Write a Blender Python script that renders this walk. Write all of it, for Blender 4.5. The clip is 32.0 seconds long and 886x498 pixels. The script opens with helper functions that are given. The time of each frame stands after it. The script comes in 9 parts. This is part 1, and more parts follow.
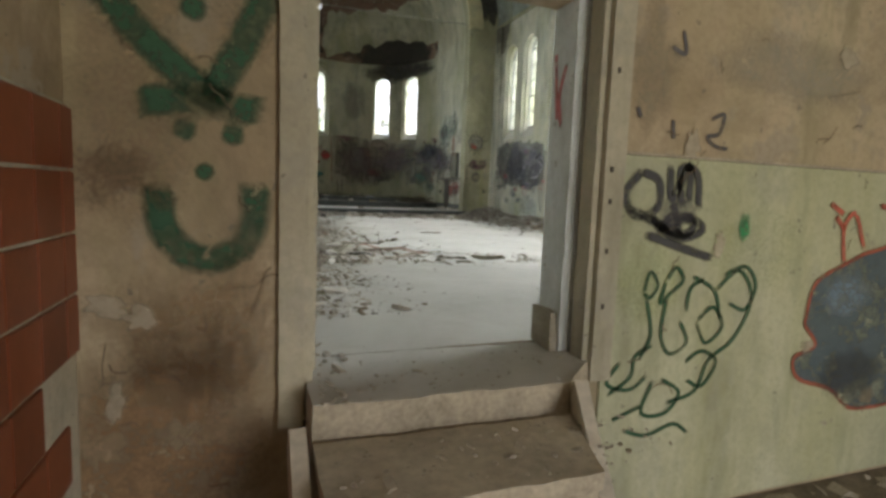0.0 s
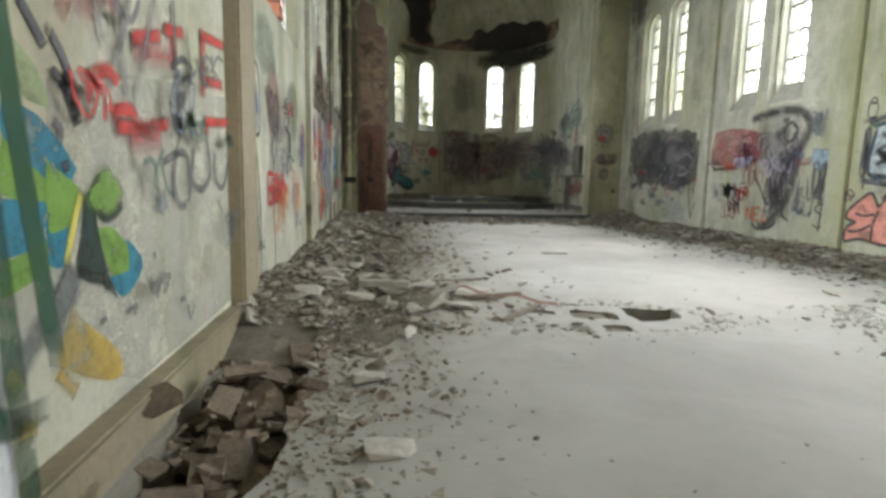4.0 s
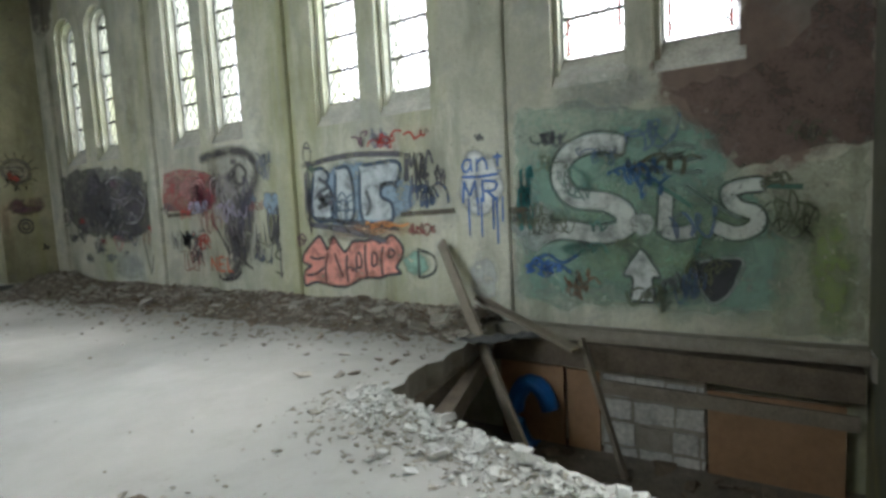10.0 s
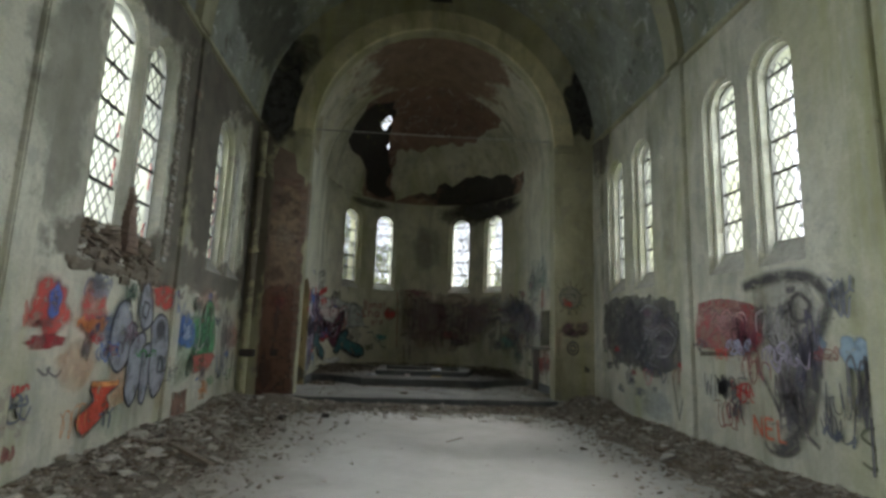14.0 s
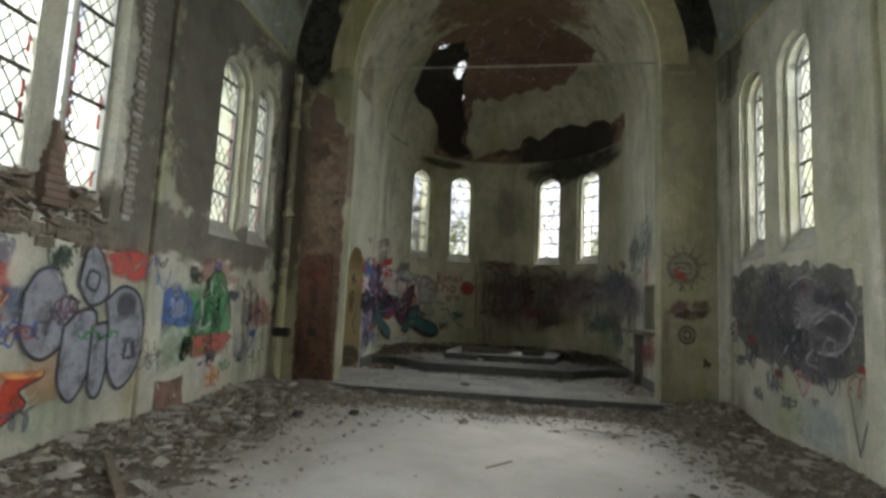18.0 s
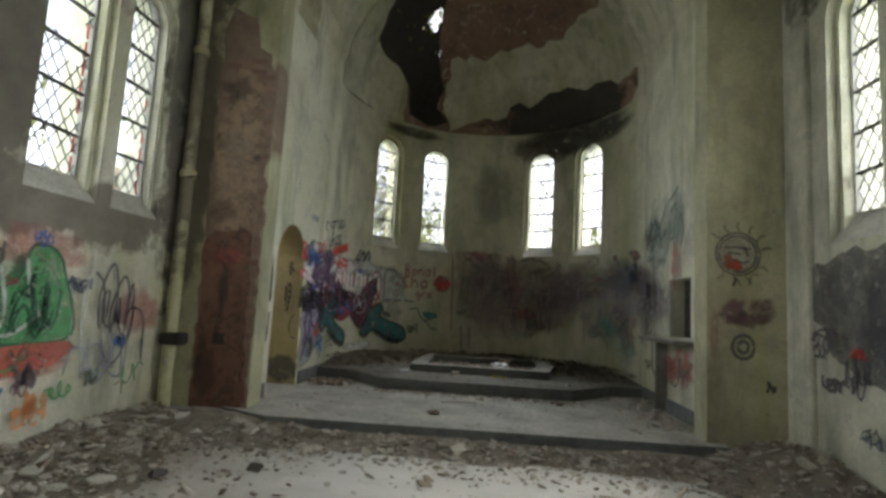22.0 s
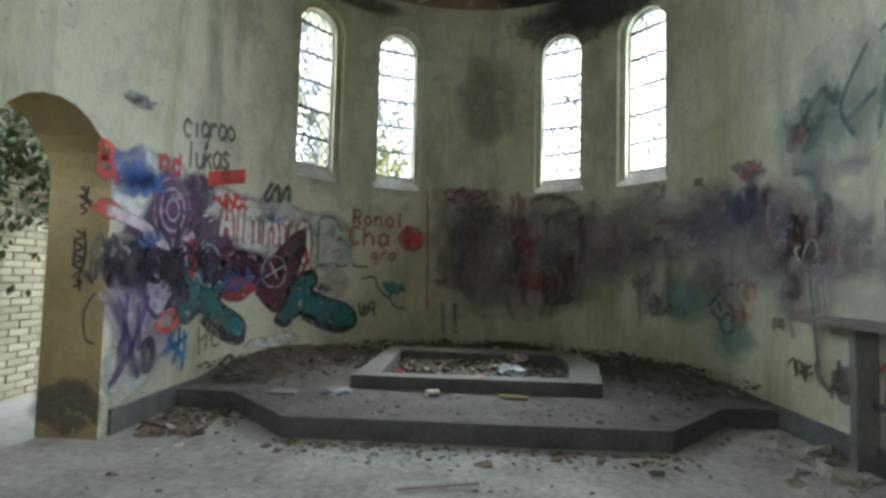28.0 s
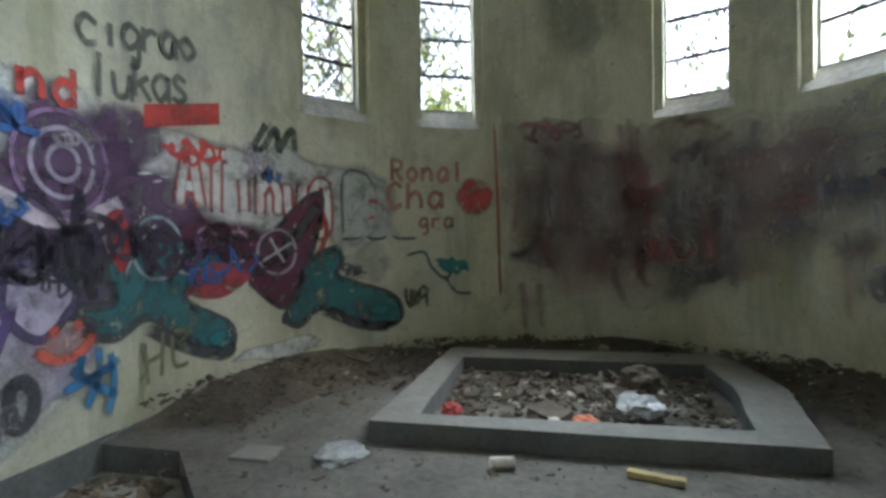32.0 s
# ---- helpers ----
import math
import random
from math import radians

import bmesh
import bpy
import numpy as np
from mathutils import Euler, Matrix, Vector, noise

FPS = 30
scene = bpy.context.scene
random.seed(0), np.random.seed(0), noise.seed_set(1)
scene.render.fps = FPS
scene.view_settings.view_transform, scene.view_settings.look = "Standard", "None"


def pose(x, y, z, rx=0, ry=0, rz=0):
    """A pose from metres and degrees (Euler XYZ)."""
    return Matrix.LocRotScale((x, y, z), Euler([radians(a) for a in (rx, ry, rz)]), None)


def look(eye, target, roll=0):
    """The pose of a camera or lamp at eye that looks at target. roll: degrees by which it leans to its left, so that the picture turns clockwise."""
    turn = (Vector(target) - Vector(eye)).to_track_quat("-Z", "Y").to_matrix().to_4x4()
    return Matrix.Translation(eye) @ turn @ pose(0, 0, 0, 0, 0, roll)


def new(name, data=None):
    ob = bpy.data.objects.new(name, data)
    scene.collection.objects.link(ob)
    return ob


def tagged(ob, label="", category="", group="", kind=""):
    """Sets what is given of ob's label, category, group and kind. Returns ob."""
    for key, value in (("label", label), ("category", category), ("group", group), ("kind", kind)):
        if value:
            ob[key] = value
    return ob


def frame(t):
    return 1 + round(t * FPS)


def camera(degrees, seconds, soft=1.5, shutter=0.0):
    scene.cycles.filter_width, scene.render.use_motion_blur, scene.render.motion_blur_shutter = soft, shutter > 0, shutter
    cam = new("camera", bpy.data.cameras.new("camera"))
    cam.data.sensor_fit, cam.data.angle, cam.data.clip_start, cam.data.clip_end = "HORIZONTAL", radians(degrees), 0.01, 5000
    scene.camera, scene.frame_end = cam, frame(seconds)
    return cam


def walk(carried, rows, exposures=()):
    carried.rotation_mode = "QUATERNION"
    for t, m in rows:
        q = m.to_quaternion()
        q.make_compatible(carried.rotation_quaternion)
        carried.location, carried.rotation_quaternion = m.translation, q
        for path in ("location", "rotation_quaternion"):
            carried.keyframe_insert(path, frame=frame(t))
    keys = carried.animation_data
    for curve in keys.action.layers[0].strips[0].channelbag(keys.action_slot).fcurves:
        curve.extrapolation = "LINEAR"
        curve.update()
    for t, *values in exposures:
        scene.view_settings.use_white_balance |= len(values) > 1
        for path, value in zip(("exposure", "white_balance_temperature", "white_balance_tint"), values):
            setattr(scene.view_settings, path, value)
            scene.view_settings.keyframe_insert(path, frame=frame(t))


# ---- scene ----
cam = camera(80.7, 32.0, soft=3.2)
PATH = [
    (0, (0.035, -0.060, 0.729), (0.699, 1.814, 0.516), 2.2),
    (0.5, (0.095, 0.250, 0.686), (0.932, 2.051, 0.454), 3.3),
    (1, (0.066, 0.454, 0.716), (0.776, 2.313, 0.516), 3.4),
    (1.5, (0.073, 0.611, 0.719), (0.673, 2.509, 0.519), 3.9),
    (2, (0.243, 0.934, 0.726), (0.804, 2.843, 0.527), 3.2),
    (2.5, (0.359, 1.188, 0.740), (0.894, 3.099, 0.488), 2.5),
    (3, (0.426, 1.326, 0.767), (0.874, 3.258, 0.504), 2.2),
    (3.5, (0.424, 1.651, 0.863), (0.738, 3.602, 0.560), 1.7),
    (4, (0.489, 1.839, 0.964), (0.738, 3.807, 0.710), 1.3),
    (4.5, (0.602, 2.030, 1.005), (0.735, 4.019, 0.846), -0.4),
    (6.5, (0.607, 2.446, 1.349), (0.728, 4.435, 1.180), 0.1),
    (7, (0.858, 2.618, 1.354), (1.245, 4.578, 1.275), -0.1),
    (7.5, (1.030, 2.716, 1.381), (1.653, 4.615, 1.310), -0.9),
    (8, (1.158, 2.824, 1.371), (2.192, 4.535, 1.300), -0.6),
    (8.5, (1.356, 2.944, 1.279), (2.836, 4.289, 1.245), 0.7),
    (9, (1.497, 2.966, 1.289), (3.226, 3.967, 1.208), -0.7),
    (9.5, (1.697, 3.008, 1.277), (3.501, 3.855, 1.113), -2.3),
    (10, (1.822, 3.063, 1.315), (3.535, 4.081, 1.139), -2.9),
    (10.5, (1.856, 3.259, 1.361), (3.290, 4.653, 1.392), -2.0),
    (11, (1.984, 3.455, 1.490), (3.076, 5.111, 1.743), -0.2),
    (11.5, (2.117, 3.515, 1.555), (2.947, 5.302, 1.900), -0.4),
    (12, (2.254, 3.530, 1.513), (2.855, 5.395, 1.913), -0.5),
    (12.5, (2.332, 3.643, 1.501), (2.841, 5.534, 1.906), -0.5),
    (13, (2.436, 3.889, 1.493), (2.886, 5.795, 1.895), 0.1),
    (13.5, (2.592, 4.107, 1.491), (2.897, 6.048, 1.861), 1.5),
    (14, (2.734, 4.339, 1.474), (2.898, 6.306, 1.796), 2.0),
    (14.5, (2.854, 4.515, 1.543), (2.955, 6.499, 1.777), 1.4),
    (16.5, (3.453, 5.601, 1.499), (3.348, 7.598, 1.528), 1.1),
    (17, (3.502, 5.949, 1.525), (3.344, 7.942, 1.577), 2.9),
    (17.5, (3.572, 6.233, 1.523), (3.343, 8.215, 1.662), 3.1),
    (18, (3.655, 6.528, 1.566), (3.402, 8.501, 1.779), 2.7),
    (18.5, (3.656, 6.846, 1.546), (3.408, 8.817, 1.778), 2.8),
    (19, (3.617, 7.122, 1.558), (3.381, 9.097, 1.771), 2.6),
    (19.5, (3.659, 7.496, 1.524), (3.432, 9.472, 1.734), 2.4),
    (20, (3.727, 7.762, 1.549), (3.488, 9.738, 1.751), 2.2),
    (20.5, (3.627, 8.136, 1.569), (3.395, 10.111, 1.782), 2.6),
    (21, (3.540, 8.427, 1.546), (3.354, 10.405, 1.770), 2.9),
    (21.5, (3.555, 8.803, 1.552), (3.378, 10.782, 1.774), 3.1),
    (22, (3.574, 9.076, 1.547), (3.398, 11.057, 1.764), 3.2),
    (22.5, (3.550, 9.472, 1.553), (3.376, 11.453, 1.762), 3.3),
    (23, (3.538, 9.823, 1.528), (3.377, 11.806, 1.726), 3.4),
    (23.5, (3.557, 10.169, 1.528), (3.395, 12.153, 1.726), 3.3),
    (24, (3.482, 10.518, 1.527), (3.317, 12.502, 1.723), 2.9),
    (24.5, (3.369, 10.892, 1.548), (3.213, 12.877, 1.741), 2.9),
    (25, (3.370, 11.262, 1.449), (3.221, 13.245, 1.663), 3.2),
    (25.5, (3.320, 11.604, 1.540), (3.182, 13.590, 1.726), 3.0),
    (27.5, (3.440, 13.030, 1.456), (3.296, 15.020, 1.593), 2.1),
    (28, (3.416, 13.393, 1.486), (3.309, 15.387, 1.594), 1.5),
    (28.5, (3.454, 13.834, 1.454), (3.312, 15.827, 1.537), 0.6),
    (29, (3.405, 14.146, 1.486), (3.216, 16.136, 1.557), 0.1),
    (29.5, (3.416, 14.565, 1.510), (3.228, 16.554, 1.602), -0.4),
    (30, (3.436, 14.871, 1.457), (3.260, 16.861, 1.551), -0.6),
    (30.5, (3.472, 15.099, 1.479), (3.271, 17.087, 1.557), -0.5),
    (31, (3.490, 15.197, 1.483), (3.233, 17.179, 1.555), -0.1),
    (31.5, (3.427, 15.429, 1.444), (3.085, 17.400, 1.452), -0.0),
    (32, (3.377, 15.656, 1.562), (2.950, 17.610, 1.537), -0.8),
]
EXPOSURES = [(0.0, 2.68, 6500, 9), (1.0, 3.12, 6000, 6), (2.0, 3.12, 5900, 7), (3.0, 2.95, 6200, 9), (4.0, 2.7, 6500, 10), (7.0, 2.4, 6500, 10), (8.0, 2.3, 6000, 8), (9.0, 2.22, 6000, 7), (10.0, 2.1, 6200, 8), (10.5, 1.95, 6100, 8), (11.0, 1.65, 6000, 8), (12.0, 1.56, 6300, 9), (13.0, 1.62, 6400, 9), (14.0, 1.8, 6300, 9), (17.0, 2.1, 7000, 13), (19.0, 2.25, 6000, 9), (21.0, 2.45, 6400, 9), (23.0, 2.55, 6600, 10), (24.0, 2.68, 6500, 9), (25.0, 2.95, 6700, 4), (28.0, 3.12, 5900, 8), (30.0, 3.22, 5700, 7), (32.0, 3.2, 5800, 8)]
walk(cam, [(t, look(eye, target, roll)) for t, eye, target, roll in PATH], EXPOSURES)

# ---- world, sun and sky ----
world = bpy.data.worlds.new("overcast_sky")
scene.world = world
world.use_nodes = True
wn, wl = world.node_tree.nodes, world.node_tree.links
wn.clear()
w_out, w_bg, w_sky = wn.new("ShaderNodeOutputWorld"), wn.new("ShaderNodeBackground"), wn.new("ShaderNodeTexSky")
w_sky.sky_type, w_sky.sun_disc = "NISHITA", False
w_sky.sun_elevation, w_sky.sun_rotation = radians(48), radians(75)
w_sky.air_density, w_sky.dust_density = 0.6, 4.0
w_hsv = wn.new("ShaderNodeHueSaturation")
w_hsv.inputs["Saturation"].default_value = 0.3
w_bg.inputs["Strength"].default_value = 0.15
wl.new(w_sky.outputs[0], w_hsv.inputs["Color"])
wl.new(w_hsv.outputs[0], w_bg.inputs["Color"])
wl.new(w_bg.outputs[0], w_out.inputs["Surface"])
sun = new("sun", bpy.data.lights.new("sun", "SUN"))
sun.data.energy, sun.data.angle, sun.data.color = 1.2, radians(25), (1.0, 0.96, 0.9)
sun.matrix_world = look((0, 0, 20), (-6.0, -1.6, 13.2))


def window_light(name, place, facing, width, height, watts, colour=(0.88, 0.96, 1.0)):
    """The sky's light in a window's opening."""
    lamp = bpy.data.lights.new(name, "AREA")
    lamp.shape, lamp.size, lamp.size_y, lamp.energy, lamp.color = "RECTANGLE", width, height, watts, colour
    ob = new(name, lamp)
    ob.matrix_world = look(place, facing)
    return ob


for y, watts in ((13.74, 85), (10.35, 105), (7.12, 140), (3.95, 225)):
    window_light("window_light_east", (9.3, y, 4.5), (2.5, y, 1.6), 2.6, 3.4, watts)
for y, watts in ((7.1, 270), (10.6, 100), (14.06, 42)):
    window_light("window_light_west", (-2.7, y, 4.5), (4.5, y, 1.6), 2.7, 3.4, watts)
for a in (-50.3, -24.8, 26.0, 51.2):
    s_a, c_a = math.sin(radians(a)), math.cos(radians(a))
    window_light("window_light_apse", (3.45 + 4.4 * s_a, 18.65 + 4.4 * c_a, 4.3), (3.45, 18.65, 1.6), 1.0, 2.6, 46)
# added fill from an assumed, unseen opening behind the camera, to brighten the porch
window_light("porch_fill_light", (2.4, -3.9, 0.4), (2.1, 2, 0.2), 2.2, 2.2, 19, (1.0, 0.94, 0.85))

# ---- plan (metres; nave floor at z 0, long axis along y) ----
LX, RX = -0.42, 7.05           # side walls of the nave
Y0, YV = 2.22, 1.9              # entrance wall: nave face, porch face
YE = 15.4                      # wall with the chancel arch
VZ = -0.84                     # porch floor
CZ, PZ, AZ = 0.18, 0.35, 0.48  # chancel floor, platform, altar kerb
AX, AY, AR = 3.45, 18.65, 2.85  # apse: middle and radius
SPR = 5.85                     # springing of the nave vault
MX = (LX + RX) / 2

from mathutils.geometry import delaunay_2d_cdt


# ---- materials ----
def nodes_of(name):
    m = bpy.data.materials.new(name)
    m.use_nodes = True
    nt = m.node_tree
    return m, nt, nt.nodes["Principled BSDF"]


def obj_coords(nt):
    return nt.nodes.new("ShaderNodeNewGeometry").outputs["Position"]


def tex(nt, scale, detail=6.0, rough=0.6, vec=None, kind="ShaderNodeTexNoise", distort=0.0):
    n = nt.nodes.new(kind)
    n.inputs["Scale"].default_value = scale
    if kind == "ShaderNodeTexNoise":
        n.inputs["Detail"].default_value, n.inputs["Roughness"].default_value = detail, rough
        n.inputs["Distortion"].default_value = distort
    nt.links.new(vec if vec else obj_coords(nt), n.inputs["Vector"])
    return n


def ramp(nt, src, stops):
    r = nt.nodes.new("ShaderNodeValToRGB")
    while len(r.color_ramp.elements) < len(stops):
        r.color_ramp.elements.new(0.5)
    for e, (p, c) in zip(r.color_ramp.elements, stops):
        e.position = p
        e.color = (*c, 1) if isinstance(c, tuple) else (c, c, c, 1)
    nt.links.new(src, r.inputs[0])
    return r.outputs[0]


def mix(nt, fac, a, b, mode="MIX"):
    n = nt.nodes.new("ShaderNodeMix")
    n.data_type, n.blend_type = "RGBA", mode
    for sock, v in ((n.inputs[0], fac), (n.inputs[6], a), (n.inputs[7], b)):
        if isinstance(v, (int, float)):
            sock.default_value = v
        elif isinstance(v, tuple):
            sock.default_value = (*v, 1)
        else:
            nt.links.new(v, sock)
    return n.outputs[2]


def maths(nt, op, a, b=None, clamp=False):
    n = nt.nodes.new("ShaderNodeMath")
    n.operation, n.use_clamp = op, clamp
    for sock, v in zip(n.inputs, (a, b)):
        if v is None:
            continue
        if isinstance(v, (int, float)):
            sock.default_value = v
        else:
            nt.links.new(v, sock)
    return n.outputs[0]


def bump(nt, bsdf, height, strength=0.4, dist=0.01):
    b = nt.nodes.new("ShaderNodeBump")
    b.inputs["Strength"].default_value, b.inputs["Distance"].default_value = strength, dist
    nt.links.new(height, b.inputs["Height"])
    nt.links.new(b.outputs[0], bsdf.inputs["Normal"])


def plain(name, colour, rough=0.8, metal=0.0, vary=0.25, scale=9.0, relief=0.25, random_tone=0.0):
    """One colour with grain at two scales."""
    m, nt, b = nodes_of(name)
    fine, broad = tex(nt, scale * 8), tex(nt, scale)
    low = tuple(c * (1 - vary) for c in colour)
    high = tuple(min(1, c * (1 + vary)) for c in colour)
    col = ramp(nt, broad.outputs[0], [(0.3, low), (0.7, high)])
    col = mix(nt, 0.35, col, ramp(nt, fine.outputs[0], [(0.35, low), (0.65, high)]))
    if random_tone:
        info = nt.nodes.new("ShaderNodeObjectInfo")
        col = mix(nt, random_tone, col, ramp(nt, info.outputs["Random"], [(0.0, low), (1.0, high)]))
    nt.links.new(col, b.inputs["Base Color"])
    b.inputs["Roughness"].default_value, b.inputs["Metallic"].default_value = rough, metal
    if relief:
        bump(nt, b, fine.outputs[0], relief, 0.004)
    return m


def plaster(name, pale, stain, patches=(), flaking=0.5, damp=(0.10, 0.11, 0.06), loss_at=0.63, under=(0.30, 0.27, 0.22), deep=(0.24, 0.15, 0.11), algae=0.5, fleck=None, grime=0.45):
    """Old limewashed plaster: blotches, damp streaks, flakes to grey render. patches: (centre, radii, colour, strength)."""
    m, nt, b = nodes_of(name)
    pos = obj_coords(nt)
    stretch = nt.nodes.new("ShaderNodeMapping")
    stretch.inputs["Scale"].default_value = (1, 1, 0.22)
    nt.links.new(pos, stretch.inputs["Vector"])
    broad, mid, fine = tex(nt, 0.55, 5, 0.6), tex(nt, 2.6, 8, 0.68), tex(nt, 28, 6, 0.7)
    streak = tex(nt, 2.2, 6, 0.65, stretch.outputs[0])
    col = ramp(nt, broad.outputs[0], [(0.38, pale), (0.60, stain)])
    grimy = tex(nt, 0.9, 8, 0.75, None, distort=0.8)
    col = mix(nt, ramp(nt, grimy.outputs[0], [(0.46, 0.0), (0.70, grime)]), col, tuple(0.42 * c for c in stain))
    col = mix(nt, ramp(nt, streak.outputs[0], [(0.50, 0.0), (0.70, 0.6)]), col, damp)
    col = mix(nt, ramp(nt, mid.outputs[0], [(0.54, 0.0), (0.60, flaking)]), col, tuple(0.5 * (p + 0.36) * 0.72 for p in pale))
    col = mix(nt, ramp(nt, fine.outputs[0], [(0.30, 0.4), (0.55, 0.0)]), col, tuple(c * 0.6 for c in stain))
    green = tex(nt, 0.8, 6, 0.7, stretch.outputs[0], distort=0.6)
    col = mix(nt, ramp(nt, green.outputs[0], [(0.50, 0.0), (0.68, algae)]), col, (0.36, 0.35, 0.14))
    loss = tex(nt, 1.1, 9, 0.72, None, distort=0.4)
    col = mix(nt, ramp(nt, loss.outputs[0], [(loss_at, 0.0), (loss_at + 0.015, 0.8)]), col, under)
    col = mix(nt, ramp(nt, loss.outputs[0], [(loss_at + 0.055, 0.0), (loss_at + 0.07, 0.85)]), col, deep)
    if fleck:
        flakes = tex(nt, 3.4, 8, 0.72, None, distort=1.2)
        col = mix(nt, ramp(nt, flakes.outputs[0], [(0.58, 0.0), (0.60, 0.75)]), col, fleck)
    pits = tex(nt, 14, 4, 0.6)
    col = mix(nt, ramp(nt, pits.outputs[0], [(0.67, 0.0), (0.71, 0.6)]), col, (0.14, 0.13, 0.11))
    warp = tex(nt, 3.1, 6, 0.7)
    wide = tex(nt, 0.9, 4, 0.6)
    for centre, radii, colour, strength in patches:
        shift = nt.nodes.new("ShaderNodeVectorMath")
        shift.operation = "SUBTRACT"
        nt.links.new(pos, shift.inputs[0])
        shift.inputs[1].default_value = centre
        scale_n = nt.nodes.new("ShaderNodeVectorMath")
        scale_n.operation = "DIVIDE"
        nt.links.new(shift.outputs[0], scale_n.inputs[0])
        scale_n.inputs[1].default_value = radii
        length = nt.nodes.new("ShaderNodeVectorMath")
        length.operation = "LENGTH"
        nt.links.new(scale_n.outputs[0], length.inputs[0])
        uneven = maths(nt, "ADD", maths(nt, "SUBTRACT", warp.outputs[0], 0.5), maths(nt, "SUBTRACT", wide.outputs[0], 0.5))
        far = maths(nt, "ADD", length.outputs["Value"], maths(nt, "MULTIPLY", uneven, 1.1))
        mask = maths(nt, "MULTIPLY", ramp(nt, far, [(0.74, strength), (0.94, 0.0)]), ramp(nt, grimy.outputs[0], [(0.58, 1.0), (0.64, 0.45)]))
        col = mix(nt, mask, col, mix(nt, ramp(nt, mid.outputs[0], [(0.35, 0.0), (0.7, 0.7)]), tuple(min(1, c * 1.35) for c in colour), tuple(c * 0.55 for c in colour)))
    nt.links.new(col, b.inputs["Base Color"])
    b.inputs["Roughness"].default_value = 0.92
    h = mix(nt, 0.5, mid.outputs[0], fine.outputs[0])
    h = mix(nt, ramp(nt, loss.outputs[0], [(loss_at, 0.0), (loss_at + 0.02, 0.7)]), h, (0.0, 0.0, 0.0))
    bump(nt, b, h, 0.55, 0.014)
    return m


def dusty_floor(name):
    """Pale concrete dust with trodden blotches; brown dirt lies towards the fallen plaster at the sides."""
    m, nt, b = nodes_of(name)
    pos = obj_coords(nt)
    broad, mid, fine = tex(nt, 0.7, 6, 0.65, None, distort=0.5), tex(nt, 2.4, 9, 0.72), tex(nt, 130, 4, 0.7)
    col = ramp(nt, broad.outputs[0], [(0.35, (0.51, 0.496, 0.463)), (0.65, (0.405, 0.39, 0.36))])
    col = mix(nt, ramp(nt, mid.outputs[0], [(0.5, 0.0), (0.68, 0.45)]), col, (0.37, 0.345, 0.30))
    col = mix(nt, ramp(nt, fine.outputs[0], [(0.32, 0.25), (0.5, 0.0)]), col, (0.42, 0.39, 0.34))
    sep = nt.nodes.new("ShaderNodeSeparateXYZ")
    nt.links.new(pos, sep.inputs[0])
    off = maths(nt, "ABSOLUTE", maths(nt, "SUBTRACT", sep.outputs["X"], 4.2))
    side = maths(nt, "ADD", off, maths(nt, "MULTIPLY", maths(nt, "SUBTRACT", broad.outputs[0], 0.5), 2.4))
    side = maths(nt, "ADD", side, maths(nt, "MULTIPLY", maths(nt, "SUBTRACT", mid.outputs[0], 0.5), 1.6))
    # the brown tone thins out towards the doorway
    near_door = maths(nt, "MAXIMUM", maths(nt, "SUBTRACT", 5.6, sep.outputs["Y"]), 0.0)
    side = maths(nt, "SUBTRACT", side, maths(nt, "MULTIPLY", near_door, 0.8))
    dirt = nt.nodes.new("ShaderNodeMapRange")
    dirt.inputs["From Min"].default_value, dirt.inputs["From Max"].default_value = 2.0, 3.9
    dirt.inputs["To Max"].default_value = 0.85
    nt.links.new(side, dirt.inputs["Value"])
    col = mix(nt, dirt.outputs[0], col, mix(nt, ramp(nt, fine.outputs[0], [(0.4, 0.0), (0.6, 1.0)]), (0.20, 0.165, 0.125), (0.36, 0.315, 0.25)))
    nt.links.new(col, b.inputs["Base Color"])
    b.inputs["Roughness"].default_value = 0.95
    bump(nt, b, mix(nt, 0.5, mid.outputs[0], fine.outputs[0]), 0.35, 0.006)
    return m


PALE, STAIN = (0.66, 0.64, 0.53), (0.49, 0.475, 0.37)
SOOTY = (0.105, 0.092, 0.072)
M_RIGHT = plaster("right_wall_plaster", PALE, STAIN, [((7.05, 2.9, 2.25), (0.3, 1.0, 0.85), (0.17, 0.115, 0.095), 0.95), ((7.05, 2.2, 4.2), (0.2, 1.0, 2.6), (0.20, 0.17, 0.15), 0.85), ((7.05, 15.0, 6.0), (0.2, 0.6, 1.0), SOOTY, 0.9)], loss_at=0.66, algae=0.55)
M_LEFT = plaster("left_wall_plaster", PALE, STAIN, [((-0.42, 12.65, 4.3), (0.14, 0.95, 2.6), SOOTY, 0.95), ((-0.42, 15.35, 4.0), (0.14, 0.5, 2.6), SOOTY, 0.9), ((-0.42, 12.3, 2.3), (0.14, 3.6, 0.42), (0.13, 0.115, 0.09), 0.9), ((-0.42, 12.2, 5.75), (0.14, 4.6, 0.7), SOOTY, 0.92), ((-0.42, 9.15, 3.9), (0.14, 0.55, 2.0), (0.20, 0.19, 0.15), 0.7), ((-0.42, 11.75, 4.2), (0.14, 0.4, 2.4), SOOTY, 0.9), ((-0.42, 3.2, 1.3), (0.14, 0.45, 0.7), (0.42, 0.38, 0.27), 0.7)], loss_at=0.62, algae=0.6)
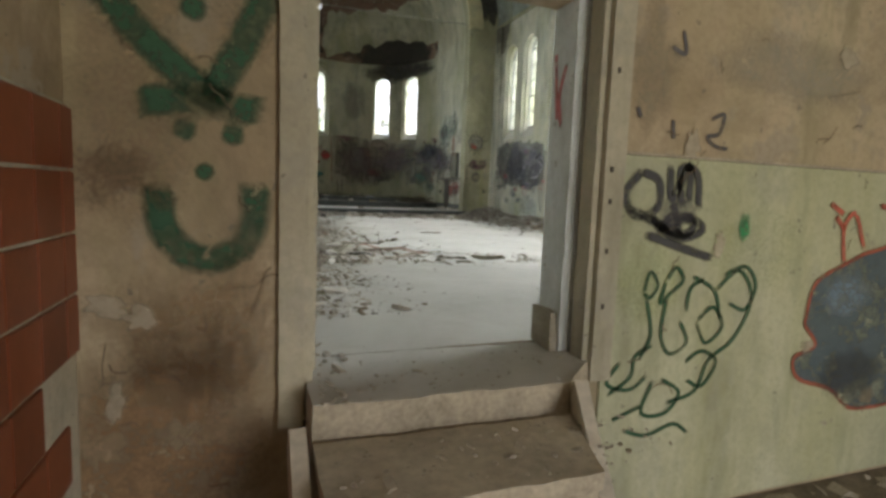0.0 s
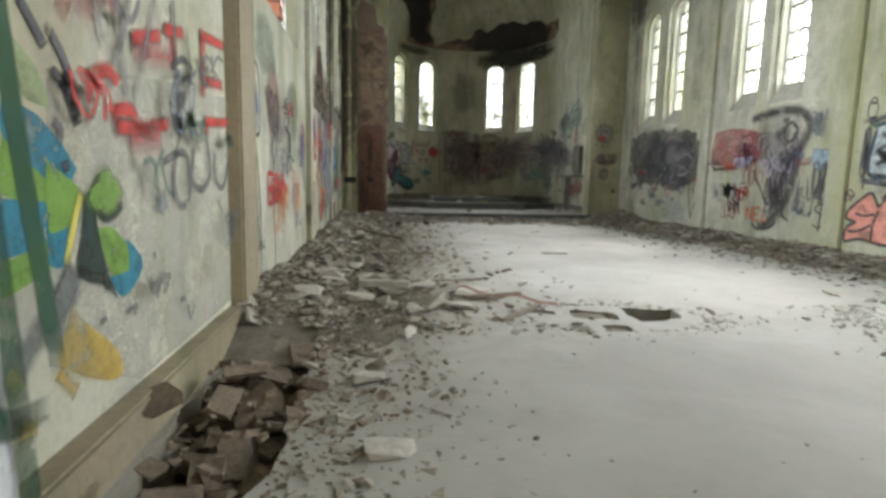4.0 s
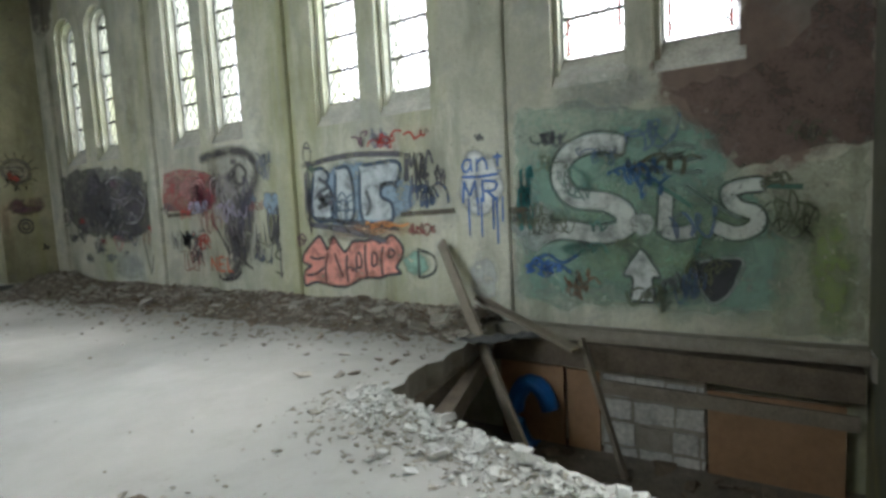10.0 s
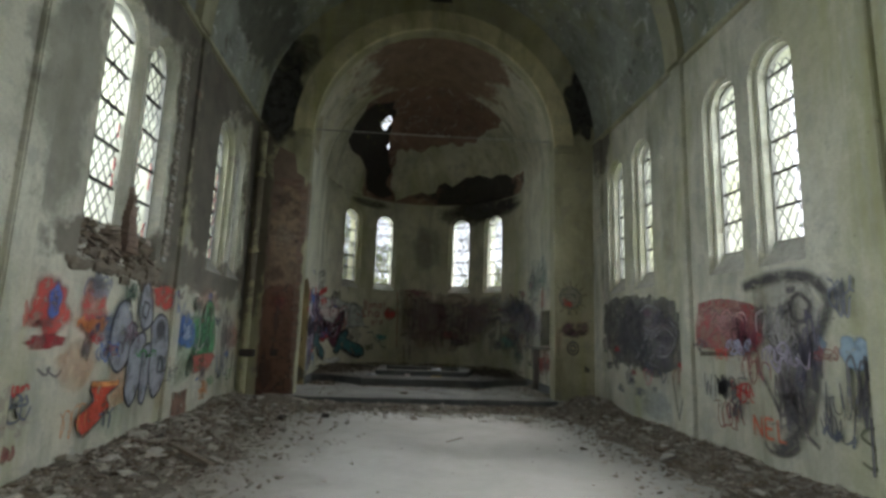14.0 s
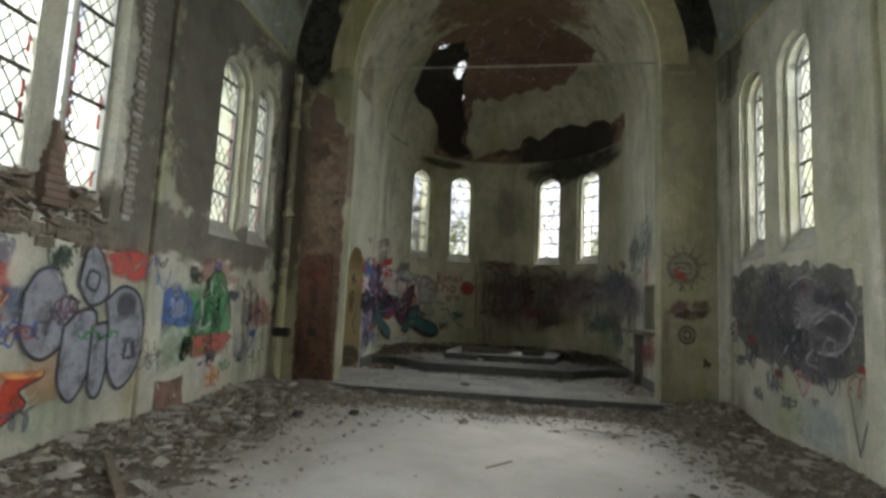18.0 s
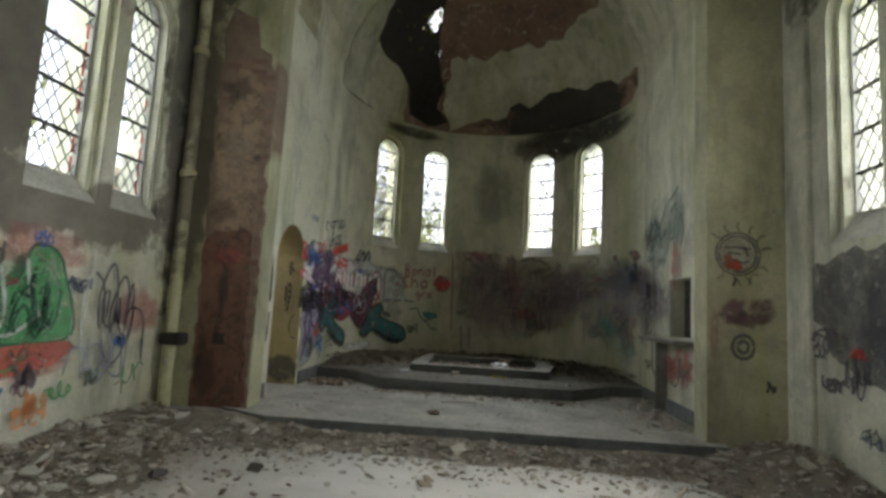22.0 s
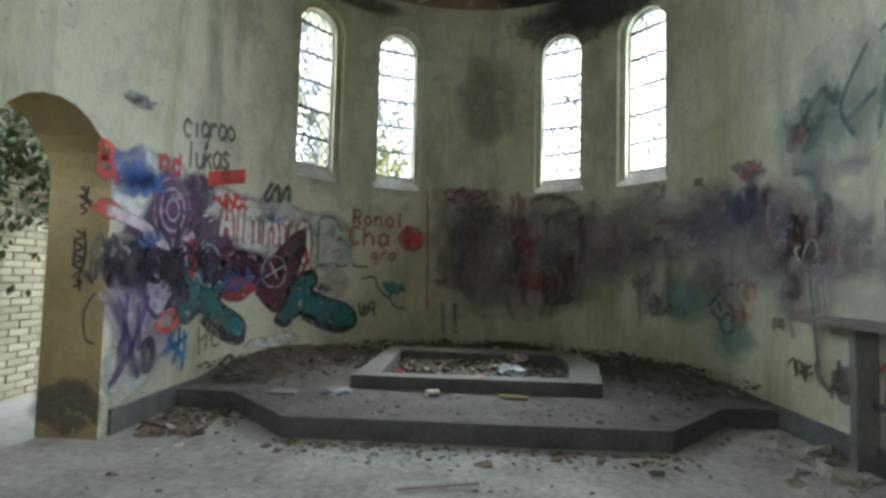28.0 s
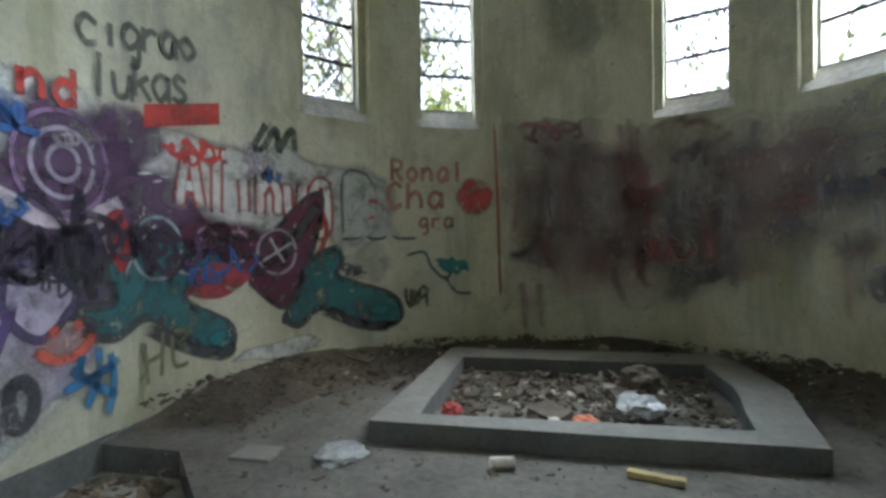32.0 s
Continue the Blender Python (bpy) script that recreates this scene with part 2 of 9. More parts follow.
M_END = plaster("end_wall_plaster", (0.50, 0.47, 0.31), (0.37, 0.35, 0.23), [((-0.2, 15.4, 6.7), (0.85, 0.4, 1.4), (0.07, 0.065, 0.05), 0.95), ((-0.35, 15.4, 3.6), (0.42, 0.4, 2.6), (0.11, 0.09, 0.065), 0.9), ((6.9, 15.4, 7.1), (0.5, 0.4, 1.0), (0.06, 0.055, 0.045), 0.95), ((0.74, 15.5, 4.0), (0.1, 0.5, 0.9), (0.16, 0.11, 0.08), 0.9)], loss_at=0.62)
M_ARCH = plaster("ochre_arch_plaster", (0.74, 0.67, 0.42), (0.60, 0.54, 0.33), loss_at=0.65)
M_APSE = plaster("apse_plaster", (0.70, 0.68, 0.555), (0.55, 0.54, 0.41), [((3.5, 21.4, 4.4), (0.28, 0.5, 0.7), (0.34, 0.33, 0.28), 0.7), ((3.7, 21.4, 3.9), (0.2, 0.5, 0.4), (0.30, 0.30, 0.26), 0.7), ((1.2, 20.6, 4.2), (0.35, 0.8, 1.6), (0.34, 0.31, 0.18), 0.7), ((4.9, 21.0, 5.4), (1.3, 1.0, 0.5), (0.12, 0.11, 0.09), 0.85)], loss_at=0.67, algae=0.5)
M_CHANCEL = plaster("chancel_vault_plaster", (0.68, 0.65, 0.51), (0.54, 0.51, 0.38), [((3.45, 17.2, 8.7), (2.5, 2.6, 1.9), (0.22, 0.145, 0.10), 0.95), ((0.6, 16.6, 5.8), (0.3, 0.5, 1.2), (0.28, 0.24, 0.14), 0.8)], loss_at=0.66)
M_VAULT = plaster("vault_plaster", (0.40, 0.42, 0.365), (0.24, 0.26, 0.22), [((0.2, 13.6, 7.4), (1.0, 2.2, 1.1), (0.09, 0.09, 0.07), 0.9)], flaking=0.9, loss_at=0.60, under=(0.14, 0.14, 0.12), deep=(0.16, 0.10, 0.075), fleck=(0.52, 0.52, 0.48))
M_PORCH = plaster("porch_plaster", (0.54, 0.45, 0.325), (0.41, 0.32, 0.215), loss_at=0.62, under=(0.36, 0.31, 0.24), deep=(0.30, 0.25, 0.19), algae=0.25, grime=0.75)
M_PIER = plaster("white_pier_plaster", (0.70, 0.71, 0.68), (0.58, 0.60, 0.55), flaking=0.4, loss_at=0.68, algae=0.35)
M_CORNER = plaster("dark_corner_plaster", (0.20, 0.195, 0.145), (0.15, 0.145, 0.11), flaking=0.3, loss_at=0.66, algae=0.8)
M_FLOOR = dusty_floor("dusty_concrete")
M_PIL = plaster("stained_pilaster", (0.40, 0.34, 0.24), (0.30, 0.25, 0.17), flaking=0.2)
M_SOIL = plain("dark_debris_soil", (0.20, 0.172, 0.138), 0.97, vary=0.4, scale=6, relief=0.8)
M_RAW = plain("raw_render", (0.30, 0.27, 0.22), 0.95)
M_BRICK = plain("old_brick", (0.215, 0.135, 0.10), 0.95, vary=0.45, scale=4, random_tone=0.6)
M_PALEBRICK = plain("pale_brick", (0.44, 0.40, 0.28), 0.9, vary=0.3, scale=4, random_tone=0.6)
M_MORTAR = plain("lime_mortar", (0.21, 0.15, 0.115), 0.95)
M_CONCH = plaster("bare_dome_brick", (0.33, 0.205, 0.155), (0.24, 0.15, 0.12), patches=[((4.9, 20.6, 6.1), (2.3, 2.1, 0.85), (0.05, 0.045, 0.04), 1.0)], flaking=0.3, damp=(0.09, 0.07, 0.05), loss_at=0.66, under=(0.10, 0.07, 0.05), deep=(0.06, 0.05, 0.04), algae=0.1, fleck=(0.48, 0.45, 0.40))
M_OCHRE = plaster("ochre_door_reveal", (0.47, 0.37, 0.20), (0.36, 0.28, 0.14), flaking=0.3, loss_at=0.7, algae=0.3)
M_BARED = plain("bared_rubble_masonry", (0.17, 0.14, 0.105), 0.95, vary=0.45, scale=6, relief=0.6)
M_SILL = plain("sill_grey", (0.40, 0.385, 0.33), 0.95, vary=0.35, scale=4)
# near-black that paints in the shade of hollows; also colours charred lumps and sticks
M_DARK = plain("shade_and_char_black", (0.07, 0.062, 0.055), 0.95)
M_IRON = plain("rusty_iron", (0.05, 0.042, 0.038), 0.7, 0.4)
M_STONE = plain("worn_stone", (0.37, 0.355, 0.32), 0.9, scale=2, vary=0.42)
M_PLATFORM = plain("dirty_platform", (0.145, 0.134, 0.115), 0.95, scale=2.5, vary=0.45)
M_KERB = plain("kerb_concrete", (0.230, 0.221, 0.200), 0.9, scale=3, vary=0.25)
# skirting paint, darkened to hold the shade on platform and kerb fronts
M_GREY = plain("grey_skirting_shade", (0.12, 0.125, 0.12), 0.85, scale=4, vary=0.35)
M_GROUND = plain("grass_ground", (0.07, 0.10, 0.03), 0.95, scale=2)
M_LITTER = plain("apse_litter", (0.12, 0.10, 0.075), 0.97, vary=0.5, scale=7, relief=0.8)
M_CHIP = plain("plaster_rubble", (0.37, 0.335, 0.28), 0.95, vary=0.45, scale=5)
M_CRUMB = plain("white_plaster_crumbs", (0.66, 0.65, 0.61), 0.95, vary=0.25, scale=7)
M_CHIPDARK = plain("brown_rubble", (0.19, 0.15, 0.11), 0.95, vary=0.5, scale=7)
M_TIMBER = plain("weathered_timber", (0.16, 0.125, 0.09), 0.85, vary=0.4, scale=5, relief=0.6)
M_PLANK = plain("grey_plank", (0.26, 0.22, 0.17), 0.85, vary=0.3, scale=5, relief=0.6)
M_HARD = plain("brown_hardboard", (0.34, 0.20, 0.11), 0.7, vary=0.2, scale=2)
M_CASING = plaster("door_casing_paint", (0.57, 0.53, 0.43), (0.45, 0.41, 0.32), flaking=0.4)
# step colour made darker, as the shade on upright fronts
M_RISER = plain("shaded_step_riser", (0.40, 0.35, 0.275), 0.95, vary=0.35, scale=6)
M_STEP = plain("dusty_step", (0.50, 0.46, 0.39), 0.95, vary=0.3, scale=3)
M_PANEL = plaster("greenish_panel", (0.55, 0.55, 0.40), (0.44, 0.45, 0.30), flaking=0.3)
M_REVEAL = plaster("blue_white_reveal", (0.80, 0.83, 0.86), (0.68, 0.72, 0.76), flaking=0.2)


# ---- building helpers ----
def part(name, bm, material, parent=None, label=""):
    me = bpy.data.meshes.new(name)
    bm.to_mesh(me)
    bm.free()
    me.materials.append(material)
    ob = new(name, me)
    if parent:
        ob.parent = parent
    if label:
        ob["label"] = label
    return ob


def thing(name, label, category, place=(0, 0, 0), group="", kind=""):
    ob = new(name)
    ob.empty_display_size = 0.1
    ob.location = place
    return tagged(ob, label, category, group, kind)


def structure(name, bm, material, label, category):
    return tagged(part(name, bm, material), label, category, kind="structure")


def add_box(bm, lo, hi, m=None):
    vs = [bm.verts.new((x, y, z)) for x in (lo[0], hi[0]) for y in (lo[1], hi[1]) for z in (lo[2], hi[2])]
    for f in ((0, 1, 3, 2), (4, 6, 7, 5), (0, 4, 5, 1), (2, 3, 7, 6), (0, 2, 6, 4), (1, 5, 7, 3)):
        bm.faces.new([vs[i] for i in f])
    if m is not None:
        bmesh.ops.transform(bm, matrix=m, verts=vs)
    return vs


def box(lo, hi, bevel=0.0):
    bm = bmesh.new()
    add_box(bm, lo, hi)
    if bevel:
        bmesh.ops.bevel(bm, geom=bm.edges[:], offset=bevel, segments=2, affect="EDGES")
    return bm


def inside(p, loop):
    x, y = p
    odd = False
    for (x1, y1), (x2, y2) in zip(loop, loop[1:] + loop[:1]):
        if (y1 > y) != (y2 > y) and x < (x2 - x1) * (y - y1) / (y2 - y1) + x1:
            odd = not odd
    return odd


def sheet(bm, outer, holes, to3d, step=0.0, flip=False):
    """A triangulated sheet with holes. Returns the vertex loops: the outline's and each hole's."""
    pts, edges, loops = [], [], []
    for loop in [outer] + holes:
        start = len(pts)
        pts += [Vector(p) for p in loop]
        idx = list(range(start, len(pts)))
        edges += list(zip(idx, idx[1:] + idx[:1]))
        loops.append(idx)
    if step:
        us, vs = [p[0] for p in outer], [p[1] for p in outer]
        for i in range(1, int((max(us) - min(us)) / step) + 1):
            for j in range(1, int((max(vs) - min(vs)) / step) + 1):
                p = (min(us) + i * step, min(vs) + j * step)
                if inside(p, outer) and not any(inside(p, h) for h in holes):
                    pts.append(Vector(p))
    out, _, faces, orig, _, _ = delaunay_2d_cdt(pts, edges, [], 0, 1e-5)
    made = [bm.verts.new(to3d(p.x, p.y)) for p in out]
    where = {}
    for i, src in enumerate(orig):
        for s in src:
            where[s] = made[i]
    for f in faces:
        c = (sum(out[i].x for i in f) / 3, sum(out[i].y for i in f) / 3)
        if inside(c, outer) and not any(inside(c, h) for h in holes):
            ids = f if not flip else f[::-1]
            try:
                bm.faces.new([made[i] for i in ids])
            except ValueError:
                pass
    return [[where[i] for i in loop] for loop in loops]


def bridge(bm, a, b):
    n = len(a)
    for i in range(n):
        j = (i + 1) % n
        try:
            bm.faces.new((a[i], a[j], b[j], b[i]))
        except ValueError:
            pass


def arch_loop(cx, half, low, top, n=12):
    s = top - half
    return [(cx - half, low), (cx + half, low)] + [(cx + half * math.cos(math.pi * i / n), s + half * math.sin(math.pi * i / n)) for i in range(n + 1)]


def solid_wall(outer, openings, f, thick, step=0.0):
    """A wall as a closed solid: f(u, v, depth) gives its points; openings: (loop on the face, loop at depth, depth, loops and depths of the steps between)."""
    bm = bmesh.new()
    if step:
        outer = split_loop(outer, step)
    face = sheet(bm, outer, [o[0] for o in openings], lambda u, v: f(u, v, 0), step)
    back = sheet(bm, outer, [o[1] for o in openings], lambda u, v: f(u, v, thick), step, True)
    bridge(bm, face[0], back[0])
    for (_, inner, depth, *steps), ring, b in zip(openings, face[1:], back[1:]):
        for loop, d in (steps[0] if steps else []) + [(inner, depth)]:
            near, ring = ring, [bm.verts.new(f(u, v, d)) for u, v in loop]
            bridge(bm, near, ring)
        bridge(bm, ring, b)
    bmesh.ops.recalc_face_normals(bm, faces=bm.faces[:])
    return bm



# ---- building helpers, continued ----
def smooth(pts, n=6):
    """A Catmull-Rom curve through the points."""
    p = [Vector(q) for q in pts]
    if len(p) < 3:
        return p
    p = [2 * p[0] - p[1]] + p + [2 * p[-1] - p[-2]]
    out = []
    for a, b, c, d in zip(p, p[1:], p[2:], p[3:]):
        for k in range(n):
            t = k / n
            out.append(0.5 * (2 * b + (c - a) * t + (2 * a - 5 * b + 4 * c - d) * t * t + (3 * b - a - 3 * c + d) * t ** 3))
    return out + [p[-2]]


def jag(loop, amount, step=0.12, seed=1):
    """The outline with uneven, broken edges."""
    rnd = random.Random(seed)
    out = []
    for a, b in zip(loop, loop[1:] + loop[:1]):
        a, b = Vector(a), Vector(b)
        k = max(1, int((b - a).length / step))
        side = Vector((-(b - a).y, (b - a).x)).normalized()
        for i in range(k):
            p = a.lerp(b, i / k)
            out.append(tuple(p + side * (rnd.uniform(-amount, amount) if i else 0)))
    return out


def chipped(lo, hi, seed, rough=0.007):
    """A block with worn, uneven faces and knocked edges."""
    n = [max(2, min(28, int((b - a) / 0.055))) for a, b in zip(lo, hi)]
    bm = bmesh.new()
    made = {}

    def corner(i, j, k):
        if (i, j, k) not in made:
            p = Vector([a + (b - a) * q / m for a, b, q, m in zip(lo, hi, (i, j, k), n)])
            edge = sum(q in (0, m) for q, m in zip((i, j, k), n))
            mid = Vector([(a + b) / 2 for a, b in zip(lo, hi)])
            p += Vector((noise.noise(p * 9 + Vector((seed, 0, 0))), noise.noise(p * 9 + Vector((0, seed, 0))), noise.noise(p * 9 + Vector((0, 0, seed))))) * rough
            if edge > 1:
                p += (mid - p).normalized() * rough * (0.6 + 1.6 * max(0, noise.noise(p * 16 + Vector((0, 3, seed)))))
            made[(i, j, k)] = bm.verts.new(p)
        return made[(i, j, k)]

    for axis in range(3):
        b, c = [a for a in range(3) if a != axis]
        for side in (0, n[axis]):
            for p in range(n[b]):
                for q in range(n[c]):
                    ids = []
                    for dp, dq in ((0, 0), (1, 0), (1, 1), (0, 1)):
                        idx = [0, 0, 0]
                        idx[axis], idx[b], idx[c] = side, p + dp, q + dq
                        ids.append(corner(*idx))
                    bm.faces.new(ids)
    bmesh.ops.recalc_face_normals(bm, faces=bm.faces[:])
    return bm


def split_loop(loop, step):
    out = []
    for a, b in zip(loop, loop[1:] + loop[:1]):
        a, b = Vector(a), Vector(b)
        k = max(1, math.ceil((b - a).length / step))
        out += [tuple(a.lerp(b, i / k)) for i in range(k)]
    return out


def add_tube(bm, pts, radius, sides=6):
    pts = [Vector(p) for p in pts]
    rings = []
    for i, p in enumerate(pts):
        d = (pts[min(i + 1, len(pts) - 1)] - pts[max(i - 1, 0)]).normalized()
        q = d.to_track_quat("Z", "Y")
        r = radius[i] if isinstance(radius, (list, tuple)) else radius
        rings.append([bm.verts.new(p + q @ Vector((r * math.cos(2 * math.pi * k / sides), r * math.sin(2 * math.pi * k / sides), 0))) for k in range(sides)])
    for a, b in zip(rings, rings[1:]):
        bridge(bm, a, b)
    bm.faces.new(rings[0][::-1])
    bm.faces.new(rings[-1])


def beam(a, b, w, h, twist=0.0):
    """A worn timber from a to b."""
    a, b = Vector(a), Vector(b)
    bm = bmesh.new()
    add_box(bm, (-w / 2, -h / 2, 0), (w / 2, h / 2, (b - a).length))
    bmesh.ops.subdivide_edges(bm, edges=[e for e in bm.edges if e.calc_length() > max(w, h) * 1.5], cuts=5)
    rnd = random.Random(int(a.x * 100 + b.y * 37))
    for v in bm.verts:
        v.co += Vector((rnd.uniform(-1, 1), rnd.uniform(-1, 1), 0)) * 0.07 * min(w, h)
    bmesh.ops.transform(bm, matrix=Matrix.Translation(a) @ (b - a).to_track_quat("Z", "Y").to_matrix().to_4x4() @ pose(0, 0, 0, 0, 0, twist), verts=bm.verts[:])
    return bm


def chip(bm, place, size, rnd, flat=0.45):
    """One broken lump: a box with shaken corners."""
    sx, sy, sz = size * rnd.uniform(0.6, 1.3), size * rnd.uniform(0.5, 1.0), size * flat * rnd.uniform(0.5, 1.2)
    m = Matrix.Translation(place) @ Euler((rnd.uniform(-0.5, 0.5), rnd.uniform(-0.5, 0.5), rnd.uniform(0, 6.28))).to_matrix().to_4x4()
    vs = []
    for x in (-0.5, 0.5):
        for y in (-0.5, 0.5):
            for z in (-0.5, 0.5):
                vs.append(bm.verts.new(m @ Vector((x * sx * rnd.uniform(0.5, 1.2), y * sy * rnd.uniform(0.5, 1.2), z * sz * rnd.uniform(0.6, 1.2)))))
    for f in ((0, 1, 3, 2), (4, 6, 7, 5), (0, 4, 5, 1), (2, 3, 7, 6), (0, 2, 6, 4), (1, 5, 7, 3)):
        bm.faces.new([vs[i] for i in f])


def rubble(name, count, spread, size, material, label, seed, flat=0.45):
    """Many chips as one stuff object; spread(rnd) gives a place on the ground."""
    rnd = random.Random(seed)
    bm = bmesh.new()
    for _ in range(count):
        x, y, z = spread(rnd)
        s = size * rnd.lognormvariate(0, 0.6)
        chip(bm, (x, y, z + s * flat * 0.15), s, rnd, flat * 0.75)
    return tagged(part(name, bm, material), label, "rubble", kind="stuff")


def lump(name, place, size, material, label, category, flat=0.6, seed=0, group=""):
    """A single larger stone or slab."""
    rnd = random.Random(seed)
    bm = bmesh.new()
    for _ in range(13):
        p = Vector((rnd.gauss(0, 1), rnd.gauss(0, 1), rnd.gauss(0, 1))).normalized() * rnd.uniform(0.42, 0.6)
        bm.verts.new((max(-0.5, min(0.5, p.x)), max(-0.48, min(0.48, p.y)), max(-0.33, min(0.33, p.z))))
    bmesh.ops.convex_hull(bm, input=bm.verts[:])
    bmesh.ops.delete(bm, geom=[v for v in bm.verts if not v.link_faces], context="VERTS")
    bmesh.ops.bevel(bm, geom=bm.edges[:], offset=0.025, segments=1, affect="EDGES")
    bmesh.ops.transform(bm, matrix=Matrix.Diagonal((size, size * rnd.uniform(0.6, 0.9), size * flat, 1)), verts=bm.verts[:])
    ob = tagged(part(name, bm, material), label, category, group)
    ob.matrix_world = pose(place[0], place[1], place[2] + size * flat * 0.3, rnd.uniform(-8, 8), rnd.uniform(-8, 8), rnd.uniform(0, 360))
    return ob

# ---- side walls with their paired windows ----
def rect(u0, u1, v0, v1):
    return [(u0, v0), (u1, v0), (u1, v1), (u0, v1)]


def opening(y, half, low, sill, top, depth, inset):
    """An arched window of two orders: a straight outer reveal, a small step, and a steep sill up to the glass."""
    at_step = low + (sill - low) * 0.45
    steps = [(arch_loop(y, half, at_step, top), depth * 0.45), (arch_loop(y, half - inset, at_step + 0.006, top - inset), depth * 0.47)]
    return (arch_loop(y, half, low, top), arch_loop(y, half - inset, sill, top - inset), depth, steps)


R_WINS = (14.31, 13.18, 10.85, 9.85, 7.64, 6.61)
R_NEAR = (4.43, 3.47)
L_WINS = ((6.55, 0.36), (7.7, 0.36), (10.10, 0.33), (11.03, 0.24), (13.55, 0.35), (14.57, 0.32))
right_open = [opening(y, 0.37, 2.40, 2.70, 5.14, 0.22, 0.05) for y in R_WINS + R_NEAR]


def twin_opening(ya, ha, yb, hb, low, sill, top, inset):
    """One recess that holds two arched lights."""
    def loop(cut, base, crown):
        right, left = arch_loop(yb, hb - cut, base, crown), arch_loop(ya, ha - cut, base, crown)
        return [(ya - ha + cut, base), (yb + hb - cut, base)] + right[2:] + left[2:]
    return (loop(0, low, top), loop(inset, sill, top - 0.1), 0.12)


left_open = [twin_opening(6.55, 0.45, 7.7, 0.45, 2.40, 2.52, 5.2, 0.09), twin_opening(10.10, 0.40, 11.03, 0.30, 2.12, 2.54, 5.2, 0.06), opening(13.55, 0.42, 2.38, 2.62, 5.1, 0.2, 0.06), opening(14.57, 0.39, 2.38, 2.64, 5.1, 0.2, 0.06)]
def tone_sills(ob, material):
    """The window sills carry a material of their own."""
    ob.data.materials.append(material)
    last = len(ob.data.materials) - 1
    for face in ob.data.polygons:
        if face.normal.z > 0.15 and 2.2 < face.center.z < 3.2:
            face.material_index = last


right_wall = structure("wall_east", solid_wall(rect(YV + 0.04, YE + 0.3, -2.6, 6.4), right_open, lambda u, v, d: (RX + d, u, v), 0.5), M_RIGHT, "cream plastered nave wall with graffiti and arched windows", "wall")
left_wall = structure("wall_west", solid_wall(rect(YV + 0.04, YE + 0.3, -2.6, 6.4), left_open, lambda u, v, d: (LX - d, u, v), 0.5), M_LEFT, "peeling plastered nave wall with graffiti and arched windows", "wall")
tone_sills(right_wall, M_SILL)
tone_sills(left_wall, M_SILL)

# flat pilasters that divide the bays
for y0, y1 in ((8.47, 8.8), (11.66, 11.95), (5.3, 5.95), (14.95, 15.39)):
    bm = box((RX - 0.06, y0, -0.2 if y0 > 5.5 else -0.3), (RX + 0.02, y1, SPR - 0.01), 0.012)
    tagged(part("pilaster", bm, M_RIGHT), "flat cream pilaster between window bays", "pilaster", kind="structure")
for y0, y1, w, m in ((5.18, 5.58, 0.09, M_PIL), (8.72, 9.02, 0.06, M_LEFT), (11.98, 12.28, 0.04, M_LEFT)):
    bm = box((LX - 0.02, y0, -0.2), (LX + w, y1, SPR - 0.01), 0.015)
    tagged(part("pilaster", bm, m), "brown stained pilaster between window bays", "pilaster", kind="structure")
skirt_bm = box((LX - 0.02, Y0, -0.02), (LX + 0.09, 5.16, 0.17), 0.012)
skirting = structure("baseboard", skirt_bm, M_PIL, "dusty brown cement skirting along the wall", "skirting")
cornice_bm = box((RX - 0.07, Y0, SPR - 0.03), (RX + 0.02, YE, SPR + 0.05), 0.015)
structure("trim", cornice_bm, M_END, "thin string course under the vault", "trim")
structure("trim_west", box((LX - 0.02, Y0, SPR - 0.03), (LX + 0.07, YE, SPR + 0.05), 0.015), M_END, "thin string course under the vault", "trim")

# ---- entrance wall with the doorway ----
DX0, DX1, DTOP = 0.19, 1.46, 1.62
entr_outline = [(-3.0, -1.2), (DX0, -1.2), (DX0, DTOP), (DX1, DTOP), (DX1, -1.2), (8.0, -1.2), (8.0, 9.9), (-3.0, 9.9)]
entrance_wall = structure("wall_south", solid_wall(entr_outline, [], lambda u, v, d: (u, YV + d, v), Y0 - YV), M_PORCH, "brown stained plaster wall round the doorway", "wall")
south_pier = structure("wall_south_pier", box((1.9, Y0 + 0.002, -0.2), (4.76, Y0 + 0.12, 5.6), 0.01), M_PIER, "white plastered pier beside the doorway", "wall")
structure("trim_south_pier", box((1.95, Y0 + 0.121, 0.02), (4.80, Y0 + 0.15, 0.17), 0.008), M_PIER, "white skirting along the pier", "skirting")
structure("wall_south_corner", box((4.762, Y0 + 0.002, -2.0), (RX - 0.002, Y0 + 0.03, 5.7), 0.004), M_CORNER, "dark green plaster in the corner", "wall")

# ---- end wall with the chancel arch ----
def arch_opening(x0, x1, low, spring, n=28):
    c, r = (x0 + x1) / 2, (x1 - x0) / 2
    return [(x0, low), (x0, spring)] + [(c - r * math.cos(math.pi * i / n), spring + r * math.sin(math.pi * i / n)) for i in range(1, n)] + [(x1, spring), (x1, low)]


AX0, AX1, ASP = 0.72, 6.12, 5.72
end_outline = [(LX, -1.0)] + arch_opening(AX0, AX1, -1.0, ASP) + [(RX, -1.0), (RX, 10.2), (LX, 10.2)]
end_wall = structure("wall_chancel_arch", solid_wall(end_outline, [], lambda u, v, d: (u, YE + d, v), 0.36), M_END, "plaster wall with a tall round chancel arch", "wall")
